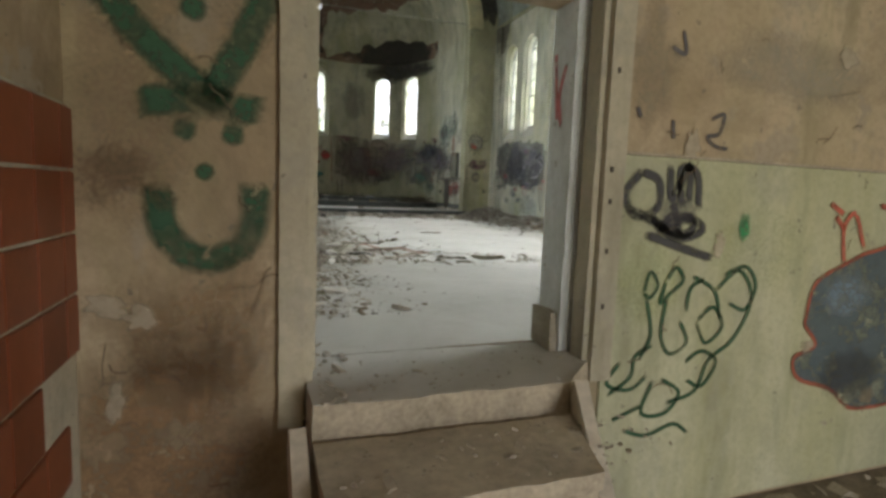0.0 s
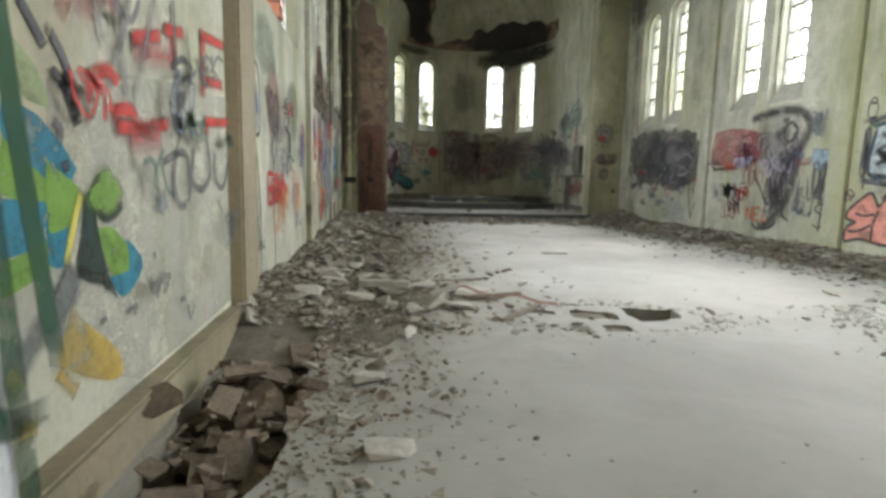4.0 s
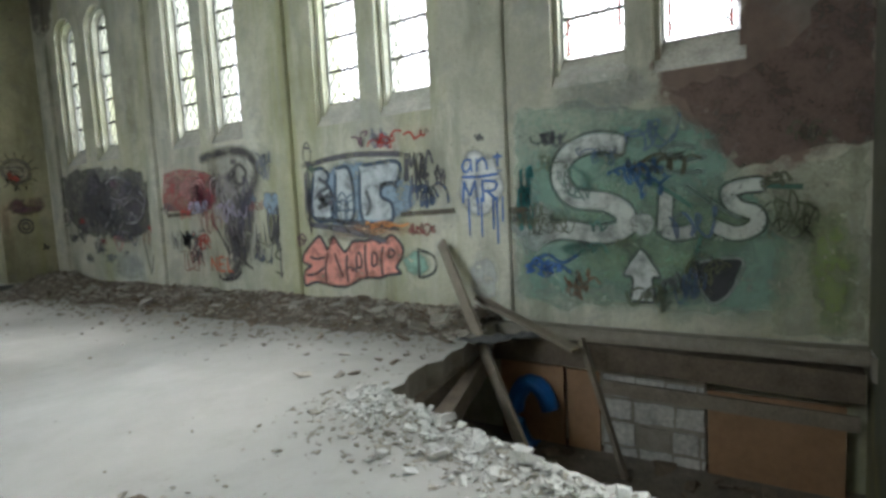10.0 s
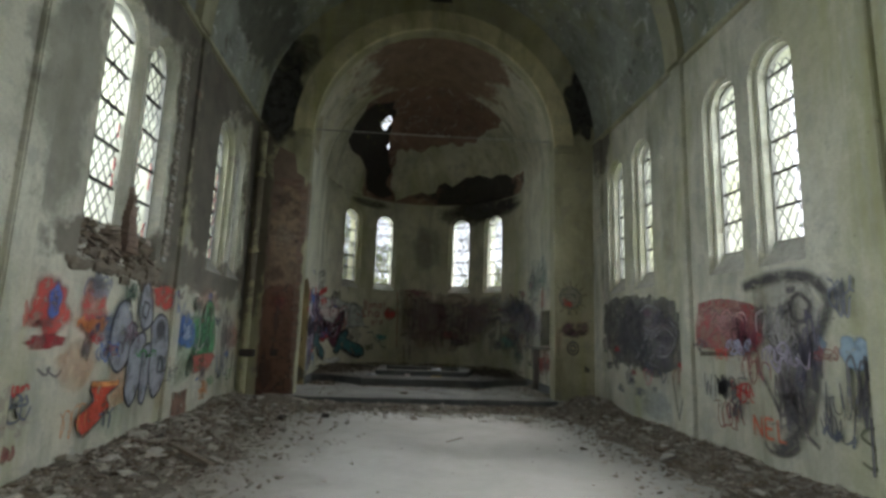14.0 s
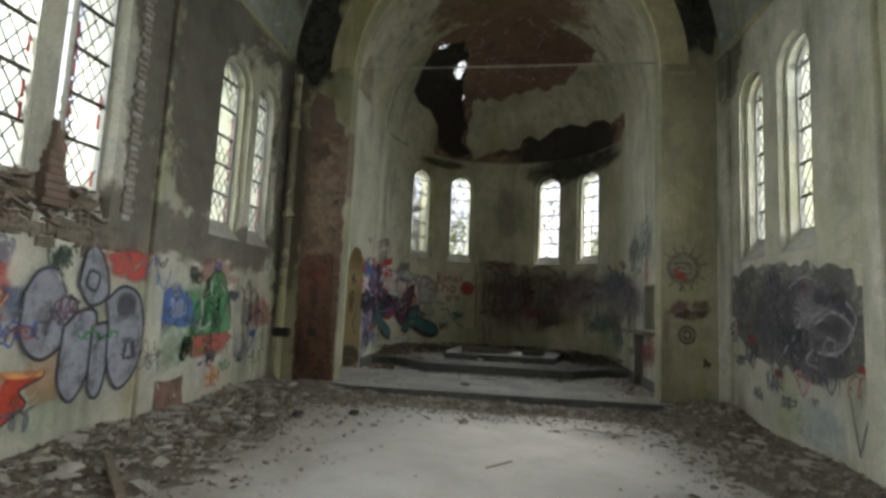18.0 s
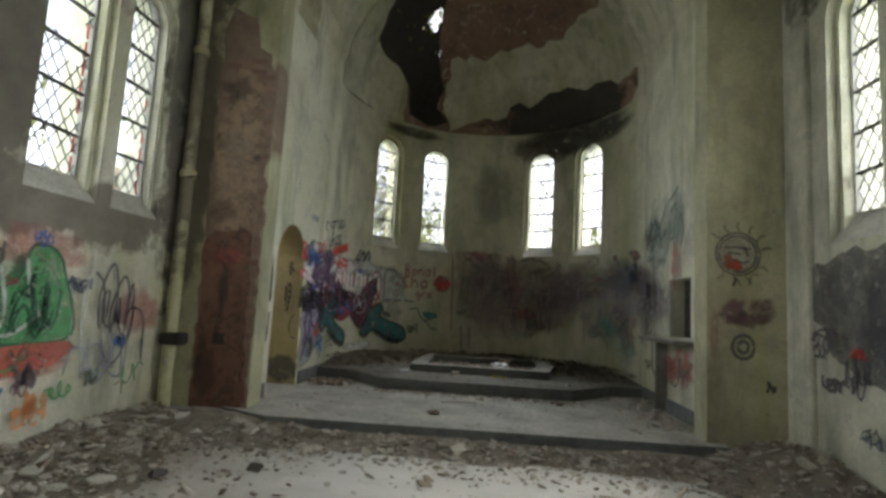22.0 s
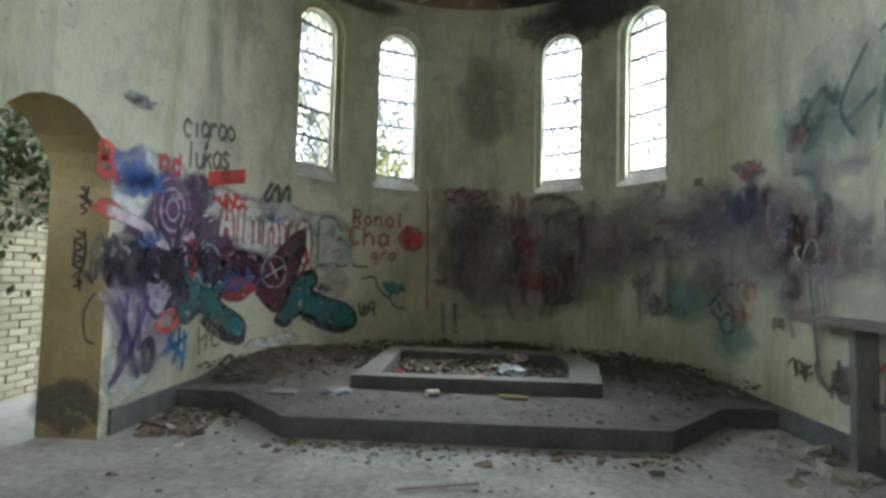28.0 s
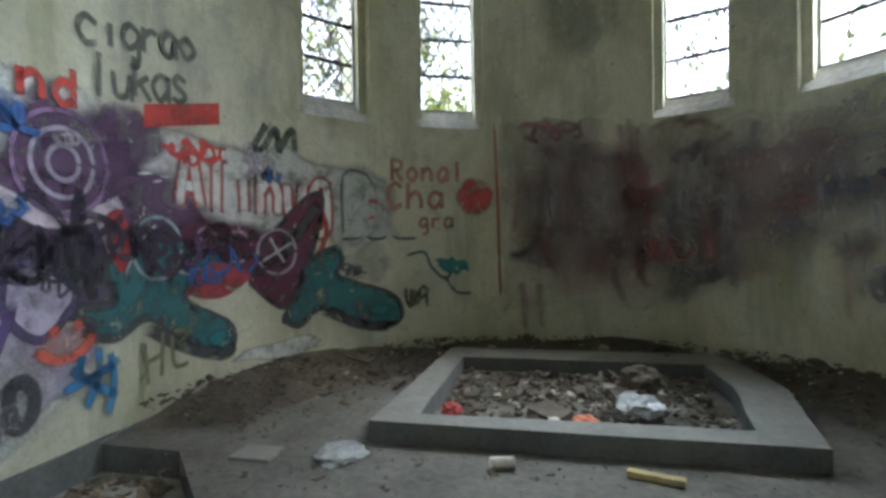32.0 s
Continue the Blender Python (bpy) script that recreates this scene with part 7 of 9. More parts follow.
porch.strokes([[(1.85, 0.36), (1.9, 0.42), (1.95, 0.36), (1.88, 0.3), (1.82, 0.25), (1.85, 0.36)], [(2.0, 0.38), (2.15, 0.3), (2.2, 0.15)], [(2.15, 0.3), (2.3, 0.4), (2.4, 0.25), (2.3, 0.05), (2.15, -0.05), (2.08, -0.2), (1.9, -0.25)],
               [(1.86, 0.28), (1.84, 0.1), (1.9, 0.0), (2.0, 0.05), (1.95, 0.16)], [(2.05, 0.15), (2.15, 0.22), (2.22, 0.12), (2.12, 0.04), (2.05, 0.15)], [(1.8, 0.05), (1.7, 0.0), (1.68, -0.1), (1.55, -0.18)], [(1.82, -0.12), (1.76, -0.28), (1.9, -0.3), (1.98, -0.2), (1.86, -0.12)], [(1.6, -0.3), (1.75, -0.25)], [(1.72, 0.3), (1.75, 0.4), (1.8, 0.34), (1.76, 0.28), (1.72, 0.3)], [(1.74, 0.28), (1.78, 0.1), (1.72, -0.02)], [(1.98, 0.2), (2.0, 0.32), (2.08, 0.36)], [(2.2, 0.38), (2.34, 0.42), (2.42, 0.32), (2.36, 0.2), (2.24, 0.24)], [(1.62, -0.02), (1.55, -0.12), (1.68, -0.16), (1.78, -0.1)], [(2.0, -0.05), (2.1, 0.0), (2.2, -0.06), (2.12, -0.18), (2.02, -0.14)], [(1.66, -0.36), (1.8, -0.4), (1.96, -0.36), (2.06, -0.42)]], 0.02, DGREEN, 0.4, 0.9, 0.4)
porch.shape([(2.8, 0.1), (2.85, 0.32), (3.05, 0.42), (3.3, 0.5), (3.7, 0.5), (3.8, -0.3), (3.3, -0.42), (3.05, -0.28), (2.8, -0.2), (2.75, -0.08), (2.9, -0.02)], (0.09, 0.125, 0.145), (0.35, 0.1, 0.06), 0.022, 5, 0.8, 0.85)
porch.cloud(3.1, 0.25, 0.25, 0.15, (0.25, 0.33, 0.4), 0.7, 405)
porch.cloud(3.2, -0.2, 0.35, 0.2, BLACK, 0.6, 406)
porch.strokes([[(3.05, 0.42), (3.02, 0.62), (3.1, 0.7), (3.2, 0.5)], [(2.9, 0.75), (3.0, 0.7)], [(2.95, 0.68), (3.02, 0.62)], [(3.3, 0.75), (3.5, 0.72)]], 0.03, (0.5, 0.12, 0.08))
porch.cloud(2.3, 0.62, 0.05, 0.09, (0.04, 0.3, 0.12), 0.9, 407)

# cracks, scratches and knocked spots of the porch wall
rnd = random.Random(5)
for tone, count, long, width in (((0.16, 0.11, 0.07), 26, 0.07, 0.006), ((0.20, 0.15, 0.10), 8, 0.22, 0.005)):
    lines = []
    for _ in range(count):
        u, v = rnd.uniform(-0.5, 0.02) if rnd.random() < 0.45 else rnd.uniform(1.6, 3.6), rnd.uniform(-0.5, 1.6)
        a = rnd.uniform(0, 3.14)
        p = [(u, v)]
        for _ in range(4):
            a += rnd.uniform(-0.6, 0.6)
            p.append((p[-1][0] + long * rnd.uniform(0.1, 0.4) * math.cos(a), p[-1][1] + long * rnd.uniform(0.1, 0.4) * math.sin(a)))
        lines.append(p)
    porch.strokes(lines, width, tone, 0.3, 0.85, 0.3)
for _ in range(14):
    u, v = (rnd.uniform(-0.5, 0.0), rnd.uniform(-0.6, 0.35)) if rnd.random() < 0.4 else (rnd.uniform(1.6, 3.6), rnd.uniform(-0.5, 1.6))
    porch.cloud(u, v, rnd.uniform(0.02, 0.09), rnd.uniform(0.02, 0.08), rnd.choice([(0.30, 0.22, 0.14), (0.50, 0.44, 0.34), (0.34, 0.27, 0.18)]), 0.6, 470 + _, 0.8, 0.25, 0.3)

# damp and soot stains, bared render
east.cloud(4.3, 2.3, 0.6, 0.3, (0.30, 0.32, 0.30), 0.6, 506)
east.cloud(12.2, 3.4, 0.35, 1.8, (0.36, 0.34, 0.20), 0.5, 507, 0.4, 0.7)
front.cloud(6.72, 6.8, 0.42, 0.8, (0.05, 0.045, 0.04), 1.0, 508, 0.6, 0.12, 0.3)
front.cloud(0.0, 6.5, 0.5, 0.9, (0.06, 0.055, 0.05), 0.95, 509, 0.6, 0.15, 0.3)
front.cloud(0.3, 7.6, 0.5, 0.6, (0.10, 0.10, 0.085), 0.7, 510, 0.6, 0.3)
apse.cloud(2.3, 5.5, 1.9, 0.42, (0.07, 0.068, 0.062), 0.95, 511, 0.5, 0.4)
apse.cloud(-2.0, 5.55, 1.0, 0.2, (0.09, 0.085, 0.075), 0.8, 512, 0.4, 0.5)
apse.cloud(0.2, 4.2, 0.7, 1.0, (0.30, 0.29, 0.25), 0.5, 513)

# ---- windows: iron frames, saddle bars, leaded lattice ----
M_FRAME = plain("weathered_window_frame", (0.26, 0.25, 0.22), 0.8)
M_LEAD = plain("lead_came", (0.06, 0.06, 0.06), 0.6, 0.5)
M_REDGLASS = plain("red_border_glass", (0.40, 0.05, 0.04), 0.3)
m_pane, nt, b = nodes_of("dirty_glass")
b.inputs["Base Color"].default_value = (0.75, 0.8, 0.75, 1)
b.inputs["Roughness"].default_value = 0.15
nt.links.new(ramp(nt, tex(nt, 6, 6, 0.7).outputs[0], [(0.35, 0.02), (0.75, 0.30)]), b.inputs["Alpha"])
win_no = 0


def add_strip(bm, p, q, f, w, d0, d1):
    """A flat bar from p to q in the window's plane."""
    p, q = Vector(p), Vector(q)
    s = Vector((-(q - p).y, (q - p).x)).normalized() * w / 2
    vs = [bm.verts.new(f(c.x, c.y, d)) for d in (d0, d1) for c in (p - s, p + s, q + s, q - s)]
    for face in ((0, 1, 2, 3), (7, 6, 5, 4), (0, 4, 5, 1), (1, 5, 6, 2), (2, 6, 7, 3), (3, 7, 4, 0)):
        bm.faces.new([vs[i] for i in face])


def window(f, u, half, sill, top, depth, keep, bars, seed, border=False, glass=0.5, pitch=0.15, clear=0.0):
    global win_no
    win_no += 1
    rnd = random.Random(seed)
    bm = bmesh.new()
    loop, inner = arch_loop(u, half, sill, top, 10), arch_loop(u, half - 0.016, sill + 0.016, top - 0.016, 10)
    rings = [[bm.verts.new(f(x, y, d)) for x, y in lp] for d in (depth - 0.03, depth + 0.03) for lp in (loop, inner)]
    for a, c in ((0, 1), (1, 3), (3, 2), (2, 0)):
        bridge(bm, rings[a], rings[c])
    bmesh.ops.recalc_face_normals(bm, faces=bm.faces[:])
    win = tagged(part("window_%d" % win_no, bm, M_FRAME), "tall arched window with broken leaded lights and iron bars", "window", kind="structure")
    span = top - sill
    for i in range(1, bars + 1):
        z = sill + span * i / (bars + 0.6)
        if z < top - half * 0.5:
            bm = bmesh.new()
            add_strip(bm, (u - half + 0.02, z + rnd.uniform(-0.01, 0.01)), (u + half - 0.02, z + rnd.uniform(-0.01, 0.01)), f, 0.03, depth - 0.02, depth + 0.012)
            part("saddle_bar", bm, M_IRON, win)
    bm = bmesh.new()
    rise = pitch * 1.5
    n = int(span / rise) + 4
    for i in range(-6, n):
        for sgn in (1, -1):
            for k in range(int(2 * half / pitch) + 1):
                x0 = u - sgn * half + sgn * k * pitch
                z0 = sill + i * rise + k * rise
                p, q = (x0, z0), (x0 + sgn * pitch, z0 + rise)
                mid = ((p[0] + q[0]) / 2, (p[1] + q[1]) / 2)
                gone = noise.noise(Vector((mid[0] * 1.3 + seed, mid[1] * 1.1, seed))) * 0.5 + 0.5
                if inside(mid, inner) and gone < keep and mid[1] > sill + clear and rnd.random() < 0.93:
                    bend = rnd.uniform(-0.012, 0.012)
                    add_strip(bm, p, (q[0] + bend, q[1]), f, 0.011, depth - 0.006, depth + 0.004)
    if bm.verts:
        part("lead_lattice", bm, M_LEAD, win, "thin bent lead lattice")
    else:
        bm.free()
    if border:
        for sgn in (-1, 1):
            for k in range(int(span * 0.7 / 0.2)):
                if rnd.random() < 0.6:
                    bm = bmesh.new()
                    x = u + sgn * (half - 0.06)
                    add_strip(bm, (x, sill + 0.05 + k * 0.2), (x, sill + 0.21 + k * 0.2), f, 0.03, depth - 0.004, depth + 0.004)
                    part("border_pane", bm, M_REDGLASS, win, "small red border glass")
    k = int(span / 0.42)
    for j in range(k):
        if rnd.random() < glass:
            z0, z1 = sill + 0.04 + j * span * 0.86 / k, sill + 0.01 + (j + 1) * span * 0.86 / k
            bm = bmesh.new()
            add_strip(bm, (u - half + 0.04, (z0 + z1) / 2), (u + half - 0.04, (z0 + z1) / 2), f, z1 - z0, depth + 0.006, depth + 0.010)
            part("pane", bm, m_pane, win, "dirty old glass").visible_shadow = False
    return win


f_e, f_w = (lambda u, v, d: (RX + d, u, v)), (lambda u, v, d: (LX - d, u, v))
for i, y in enumerate(R_WINS):
    window(f_e, y, 0.315, 2.70, 5.08, 0.24, 0.62 if i % 2 else 0.7, 5, 10 + i, False, 0.3)
for i, y in enumerate(R_NEAR):
    window(f_e, y, 0.315, 2.70, 5.08, 0.24, 0.8, 5, 30 + i, True, 0.3)
for i, (y, half) in enumerate(L_WINS):
    window(f_w, y, half, 2.62 if i > 3 else 2.53, 5.03, 0.22 if i > 3 else 0.14, 0.7, 5, 50 + i, True, 0.35)
for i, u in enumerate(A_WINS):
    window(apse_point, u, 0.285, 3.02, 5.25, 0.20, (0.95, 0.68, 0.7, 0.66)[i], 5, 70 + i, False, 0.2, 0.115, (0.0, 0.42, 0.42, 0.5)[i])

# ---- outside: trees, ivy, yard ----
M_BARK = plain("tree_bark", (0.09, 0.07, 0.05), 0.9, vary=0.4, scale=6, relief=0.8)
M_LEAF = plain("green_leaves", (0.12, 0.14, 0.028), 0.6, vary=0.4, scale=3, relief=0)
M_IVY = plain("ivy_leaves", (0.06, 0.085, 0.025), 0.6, vary=0.4, scale=9, relief=0)


def add_leaf(bm, p, s, rnd):
    q = Euler((rnd.uniform(0, 6.28), rnd.uniform(0, 6.28), rnd.uniform(0, 6.28))).to_matrix()
    vs = [bm.verts.new(Vector(p) + q @ Vector(c) * s) for c in ((-0.5, 0, 0), (0, -0.32, 0.06), (0.55, 0, 0), (0, 0.32, 0.06))]
    bm.faces.new(vs)


def tree(x, y, height, spread, leaves, seed):
    rnd = random.Random(seed)
    root = thing("tree", "leafy broadleaf tree close to the chapel", "tree", (x, y, -1.3), "trees round the chapel")
    bm = bmesh.new()
    add_tube(bm, [(0, 0, 0), (0.1, 0.05, height * 0.3), (0.0, 0.15, height * 0.6), (0.1, 0.1, height * 0.95)], [0.2, 0.16, 0.1, 0.03], 8)
    part("trunk", bm, M_BARK, root)
    tips = []
    bm = bmesh.new()
    for k in range(14):
        a, z = rnd.uniform(0, 6.28), height * rnd.uniform(0.25, 0.85)
        r = spread * rnd.uniform(0.5, 1.0) * (1.1 - z / height * 0.6)
        tip = Vector((r * math.cos(a), r * math.sin(a), z + r * rnd.uniform(0.1, 0.6)))
        base = Vector((0, 0.1, z))
        mid = base.lerp(tip, 0.5) + Vector((0, 0, -0.15 * r))
        add_tube(bm, [base, mid, tip], [0.06, 0.035, 0.01], 5)
        tips += [(tip, 1.0), (mid.lerp(tip, 0.5), 0.8), (mid, 0.6)]
        for _ in range(3):
            q = tip + Vector((rnd.gauss(0, 0.5), rnd.gauss(0, 0.5), rnd.gauss(0, 0.4)))
            add_tube(bm, [mid.lerp(tip, 0.6), q], [0.02, 0.006], 4)
            tips.append((q, 0.7))
    part("branch_work", bm, M_BARK, root)["kind"] = "stuff"
    bm = bmesh.new()
    for _ in range(leaves):
        c, s = rnd.choice(tips)
        add_leaf(bm, c + Vector((rnd.gauss(0, 0.45 * s), rnd.gauss(0, 0.45 * s), rnd.gauss(0, 0.35 * s))), rnd.uniform(0.1, 0.2), rnd)
    part("crown", bm, M_LEAF, root)["kind"] = "stuff"


for k, (x, y, h, s, n) in enumerate(((0.2, 25.6, 8, 2.6, 3400), (3.6, 28.5, 8, 2.8, 2600), (6.6, 26.2, 7.5, 2.4, 2400), (-2.6, 23.0, 8, 2.4, 3800), (-7.6, 12.2, 8, 2.8, 1800), (-7.8, 7.6, 7.5, 2.6, 1500), (-6.2, 16.6, 8, 2.6, 2000), (13.5, 14.5, 7, 2.4, 1500), (14.0, 8.6, 6.5, 2.4, 1500), (12.6, 18.5, 7, 2.4, 1800))):
    tree(x, y, h, s, n, 900 + k)


def ivy(f, u, low, high, half, count, seed):
    """Bare stems and leaves hanging in front of a window, outside."""
    rnd = random.Random(seed)
    root = thing("ivy", "ivy stems grown across the outside of a window", "ivy", f(u, low, 0.62), "ivy at the windows")
    base = Vector(f(u, low, 0.62))
    stems, leafs = bmesh.new(), bmesh.new()
    for _ in range(count):
        x, z = u + rnd.uniform(-half, half), rnd.choice((low - 0.3, high + 0.4))
        pts = []
        up = 1 if z < low else -1
        for _ in range(rnd.randint(5, 12)):
            pts.append(Vector(f(x, z, 0.62 + rnd.uniform(-0.08, 0.08))) - base)
            x += rnd.uniform(-0.12, 0.12)
            z += up * rnd.uniform(0.06, 0.22)
            if rnd.random() < 0.7:
                add_leaf(leafs, pts[-1] + Vector((rnd.uniform(-0.06, 0.06), 0, rnd.uniform(-0.06, 0.06))), rnd.uniform(0.05, 0.11), rnd)
        add_tube(stems, pts, rnd.uniform(0.004, 0.011), 4)
    part("stem_tangle", stems, M_BARK, root)["kind"] = "stuff"
    part("foliage", leafs, M_IVY, root)["kind"] = "stuff"


for i, u in enumerate(A_WINS):
    ivy(apse_point, u, 3.55, 5.25, 0.38, (40, 26, 30, 22)[i], 300 + i)
for i, (y, half) in enumerate(L_WINS):
    ivy(f_w, y, 2.64, 5.1, half, 10, 320 + i)
for i, y in enumerate(R_WINS[:4]):
    ivy(f_e, y, 2.68, 5.1, 0.35, (14, 12, 9, 9)[i], 340 + i)

# yard beyond the chancel door, closed by a pale brick wall
structure("pavement_yard", box((-1.2, 15.2, -0.2), (0.14, 20.5, CZ - 0.03)), M_KERB, "bright dusty yard floor behind the side door", "pavement")
yard_wall = structure("wall_yard", box((-1.4, 15.3, -0.3), (-1.15, 20.5, 3.1)), M_MORTAR, "pale yellow brick yard wall", "wall")

# leaves seen through the gaps in the roof, and ivy over the yard wall
for name, centre, spread, count, m, lab in (("roof_leaves", Vector(dome(-57, 57.5, 0.95)) + Vector((0, 0.3, 0.25)), (0.55, 0.5, 0.4), 900, M_LEAF, "sunlit leaves hanging over the broken roof"), ("roof_leaves", Vector(dome(-41, 44, 0.9)) + Vector((0, 0.3, 0.2)), (0.4, 0.4, 0.45), 700, M_LEAF, "sunlit leaves hanging over the broken roof"), ("wall_ivy", (-1.05, 17.6, 2.6), (0.06, 1.4, 0.42), 2600, M_IVY, "dark ivy hanging over the yard wall")):
    rnd = random.Random(len(lab) + count)
    bm = bmesh.new()
    for _ in range(count):
        p = Vector([rnd.gauss(0, s) for s in spread])
        add_leaf(bm, p, rnd.uniform(0.06, 0.13), rnd)
    ob = tagged(part(name, bm, m), lab, "leaves", kind="stuff")
    ob.location = centre

# ---- rubble banks along the walls ----
def bank_left(x, y):
    n = noise.noise(Vector((x * 1.6, y * 0.9, 5)))
    fade = min(1, max(0, (y - 4.6) / 0.5))
    return fade * (0.17 + 0.06 * n) * math.exp(-((x - LX) / (0.85 + 0.35 * noise.noise(Vector((0, y * 0.6, 2))))) ** 2) + 0.03 * fade * max(0, n)


def bank_right(x, y):
    n = noise.noise(Vector((x * 1.5, y * 0.8, 9)))
    fade = min(1, max(0, (y - 5.3) / 0.4))
    pile = 0.22 * math.exp(-((x - 6.6) / 0.6) ** 2 - ((y - 14.9) / 0.7) ** 2)
    return fade * (0.15 + 0.07 * n) * math.exp(-((RX - x) / (0.75 + 0.3 * noise.noise(Vector((4, y * 0.6, 2))))) ** 2) + pile


def bank_end(x, y):
    n = noise.noise(Vector((x * 2.0, y * 2.0, 12)))
    return (0.125 + 0.04 * n) * math.exp(-((15.2 - y) / 0.55) ** 2) * (0.75 + 0.25 * min(1, abs(x - 3.6) / 2.4)) + 0.12 * math.exp(-((x - 0.4) / 0.6) ** 2 - ((y - 15.1) / 0.5) ** 2)


def bank(name, x0, x1, y0, y1, h, step, label):
    bm = bmesh.new()
    nx, ny = int((x1 - x0) / step), int((y1 - y0) / step)
    grid = [[None] * (ny + 1) for _ in range(nx + 1)]
    for i in range(nx + 1):
        for j in range(ny + 1):
            x, y = x0 + (x1 - x0) * i / nx, y0 + (y1 - y0) * j / ny
            z = h(x, y) - 0.022 + 0.03 * noise.noise(Vector((x * 9, y * 9, 2))) * min(1, h(x, y) * 14)
            grid[i][j] = bm.verts.new((x, y, z))
    for i in range(nx):
        for j in range(ny):
            bm.faces.new((grid[i][j], grid[i + 1][j], grid[i + 1][j + 1], grid[i][j + 1]))
    return tagged(part(name, bm, M_SOIL), label, "debris", kind="stuff")


bank("debris_bank", LX - 0.02, 2.2, 4.6, 15.2, bank_left, 0.07, "bank of dark dirt and fallen plaster along the wall")
bank("debris_bank", 4.9, RX + 0.02, 5.4, 15.3, bank_right, 0.07, "bank of dark dirt and fallen plaster along the wall")
bank("debris_bank", 0.2, 6.3, 14.0, 15.12, bank_end, 0.07, "loose dirt heaped against the chancel step")


def strip_left(r):
    x = LX + 0.06 + abs(r.gauss(0, 0.8))
    y = r.uniform(5.0, 15.1)
    return (min(x, 2.3), y, bank_left(min(x, 2.3), y))


def strip_right(r):
    x = RX - 0.08 - abs(r.gauss(0, 0.75))
    y = r.uniform(5.45, 15.2)
    return (max(x, 4.7), y, bank_right(max(x, 4.7), y))


def strip_end(r):
    x, y = r.uniform(0.7, 6.2), 15.0 - abs(r.gauss(0, 0.55))
    return (x, y, bank_end(x, y))


def near_gap(r):
    x, y = 0.14 + abs(r.gauss(0, 0.36)), r.uniform(2.9, 6.6)
    return (x, y, max(0, bank_left(x, y)))


def pit_rim(r):
    y = r.uniform(2.5, 5.7)
    edge = 4.1 + max(0, y - 3.6) * 0.37 if y < 5.3 else 4.7
    x = edge - 0.04 - abs(r.gauss(0, 0.33)) if r.random() < 0.7 or y < 5.35 else r.uniform(4.7, 6.9)
    return (x, y, 0.0)


def pit_edge(r):
    y = r.uniform(2.6, 5.5)
    edge = 4.1 + max(0, y - 3.6) * 0.37
    return (edge - 0.03 - abs(r.gauss(0, 0.22)), y, 0.01)


def mid_gap(r):
    a = r.uniform(0, 6.28)
    d = 1 + abs(r.gauss(0, 0.35))
    return (2.25 + 0.65 * d * math.cos(a), 5.42 + 0.36 * d * math.sin(a), 0.0)


def anywhere(r):
    x, y = r.uniform(0.4, 6.4), r.uniform(2.5, 15.0)
    while (x > 4.0 and y < 5.5) or (1.5 < x < 2.9 and 4.9 < y < 6.1):
        x, y = r.uniform(0.4, 6.4), r.uniform(2.5, 15.0)
    return (x, y, 0.0)


rubble("plaster_rubble", 4300, strip_left, 0.034, M_CHIP, "broken plaster and mortar pieces", 1, 0.28)
rubble("brown_rubble", 4600, strip_left, 0.024, M_CHIPDARK, "brown broken lath and mortar", 2, 0.3)
rubble("plaster_rubble", 3200, strip_right, 0.028, M_CHIP, "broken plaster and mortar pieces", 3, 0.28)
rubble("brown_rubble", 2890, strip_right, 0.027, M_CHIPDARK, "brown leaf litter and mortar", 4, 0.3)
rubble("plaster_rubble", 1300, strip_end, 0.03, M_CHIP, "broken plaster and mortar pieces", 5, 0.28)
rubble("brown_rubble", 714, strip_end, 0.024, M_CHIPDARK, "brown leaf litter and mortar", 6, 0.3)
rubble("plaster_rubble", 1900, near_gap, 0.016, M_CHIP, "pale broken concrete by the floor break", 7, 0.35)
rubble("brown_rubble", 800, near_gap, 0.016, M_CHIPDARK, "brown mortar crumbs", 8)
rubble("plaster_rubble", 2700, pit_rim, 0.017, M_CHIP, "pale broken concrete round the pit", 9, 0.35)
rubble("plaster_rubble", 1500, pit_edge, 0.024, M_CRUMB, "white plaster crumbs heaped along the pit edge", 13, 0.4)
rubble("plaster_rubble", 700, mid_gap, 0.013, M_CHIP, "pale broken concrete round the holes", 10)
rubble("floor_chips", 280, anywhere, 0.007, M_CHIP, "small chips scattered over the floor", 11)
rubble("twigs", 70, anywhere, 0.02, M_CHIPDARK, "small splinters and leaves on the floor", 12, 0.15)

M_STONEPALE = plain("pale_broken_stone", (0.50, 0.47, 0.42), 0.95, vary=0.3, scale=5)
for i, (x, y, s, fl) in enumerate(((0.1, 6.2, 0.30, 0.35), (0.55, 6.05, 0.26, 0.5), (0.35, 5.7, 0.3, 0.3), (0.9, 6.5, 0.3, 0.25), (1.15, 5.7, 0.32, 0.2), (0.75, 5.55, 0.22, 0.4), (0.0, 5.6, 0.26, 0.45), (0.45, 4.3, 0.2, 0.35), (0.55, 3.6, 0.22, 0.3), (0.35, 3.1, 0.2, 0.4), (0.7, 5.0, 0.18, 0.3), (1.3, 6.2, 0.34, 0.16), (0.25, 7.2, 0.2, 0.4), (0.0, 8.6, 0.22, 0.4), (0.35, 9.6, 0.2, 0.4), (0.2, 10.5, 0.24, 0.35), (0.0, 9.9, 0.28, 0.3), (0.45, 11.3, 0.18, 0.4), (0.55, 14.6, 0.2, 0.5), (0.2, 14.9, 0.26, 0.6))):
    lump("stone", (x, y, max(0, bank_left(x, y))), s, M_STONEPALE, "pale lump of broken masonry in the rubble", "stone", fl, i, "lumps of fallen masonry")
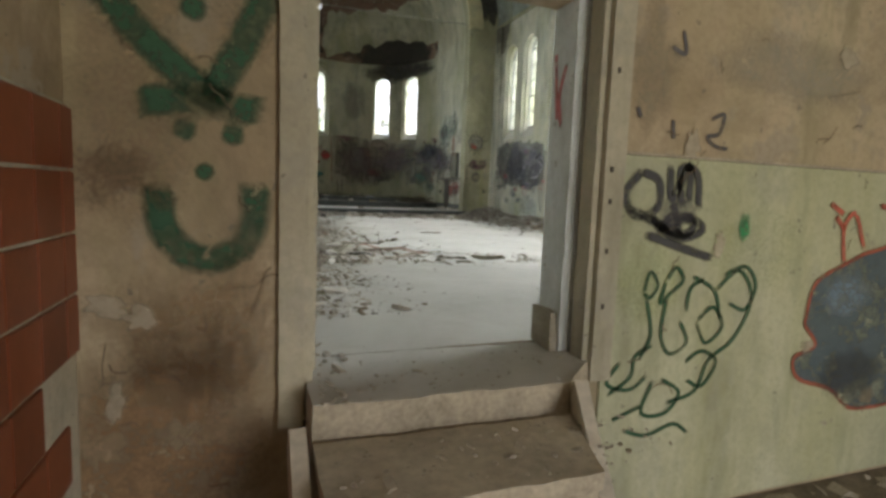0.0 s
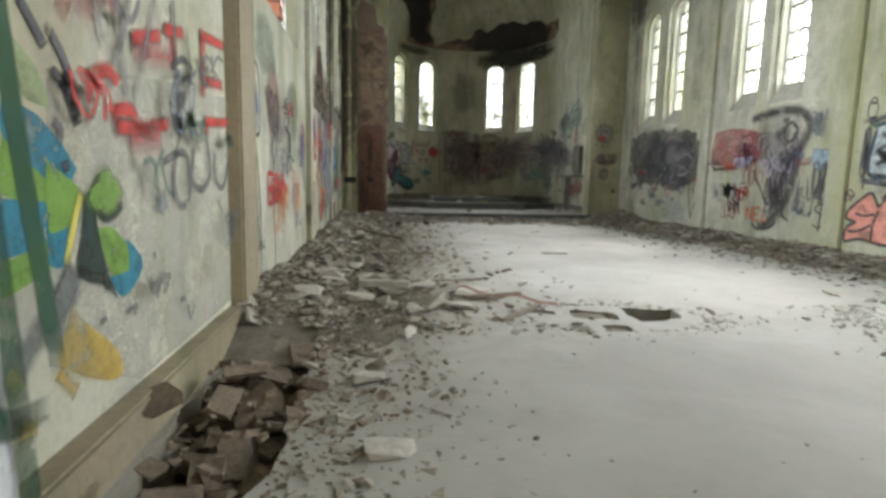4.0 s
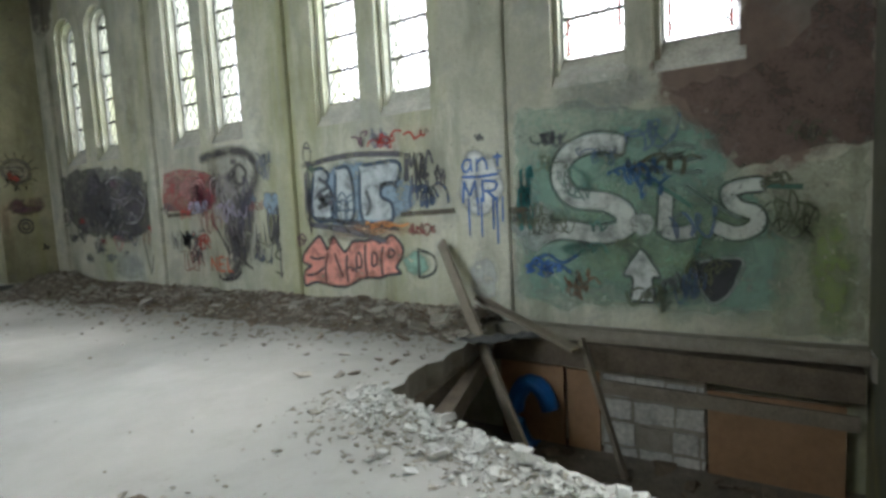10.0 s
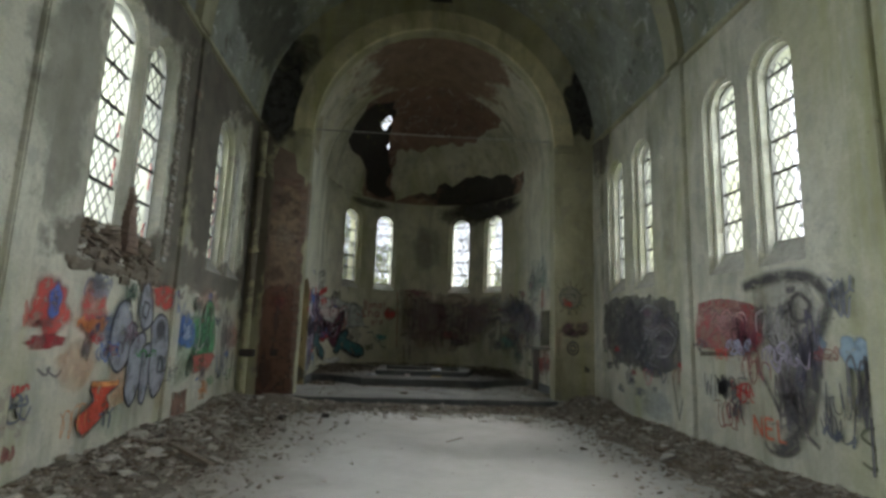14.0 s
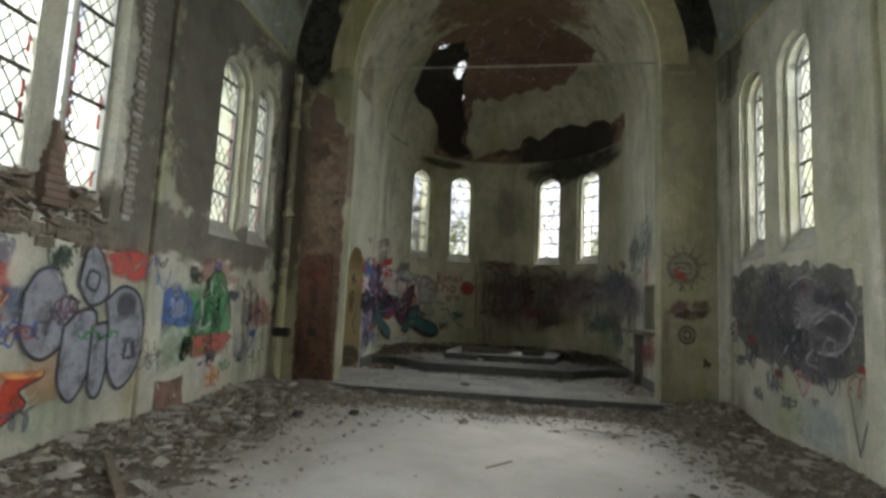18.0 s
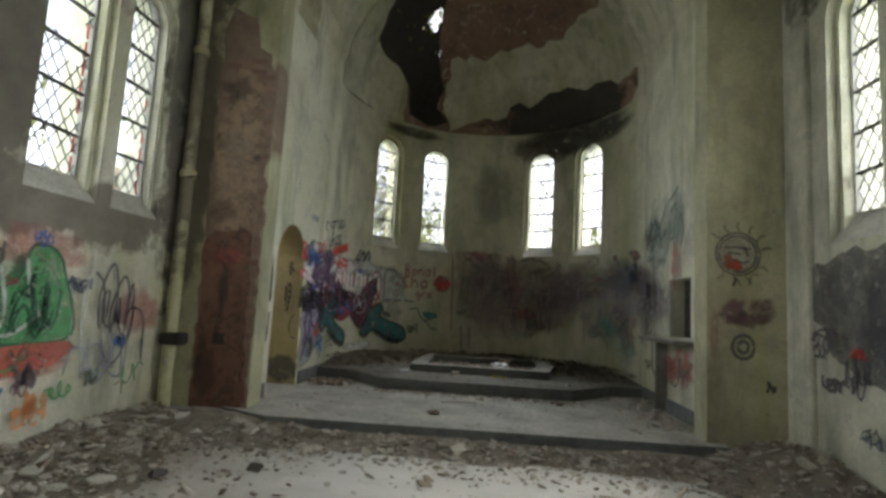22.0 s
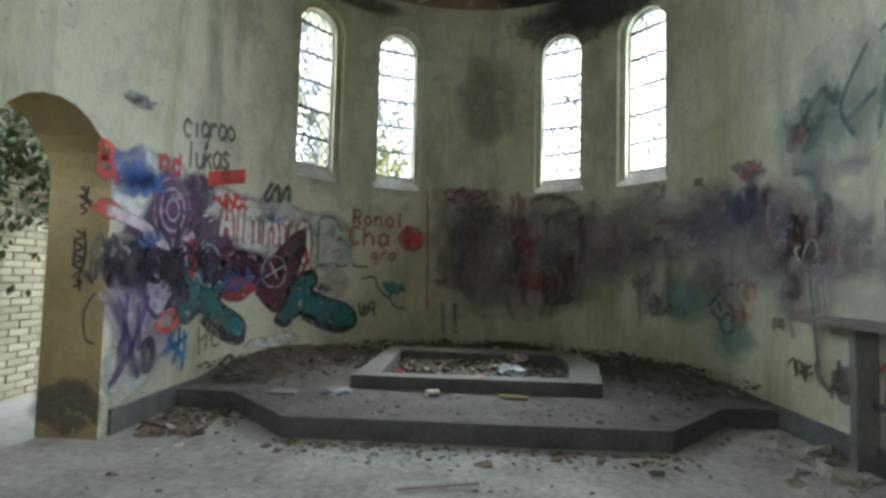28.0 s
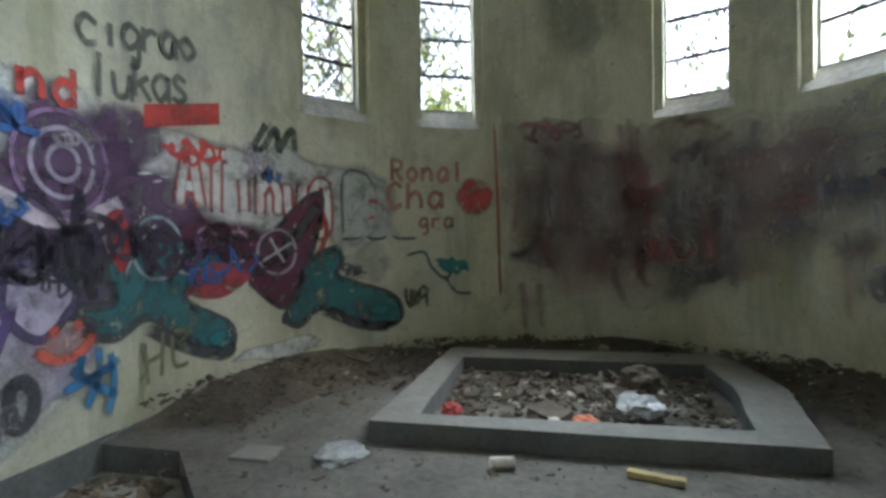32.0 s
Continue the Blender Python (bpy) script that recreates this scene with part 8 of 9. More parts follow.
for i, (x, y, s, fl) in enumerate(((6.17, 10.87, 0.28, 0.45), (6.42, 11.38, 0.2, 0.4), (6.3, 9.4, 0.16, 0.4), (5.9, 11.6, 0.14, 0.4), (6.5, 8.1, 0.2, 0.35), (6.3, 6.9, 0.18, 0.35), (6.1, 12.6, 0.12, 0.4), (5.3, 6.2, 0.14, 0.3))):
    lump("stone", (x, y, max(0, bank_right(x, y))), s, M_STONEPALE, "pale lump of broken masonry in the rubble", "stone", fl, 40 + i, "lumps of fallen masonry")
rnd = random.Random(41)
M_SLAB = plain("fallen_plaster", (0.45, 0.42, 0.36), 0.95, vary=0.3, scale=4)
for i in range(64):
    if i % 3:
        x, y = LX + 0.15 + abs(rnd.gauss(0, 0.55)), rnd.uniform(5.2, 15.0)
        z = bank_left(x, y)
    else:
        x, y = RX - 0.15 - abs(rnd.gauss(0, 0.5)), rnd.uniform(6.0, 14.9)
        z = bank_right(x, y)
    lump("masonry_piece", (x, y, max(0, z)), rnd.uniform(0.12, 0.3), M_SLAB, "flat broken piece lying on the debris bank", "stone", rnd.uniform(0.14, 0.22), 200 + i, "broken pieces on the debris")
lump("stone", (0.96, 13.3, 0.02), 0.2, M_DARK, "blackened lump of masonry on the floor", "stone", 0.6, 60)
lump("stone", (1.6, 13.74, 0.0), 0.17, M_DARK, "blackened lump of masonry on the floor", "stone", 0.6, 61)
lump("stone", (2.95, 15.85, CZ), 0.22, M_CHIPDARK, "brown lump of masonry on the chancel floor", "stone", 0.35, 62)
for i, (x, y, s) in enumerate(((5.4, 15.7, 0.16), (5.75, 16.0, 0.2), (5.9, 16.6, 0.15), (5.6, 16.9, 0.1), (1.3, 17.2, 0.12), (1.0, 17.6, 0.16), (3.3, 17.0, 0.07), (4.6, 16.9, 0.06))):
    lump("stone", (x, y, CZ), s, M_STONEPALE, "small broken stone on the chancel floor", "stone", 0.5, 70 + i, "stones on the chancel floor")


def timber(name, a, b, w, h, material, label, category="plank", group="", twist=0.0):
    return tagged(part(name, beam(a, b, w, h, twist), material), label, category, group)


for a, b, w in (((1.35, 5.3, 0.02), (1.75, 5.72, 0.03), 0.035), ((0.75, 6.5, 0.06), (1.5, 6.8, 0.03), 0.03), ((1.2, 6.0, 0.03), (1.7, 6.1, 0.04), 0.04), ((2.75, 8.8, 0.02), (3.1, 8.75, 0.02), 0.02), ((0.5, 8.2, 0.09), (1.2, 8.5, 0.05), 0.05), ((0.2, 10.9, 0.12), (0.9, 10.2, 0.06), 0.06), ((3.5, 11.8, 0.015), (3.75, 12.1, 0.015), 0.018), ((5.0, 13.4, 0.03), (5.35, 13.9, 0.12), 0.03), ((4.6, 13.8, 0.02), (5.3, 13.6, 0.03), 0.02), ((3.0, 16.6, CZ + 0.02), (3.5, 16.75, CZ + 0.02), 0.018)):
    timber("stick", a, b, w, w * 0.6, M_PLANK, "splintered grey stick lying on the floor", "stick", "splinters")
timber("batten", (0.35, 6.05, 0.14), (0.75, 6.0, 0.14), 0.09, 0.05, M_STONEPALE, "short pale batten in the rubble", "batten")
# glint of a glass shard, made as a small bright metallic strip
bm = bmesh.new()
add_box(bm, (-0.09, -0.012, -0.004), (0.09, 0.012, 0.004), pose(1.96, 5.62, 0.05, 25, 10, 115))
tagged(part("glass_glint", bm, plain("bright_metal", (0.8, 0.8, 0.8), 0.25, 0.9)), "bright strip standing in for a glass shard's glint at the floor break", "metal strip")

# ---- the pit in the corner ----
timber("wall_beam", (6.9, 5.45, -0.25), (6.9, 2.3, -0.28), 0.2, 0.24, M_TIMBER, "charred timber wall plate along the pit", "beam")
structure("floor_ledge", box((6.84, 2.24, -0.12), (RX - 0.002, 5.5, -0.0), 0.02), M_RAW, "broken floor edge left against the wall", "floor")
timber("leaning_plank", (6.93, 6.12, 0.86), (5.43, 4.34, -1.2), 0.12, 0.035, M_PLANK, "long grey plank leaning out of the pit", "plank", "", 70)
timber("leaning_plank", (6.98, 5.7, 0.24), (6.3, 4.4, -0.05), 0.12, 0.03, M_PLANK, "pale plank lying across the pit edge", "plank")
timber("hanging_batten", (6.45, 4.4, 0.02), (6.4, 4.02, -1.2), 0.07, 0.04, M_PLANK, "split batten hanging into the pit", "batten")
for i, (a, b) in enumerate((((4.78, 5.25, -0.28), (6.0, 5.4, -0.26)), ((4.66, 5.1, -0.4), (6.3, 5.5, -0.42)), ((4.5, 4.9, -0.3), (6.6, 5.42, -0.3)))):
    timber("joist", a, b, 0.12, 0.16, M_TIMBER, "blackened floor joist under the broken slab", "joist", "joists in the pit")
for y0, y1, z0, z1, m, lab in ((5.42, 4.72, -1.75, -0.42, M_HARD, "brown hardboard panel in the pit"), (4.69, 4.36, -1.75, -0.43, M_HARD, "brown hardboard panel in the pit"), (3.4, 2.4, -2.0, -0.48, M_HARD, "wide brown hardboard panel in the pit")):
    tagged(part("panel", box((6.9, y1, z0), (6.93, y0, z1), 0.004), m), lab, "panel", "panels in the pit")
M_WHITEWASH = plain("whitewashed_masonry", (0.50, 0.48, 0.44), 0.95, vary=0.45, scale=3, relief=0.8)
pit_wall = structure("wall_pit_masonry", box((6.93, 3.42, -2.0), (7.04, 4.34, -0.42)), M_RAW, "rough whitewashed masonry below the floor", "wall")
rnd = random.Random(83)
for row in range(6):
    z, y = -0.56 - 0.235 * row, 4.34
    while y > 3.44:
        w = min(rnd.uniform(0.22, 0.42), y - 3.42)
        face = 6.915 + rnd.uniform(-0.012, 0.012)
        m = M_WHITEWASH if rnd.random() < 0.85 else M_RAW
        part("stone", chipped((face, y - w + 0.005, z - 0.112 + rnd.uniform(0, 0.02)), (6.96, y - 0.005, z + 0.112 - rnd.uniform(0, 0.02)), rnd.randrange(99), 0.012), m, pit_wall)
        y -= w
timber("wall_plank", (6.88, 4.32, -0.56), (6.88, 2.32, -0.60), 0.04, 0.13, M_PLANK, "whitewashed flaking board under the wall plate", "board")
bm = bmesh.new()
pts = [(6.78, 5.02 + 0.2 * math.cos(a), -0.95 + 0.36 * math.sin(a)) for a in [math.pi * (i / 14 * 1.5 - 0.6) for i in range(15)]]
add_tube(bm, pts, 0.095, 12)
tagged(part("blue_hose", bm, plain("blue_plastic", (0.02, 0.14, 0.42), 0.4, vary=0.15)), "thick bent blue plastic hose in the pit", "hose")
bm = bmesh.new()
grid = [[bm.verts.new((6.0 + i * 0.09, 5.15 + 0.06 * j - i * 0.03, 0.03 + 0.05 * noise.noise(Vector((i * 0.6, j * 0.8, 7))) - 0.012 * i)) for j in range(6)] for i in range(10)]
for i in range(9):
    for j in range(5):
        bm.faces.new((grid[i][j], grid[i + 1][j], grid[i + 1][j + 1], grid[i][j + 1]))
sheet_ob = tagged(part("roofing_felt", bm, plain("grey_felt", (0.15, 0.15, 0.15), 0.8, vary=0.35)), "crumpled grey roofing felt at the pit edge", "felt")
sol = sheet_ob.modifiers.new("thick", "SOLIDIFY")
sol.thickness = 0.01
rubble("cellar_rubble", 260, lambda r: (r.uniform(3.5, 6.8), r.uniform(2.3, 6.2), -1.25), 0.1, M_CHIPDARK, "rubble on the cellar floor", 15)
rubble("gap_rubble", 900, lambda r: (r.uniform(-0.33, 0.22), r.uniform(3.2, 4.9), -0.30 + 0.24 * abs(r.gauss(0, 0.6))), 0.06, M_CHIPDARK, "rubble in the floor break by the wall", 16)
timber("lath", (-0.25, 3.5, -0.2), (0.2, 3.9, -0.12), 0.05, 0.03, M_TIMBER, "broken lath in the floor break", "lath")
timber("lath", (-0.35, 4.1, -0.1), (0.25, 4.0, -0.05), 0.06, 0.04, M_TIMBER, "broken lath in the floor break", "lath")
for x, y, s in ((-0.02, 3.38, 0.1), (0.06, 4.2, 0.07)):
    bm = bmesh.new()
    add_box(bm, (-s, -s * 0.7, -0.004), (s, s * 0.7, 0.004), pose(x, y, -0.15, 30, 10, 40))
    tagged(part("tile_shard", bm, plain("pale_tile", (0.65, 0.60, 0.45), 0.3)), "pale glazed tile shard in the floor break", "tile")

# ---- apse: dirt, litter in the altar kerb ----
bm = bmesh.new()
grid = []
for i in range(61):
    a = math.radians(-96 + 192 * i / 60)
    row = []
    for j in range(13):
        r = AR - 1.15 + (1.16 * j / 12)
        h = 0.20 * (j / 12) ** 2.2 * (0.7 + 0.6 * noise.noise(Vector((a * 2.5, 1, 0)))) * (1.25 if a < -0.6 else 0.75 if a > 0.9 else 1) * min(1, max(0, (1.62 - abs(a)) / 0.3))
        x, y = AX + r * math.sin(a), AY + r * math.cos(a)
        row.append(bm.verts.new((x, y, PZ - 0.018 + h + 0.03 * noise.noise(Vector((x * 8, y * 8, 3))) * (j / 12))))
    grid.append(row)
for i in range(60):
    for j in range(12):
        bm.faces.new((grid[i][j], grid[i][j + 1], grid[i + 1][j + 1], grid[i + 1][j]))
tagged(part("apse_dirt", bm, M_LITTER), "dark dirt banked round the apse wall", "debris", kind="stuff")


def apse_rim(r):
    a, d = r.uniform(-1.6, 1.6), abs(r.gauss(0, 0.4))
    rr = AR - 0.06 - min(d, 1.1)
    return (AX + rr * math.sin(a), AY + rr * math.cos(a), PZ + 0.18 * max(0, 1 - d / 1.1) ** 2.2)


rubble("brown_rubble", 2600, apse_rim, 0.026, M_LITTER, "brown leaf litter and mortar", 21, 0.3)
rubble("plaster_rubble", 200, apse_rim, 0.021, M_CHIP, "pale plaster crumbs", 22)
rubble("kerb_rubble", 1200, lambda r: (r.uniform(2.56, 4.5), r.uniform(18.92, 20.4), PZ + 0.02), 0.034, M_LITTER, "dark litter and rubble inside the altar kerb", 23, 0.4)
rubble("kerb_rubble", 150, lambda r: (r.uniform(2.56, 4.5), r.uniform(18.95, 20.4), PZ + 0.05), 0.026, M_CHIP, "pale rubble inside the altar kerb", 24, 0.4)
rubble("chancel_chips", 520, lambda r: (r.uniform(0.9, 6.1), r.uniform(15.3, 18.4), CZ), 0.013, M_CHIPDARK, "crumbs on the chancel floor", 25)
rubble("chancel_chips", 320, lambda r: (AX + 2.75 - abs(r.gauss(0, 0.25)), r.uniform(15.9, 18.3), CZ), 0.04, M_CHIP, "rubble below the niche", 26)
rubble("chancel_chips", 200, lambda r: (AX - 2.75 + abs(r.gauss(0, 0.3)), r.uniform(17.4, 18.25), CZ), 0.045, M_CHIPDARK, "rubble at the foot of the wall", 27)


def crumple(name, place, size, material, label, category, seed, flat=0.5):
    bm = bmesh.new()
    bmesh.ops.create_icosphere(bm, subdivisions=3, radius=0.5)
    for v in bm.verts:
        n = noise.noise(v.co * 4 + Vector((seed, 0, 0))) + 0.5 * noise.noise(v.co * 9 + Vector((0, seed, 0)))
        v.co *= 1 + 0.4 * n
        v.co.z = max(v.co.z * flat, -0.2 * flat)
    bmesh.ops.transform(bm, matrix=Matrix.Scale(size, 4), verts=bm.verts[:])
    ob = tagged(part(name, bm, material), label, category)
    ob.location = (place[0], place[1], place[2] + size * 0.16 * flat)
    return ob


M_BAG = plain("clear_plastic", (0.36, 0.37, 0.37), 0.15, vary=0.25, scale=20)
crumple("plastic_bag", (2.15, 18.42, PZ), 0.3, M_BAG, "crumpled clear plastic bag by the kerb", "bag", 3, 0.28)
crumple("plastic_wrap", (3.9, 19.3, PZ + 0.08), 0.3, M_BAG, "crumpled grey wrapper among the litter", "wrapper", 5)
crumple("paper", (3.98, 19.15, PZ + 0.15), 0.12, plain("white_paper", (0.75, 0.76, 0.8), 0.7), "white scrap of paper in the litter", "paper", 6, 0.25)
crumple("cloth", (2.66, 19.15, PZ + 0.05), 0.13, plain("red_plastic", (0.5, 0.06, 0.05), 0.5), "faded red rag in the litter", "rag", 7, 0.7)
crumple("wrapper", (3.55, 19.05, PZ + 0.06), 0.16, plain("orange_wrap", (0.55, 0.16, 0.07), 0.5), "orange wrapper in the litter", "wrapper", 8, 0.4)
crumple("bush", (4.05, 20.1, PZ + 0.02), 0.34, M_LITTER, "dry brown plant clump inside the kerb", "plant", 9, 0.8)
bm = bmesh.new()
add_tube(bm, [(3.02, 18.4, PZ + 0.035), (3.14, 18.44, PZ + 0.035)], 0.034, 12)
tagged(part("drink_can", bm, plain("pale_can", (0.6, 0.55, 0.5), 0.4, 0.5)), "crushed pale drink can beside the kerb", "can")
timber("wood_piece", (3.72, 18.46, PZ + 0.02), (3.98, 18.38, PZ + 0.02), 0.05, 0.03, plain("yellow_wood", (0.45, 0.36, 0.16), 0.7), "short yellowish stick beside the kerb", "stick")
slab = tagged(part("slab", box((1.55, 18.25, PZ), (1.8, 18.45, PZ + 0.02), 0.004), M_KERB), "thin broken slab on the platform", "slab")
crumple("paper", (5.05, 13.6, 0.03), 0.22, M_STONEPALE, "crumpled paper by the chancel step", "paper", 11, 0.6)
lump("stone", (2.75, 18.9, AZ - 0.08), 0.1, M_STONEPALE, "small pale stone in the kerb", "stone", 0.5, 90)
lump("stone", (3.35, 18.98, AZ - 0.07), 0.14, M_STONEPALE, "small pale stone in the kerb", "stone", 0.4, 91)

rubble("chancel_chips", 420, lambda r: (r.uniform(1.9, 5.1), 17.5 - abs(r.gauss(0, 0.16)), CZ), 0.022, M_CHIPDARK, "crumbs along the foot of the platform", 28, 0.35)
rubble("platform_chips", 700, lambda r: (r.uniform(0.9, 6.0), 17.65 + abs(r.gauss(0, 0.7)), PZ), 0.014, M_LITTER, "dirt and crumbs on the platform", 29, 0.35)

# niche shelf with its side support
shelf = thing("niche_shelf", "worn stone shelf below the wall niche", "shelf", (6.2, 17.0, 1.2))
M_SHELF = plain("grimy_stone_shelf", (0.17, 0.16, 0.14), 0.85, vary=0.4, scale=5)
part("slab", chipped((-0.16, -0.75, 0), (0.11, 0.85, 0.055), 31, 0.008), M_SHELF, shelf)
part("support", chipped((-0.06, 0.25, -1.0), (0.11, 0.32, -0.003), 32, 0.006), M_SHELF, shelf)

# ---- left pier: pipe, holes ----
pipe = thing("drain_pipe", "painted vertical drain pipe beside the pier", "pipe", (-0.26, 15.24, 0))
bm = bmesh.new()
add_tube(bm, [(0, 0, 0.05), (0, 0, 2.0), (0, 0, 5.6)], 0.075, 14)
part("tube", bm, M_END, pipe)
for z in (2.98, 4.6, 0.95):
    bm = bmesh.new()
    add_tube(bm, [(0, 0, z), (0, 0, z + 0.09)], 0.10, 14)
    part("collar", bm, M_PIL, pipe)
bm = bmesh.new()
add_tube(bm, [(0, -0.06, 2.98), (0.2, -0.08, 2.98)], 0.012, 8)
part("bracket", bm, M_IRON, pipe)
tagged(part("iron_stub", box((-0.34, 15.12, 0.9), (-0.05, 15.3, 1.05), 0.02), M_IRON), "rusty iron fitting on the pier", "fitting")
tie = thing("tie_rod", "thin iron tie rod across the arch", "rod", (c_arch, 15.6, 5.88))
bm = bmesh.new()
add_tube(bm, [(-2.66, 0, 0), (0, 0, 0.02), (2.66, 0, 0.06)], 0.014, 6)
part("rod", bm, M_STONE, tie)
# solid box; the opening's darkness is in its colour
tagged(part("vent_grille", box((c_arch - 0.28, YE - 0.05, 9.1), (c_arch + 0.25, YE - 0.002, 9.3), 0.01), M_DARK), "near-black box painted as the vent opening above the arch", "vent")
M_ORANGE = plain("orange_brick", (0.34, 0.13, 0.075), 0.9, vary=0.3, scale=4)
stump = thing("brick_stump", "broken orange brick stump of a window mullion", "bricks", (-0.50, 7.10, 2.44))
for k in range(6):
    part("brick", box((-0.06 + 0.01 * (k % 3), -0.09 + 0.02 * (k % 2), 0.07 * k), (0.09 - 0.012 * k, 0.08 - 0.010 * k, 0.07 * k + 0.062), 0.006), M_ORANGE, stump)
# mullions set back between the twin lights
for y0, y1, z0, m in ((6.97, 7.28, 2.9, M_REVEAL), (10.40, 10.66, 2.56, M_LEFT)):
    bm = box((LX - 0.5, y0, z0), (LX - 0.07, y1, 5.1), 0.02)
    structure("window_mullion", bm, m, "white plastered mullion between two window lights", "mullion")
# ragged brickwork bared along the window recess
rnd = random.Random(31)
tooth = thing("brick_toothing", "ragged blackened brick edge beside the window", "bricks", (LX + 0.002, 11.55, 2.3))
for k in range(40):
    w = 0.16 if k % 2 else 0.11
    part("brick", box((-0.03, -w / 2 + rnd.uniform(-0.015, 0.015), 0.075 * k), (0.022 + rnd.uniform(0, 0.02), w / 2, 0.075 * k + 0.062), 0.008), M_RAW if k % 5 else M_STONE, tooth)
broken = thing("broken_mullion", "broken dark brick foot of the mullion", "bricks", (LX - 0.05, 10.65, 2.28))
for k in range(11):
    part("brick", box((-0.08, -0.14 + 0.012 * k + rnd.uniform(-0.02, 0.02), 0.072 * k), (0.1 - 0.006 * k, 0.14 - 0.01 * k + rnd.uniform(-0.03, 0.02), 0.072 * k + 0.064), 0.006), M_MORTAR, broken)
# collapsed sill: bared masonry, lath and crumbs on the slope below the lights
def on_sill(r):
    d = r.random()
    return (LX - 0.12 * d + 0.012, r.uniform(9.74, 11.3), 2.12 + 0.42 * d)


rubble("sill_rubble", 420, on_sill, 0.045, M_CHIPDARK, "brown mortar and brick crumbs on the broken sill", 34, 0.5)
rubble("sill_rubble", 90, on_sill, 0.04, M_CHIP, "pale plaster crumbs on the broken sill", 35, 0.5)
for a, b, w in (((LX - 0.10, 9.75, 2.52), (LX + 0.03, 10.45, 2.20), 0.05), ((LX - 0.05, 9.78, 2.36), (LX + 0.04, 10.3, 2.13), 0.04), ((LX - 0.08, 10.75, 2.46), (LX + 0.03, 11.25, 2.22), 0.035)):
    timber("lath", a, b, w, 0.025, M_TIMBER, "charred lath fallen on the broken sill", "lath", "laths on the sill")
rnd = random.Random(37)
bared = thing("bared_masonry", "ragged brown masonry bared below the window", "masonry", (LX + 0.002, 10.5, 2.0))
for k in range(46):
    y, z = rnd.uniform(-1.05, 1.35), abs(rnd.gauss(0, 0.10)) * -1 + 0.12 + rnd.uniform(0, 0.1)
    w, h = rnd.uniform(0.06, 0.15), rnd.uniform(0.03, 0.06)
    part("stone", chipped((-0.03, y - w, z - h), (rnd.uniform(0.008, 0.03), y + w, z + h), k, 0.02), M_BARED, bared)
# red and white barrier tape tangled by the floor holes
bm = bmesh.new()
line = smooth([(1.12, 6.12, 0.05), (1.22, 6.2, 0.08), (1.35, 6.08, 0.05), (1.5, 6.0, 0.03), (1.62, 5.93, 0.06), (1.78, 5.86, 0.02), (1.9, 5.72, 0.03)], 5)
for p, q in zip(line, line[1:]):
    side = Vector((0.006, 0.009, 0.008))
    vs = [bm.verts.new(c) for c in (p - side, p + side, q + side, q - side)]
    bm.faces.new(vs)
bmesh.ops.remove_doubles(bm, verts=bm.verts[:], dist=0.0005)
tape = tagged(part("barrier_tape", bm, plain("faded_red_tape", (0.30, 0.17, 0.135), 0.5, vary=0.4, scale=14)), "faded red plastic tape tangled on the rubble", "tape")
tape.modifiers.new("thick", "SOLIDIFY").thickness = 0.002

# ---- doorway: casing, threshold, steps ----
door = tagged(part("door_frame", chipped((DX0 - 0.09, YV - 0.035, -0.16), (DX0 + 0.0, YV + 0.002, DTOP + 0.1), 3, 0.004), M_CASING), "worn cream door casing with screw holes, door missing", "door frame")
part("casing", chipped((DX1 - 0.01, YV - 0.03, -0.10), (DX1 + 0.10, YV + 0.002, DTOP + 0.1), 7, 0.004), M_CASING, door)
part("casing_top", box((DX0 - 0.09, YV - 0.035, DTOP + 0.0), (DX1 + 0.1, YV + 0.002, DTOP + 0.1), 0.008), M_CASING, door)
part("jamb_lining", chipped((DX0 - 0.005, YV, -0.15), (DX0 + 0.035, YV + 0.14, DTOP), 7, 0.004), M_CASING, door)
part("jamb_stop", chipped((DX0 - 0.005, YV + 0.14, -0.15), (DX0 + 0.06, YV + 0.19, DTOP), 7, 0.004), M_CASING, door)
part("jamb_plaster", chipped((DX0 - 0.005, YV + 0.19, 0), (DX0 + 0.04, Y0 + 0.01, DTOP), 7, 0.004), M_REVEAL, door, "white painted jamb with green graffiti")
part("jamb_lining", chipped((DX1 - 0.04, YV, -0.1), (DX1 + 0.005, YV + 0.10, DTOP), 7, 0.004), M_CASING, door)
part("jamb_plaster", chipped((DX1 - 0.085, YV + 0.13, 0), (DX1 + 0.005, Y0 + 0.01, DTOP), 7, 0.004), M_REVEAL, door, "pale blue and white painted jamb")
part("jamb_base", chipped((DX1 - 0.12, YV + 0.15, -0.01), (DX1 + 0.0, Y0 + 0.03, 0.19), 5, 0.014), M_RAW, door, "brown cement base block")
# small near-black boxes paint the dark of screw and hinge holes
for x, z, s in ((DX0 + 0.036, 0.71, 0.018), (DX0 + 0.036, 0.98, 0.008), (DX0 + 0.036, 0.2, 0.012), (DX0 + 0.036, 1.25, 0.008)):
    part("screw_hole", box((x - 0.002, YV + 0.05, z - s), (x + 0.003, YV + 0.05 + s * 1.2, z + s)), M_DARK, door)
for z in (0.86, 0.72, 0.25, 1.28, 0.5):
    part("hinge_hole", box((DX1 + 0.02, YV - 0.034, z - 0.012), (DX1 + 0.035, YV - 0.028, z + 0.012)), M_DARK, door)
jl = Surface(lambda u, v, d: (DX0 + 0.04 - d, u, v), door, 1)
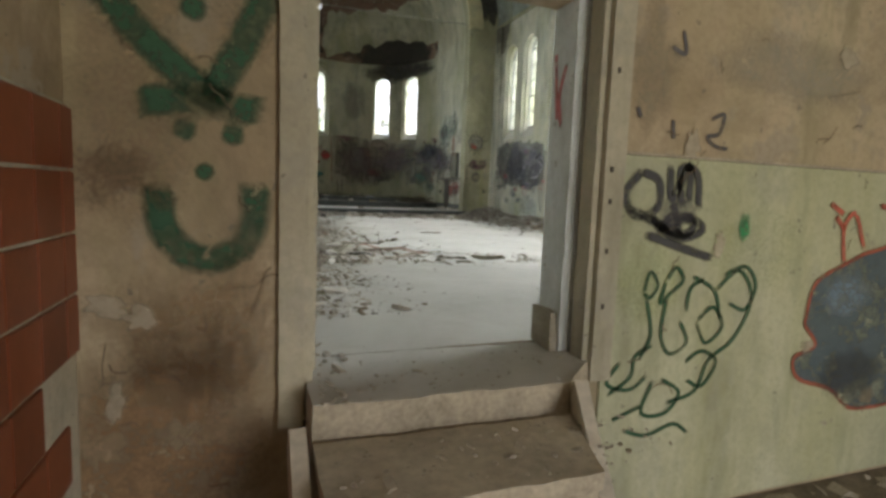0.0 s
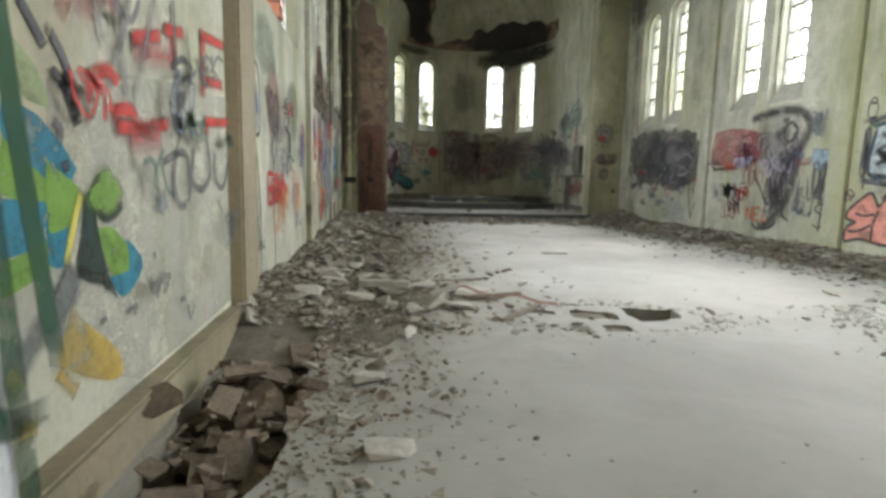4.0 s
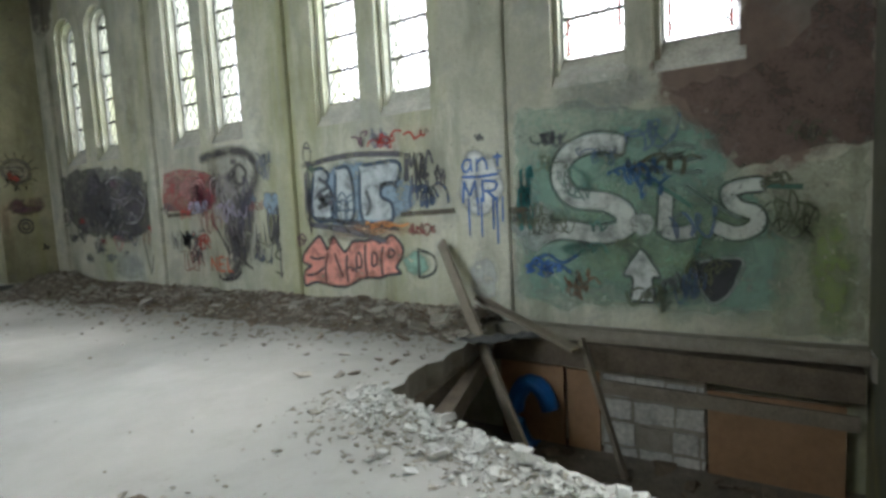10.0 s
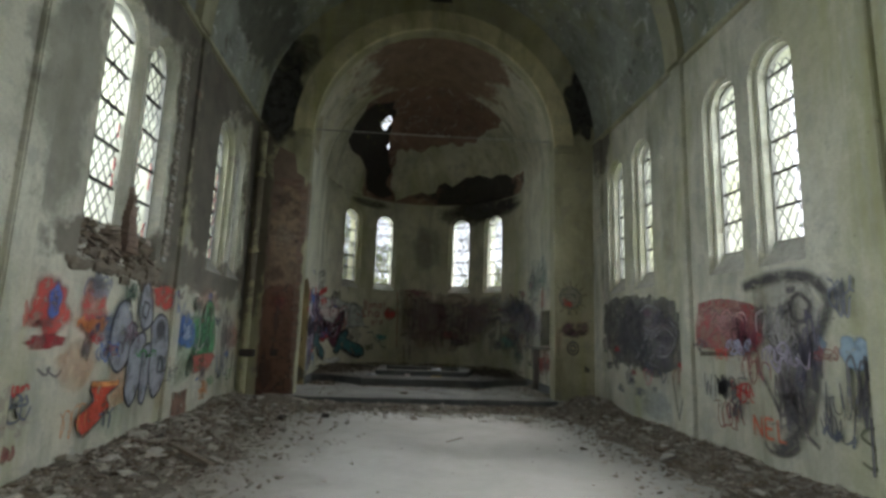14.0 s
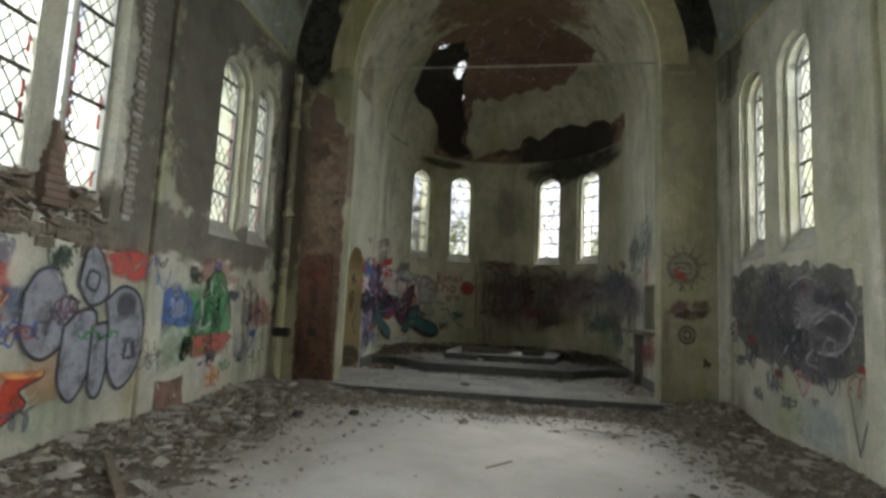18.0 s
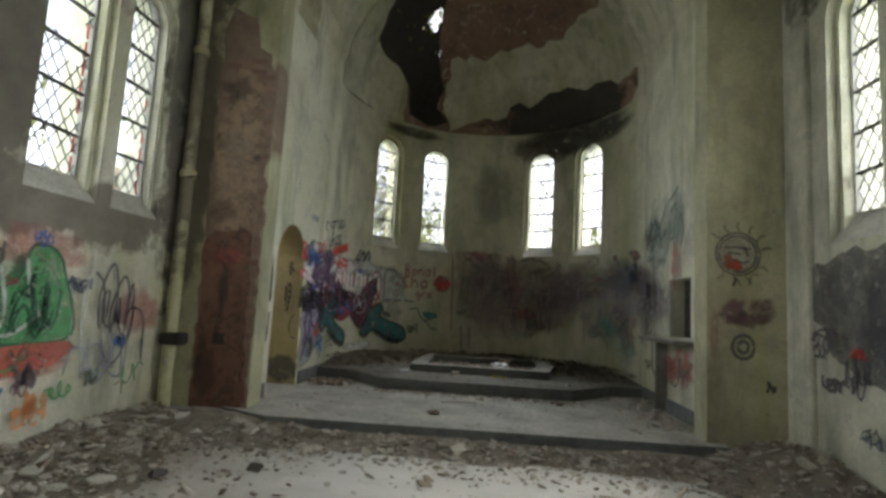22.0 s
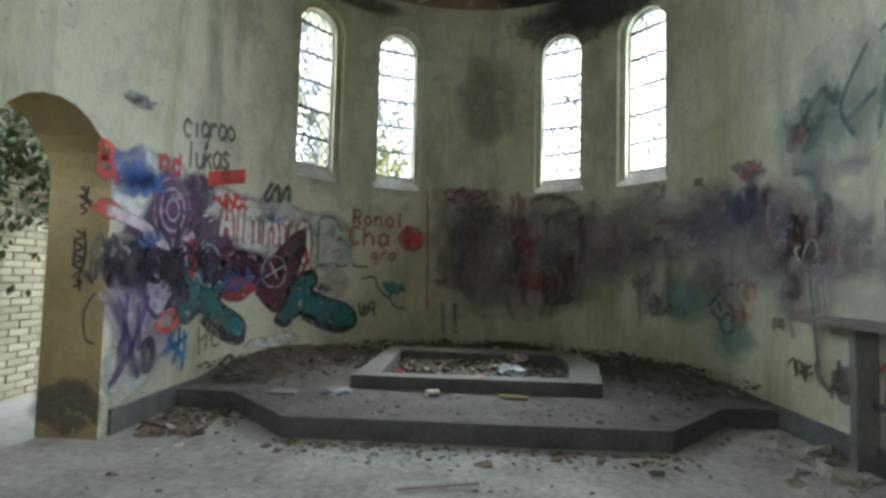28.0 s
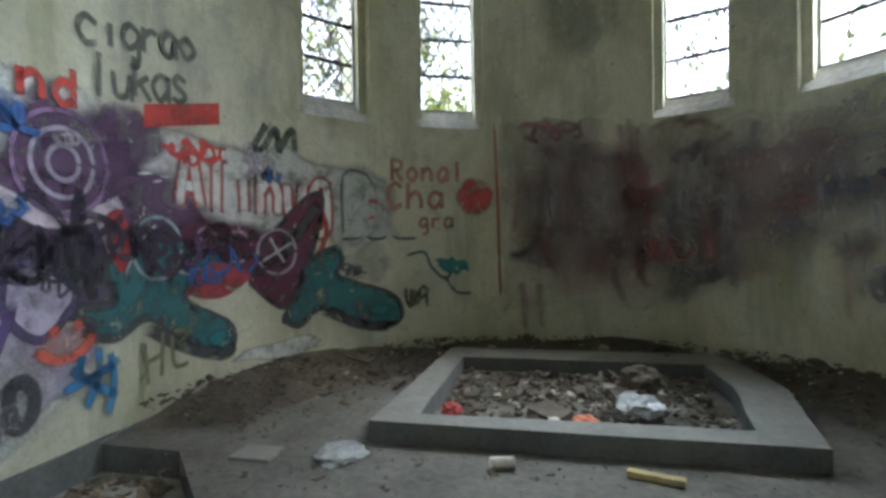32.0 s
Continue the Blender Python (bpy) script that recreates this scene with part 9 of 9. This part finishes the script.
jl.strokes([[(2.12, 1.0), (2.14, 0.9), (2.2, 0.8), (2.26, 0.78)], [(2.2, 1.6), (2.24, 1.1), (2.28, 0.8)], [(2.13, 0.95), (2.14, 0.6), (2.18, 0.45), (2.24, 0.6), (2.2, 1.2)], [(2.12, 0.2), (2.18, 0.4), (2.2, 0.15)], [(2.2, 0.35), (2.25, 0.05)]], 0.022, DGREEN)
jr = Surface(lambda u, v, d: (DX1 - 0.085 + d, u, v), door, -1)
jr.strokes([[(2.1, 1.35), (2.15, 1.2), (2.12, 1.05)], [(2.2, 1.4), (2.16, 1.1)]], 0.025, (0.62, 0.20, 0.22))


def splay(bm):
    """The steps narrow towards the porch."""
    for v in bm.verts:
        y = v.co.y + 1.3
        edge = 1.22 - 0.35 * (1.68 - y) if y < 1.68 else min(DX1 + 0.02, 1.22 + (y - 1.68) * 1.1)
        k = (v.co.x - (DX0 - 0.77)) / (DX1 - DX0 + 0.04)
        v.co.x = 0.20 - 0.75 + k * (edge - 0.20)


steps = thing("porch_steps", "dusty worn steps with board sides up to the doorway", "steps", (0.75, 1.3, VZ))
for k, (z, y0) in enumerate(((-0.002, 1.67), (-0.12, 1.22), (-0.36, 0.92), (-0.60, 0.62))):
    bm = chipped((DX0 - 0.75 - 0.02, y0 - 1.3, z - VZ - (0.06 if k else 0.2)), (DX1 - 0.75 + 0.02, (2.215 if k == 0 else y0 + 0.42) - 1.3, z - VZ), k, 0.006)
    splay(bm)
    if k:
        riser = box((DX0 - 0.75, y0 - 1.3 + 0.02, 0), (DX1 - 0.75, y0 - 1.3 + 0.05, z - VZ - 0.06))
        splay(riser)
        part("riser", riser, M_RISER, steps)
    tread = part("tread", bm, M_STEP if k else M_FLOOR, steps)
    # tread fronts get the darker riser tone, painting in their shade
    tread.data.materials.append(M_RISER)
    for face in tread.data.polygons:
        if face.normal.y < -0.6:
            face.material_index = 1
part("side_board", beam((DX0 - 0.79, 0.34, 0.74), (DX0 - 0.79, -0.75, 0.02), 0.05, 0.14), M_STEP, steps)
part("side_board", beam((0.49, 0.36, 0.80), (0.17, -0.62, 0.08), 0.05, 0.14), M_STEP, steps)
structure("wall_step_fill", box((DX0, 1.92, VZ), (DX1, 2.3, -0.215)), M_RAW, "masonry under the threshold", "wall")
rubble("porch_litter", 420, lambda r: (r.uniform(1.5, 4.3), r.uniform(0.2, 1.85), VZ), 0.05, M_CHIP, "plaster litter on the porch floor", 31, 0.25)
for a, b in (((2.3, 1.6, VZ + 0.03), (2.9, 1.3, VZ + 0.05)), ((2.7, 1.75, VZ + 0.02), (3.0, 1.5, VZ + 0.1)), ((1.9, 1.5, VZ + 0.02), (2.2, 1.55, VZ + 0.02))):
    timber("stick", a, b, 0.02, 0.012, M_DARK, "dark stick on the porch floor", "stick", "sticks in the porch")
rubble("plaster_rubble", 60, lambda r: (DX0 + 0.05 + abs(r.gauss(0, 0.06)), r.uniform(1.65, 2.4), 0.0), 0.014, M_CHIP, "plaster crumbs by the jamb", 33)
rubble("step_crumbs", 160, lambda r: (r.uniform(DX0 + 0.05, DX1 - 0.05), r.uniform(1.25, 1.6), -0.12), 0.012, M_CHIP, "plaster crumbs on the worn steps", 34)
rubble("step_crumbs", 110, lambda r: (r.uniform(DX0 + 0.05, DX1 - 0.05), 1.7 + abs(r.gauss(0, 0.25)), 0.0), 0.009, M_CHIP, "dirt on the threshold", 35)
# plywood dado edge and cracks of the porch wall; the strip draws the edge's shadow line
structure("trim_shadow_line", box((1.52, YV - 0.022, 0.932), (4.6, YV + 0.001, 0.945)), M_RISER, "thin dark strip drawn as the shadow line over the porch panel", "trim")

# ---- pieces: tiles and bricks ----
tile_bm = box((0, 0.002, 0.006), (0.012, 0.198, 0.192), 0.003)
tile_me = bpy.data.meshes.new("tile")
tile_bm.to_mesh(tile_me)
tile_bm.free()
tile_me.materials.append(plain("red_glazed_tile", (0.18, 0.046, 0.018), 0.4, vary=0.4, scale=3, random_tone=0.5, relief=0.1))
tiled = structure("wall_porch_tiling", box((-0.545, 0.4, VZ), (-0.53, YV - 0.005, 0.96)), M_CASING, "mortar bed of the porch tiling", "wall")
for j in range(8):
    for k in range(9):
        y, z = 0.1 + 0.2 * j, VZ + 0.02 + 0.197 * k
        if z > 0.9 or (z < 0.05 and j > 5 + (k % 2)):
            continue
        ob = new("tile", tile_me)
        ob.parent = tiled
        ob.location = (-0.532, y + 0.29, z)


def brick_mesh(name, w, h, d, m, seed):
    rnd = random.Random(seed)
    bm = box((0, 0, 0), (w, d, h), 0.005)
    for v in bm.verts:
        v.co += Vector((rnd.uniform(-1, 1), rnd.uniform(-1, 1) * 0.6, rnd.uniform(-1, 1))) * 0.0025
    me = bpy.data.meshes.new(name)
    bm.to_mesh(me)
    bm.free()
    me.materials.append(m)
    return me


rnd = random.Random(8)
bm = bmesh.new()
bed = jag([(-0.02, 0.0), (0.70, 0.0), (0.70, 4.3), (0.62, 4.7), (0.45, 4.8), (0.38, 5.2), (0.05, 5.35), (-0.06, 4.9)], 0.035, 0.12, 12)
bed_a, bed_b = sheet(bm, bed, [], lambda u, v: (u, YE - 0.007, v)), sheet(bm, bed, [], lambda u, v: (u, YE + 0.01, v))
bridge(bm, bed_a[0], bed_b[0])
bmesh.ops.recalc_face_normals(bm, faces=bm.faces[:])
part("mortar_bed", bm, M_MORTAR, end_wall)
whole = [brick_mesh("brick", 0.222, 0.064, 0.02, M_BRICK, s) for s in range(4)]
for k in range(70):
    z = 0.02 + 0.076 * k
    shift = 0.0 if k % 2 else -0.117
    for j in range(4):
        x = 0.005 + shift + 0.234 * j
        if x < -0.005 or x + 0.222 > 0.70 or (z > 4.62 + 0.5 * noise.noise(Vector((x * 3, 2, 1)))) or (z > 3.9 and rnd.random() < 0.18) or (0.92 < z < 1.06 and 0.15 < x < 0.4) or rnd.random() < 0.06:
            continue
        ob = new("brick", whole[rnd.randrange(4)])
        ob.parent = end_wall
        ob.location = (x, YE - 0.019 + rnd.uniform(-0.006, 0.004), z + rnd.uniform(-0.004, 0.004))
pale = [brick_mesh("brick", 0.232, 0.066, 0.02, M_PALEBRICK, 10 + s) for s in range(4)]
for k in range(38):
    z = 0.03 + 0.076 * k
    for j in range(8):
        y = 16.9 + 0.244 * j + (0.12 if k % 2 else 0)
        ob = new("brick", pale[rnd.randrange(4)])
        ob.parent = yard_wall
        ob.matrix_basis = Matrix.Translation((-1.13 + rnd.uniform(-0.004, 0.004), y, z)) @ Euler((0, 0, radians(90))).to_matrix().to_4x4()
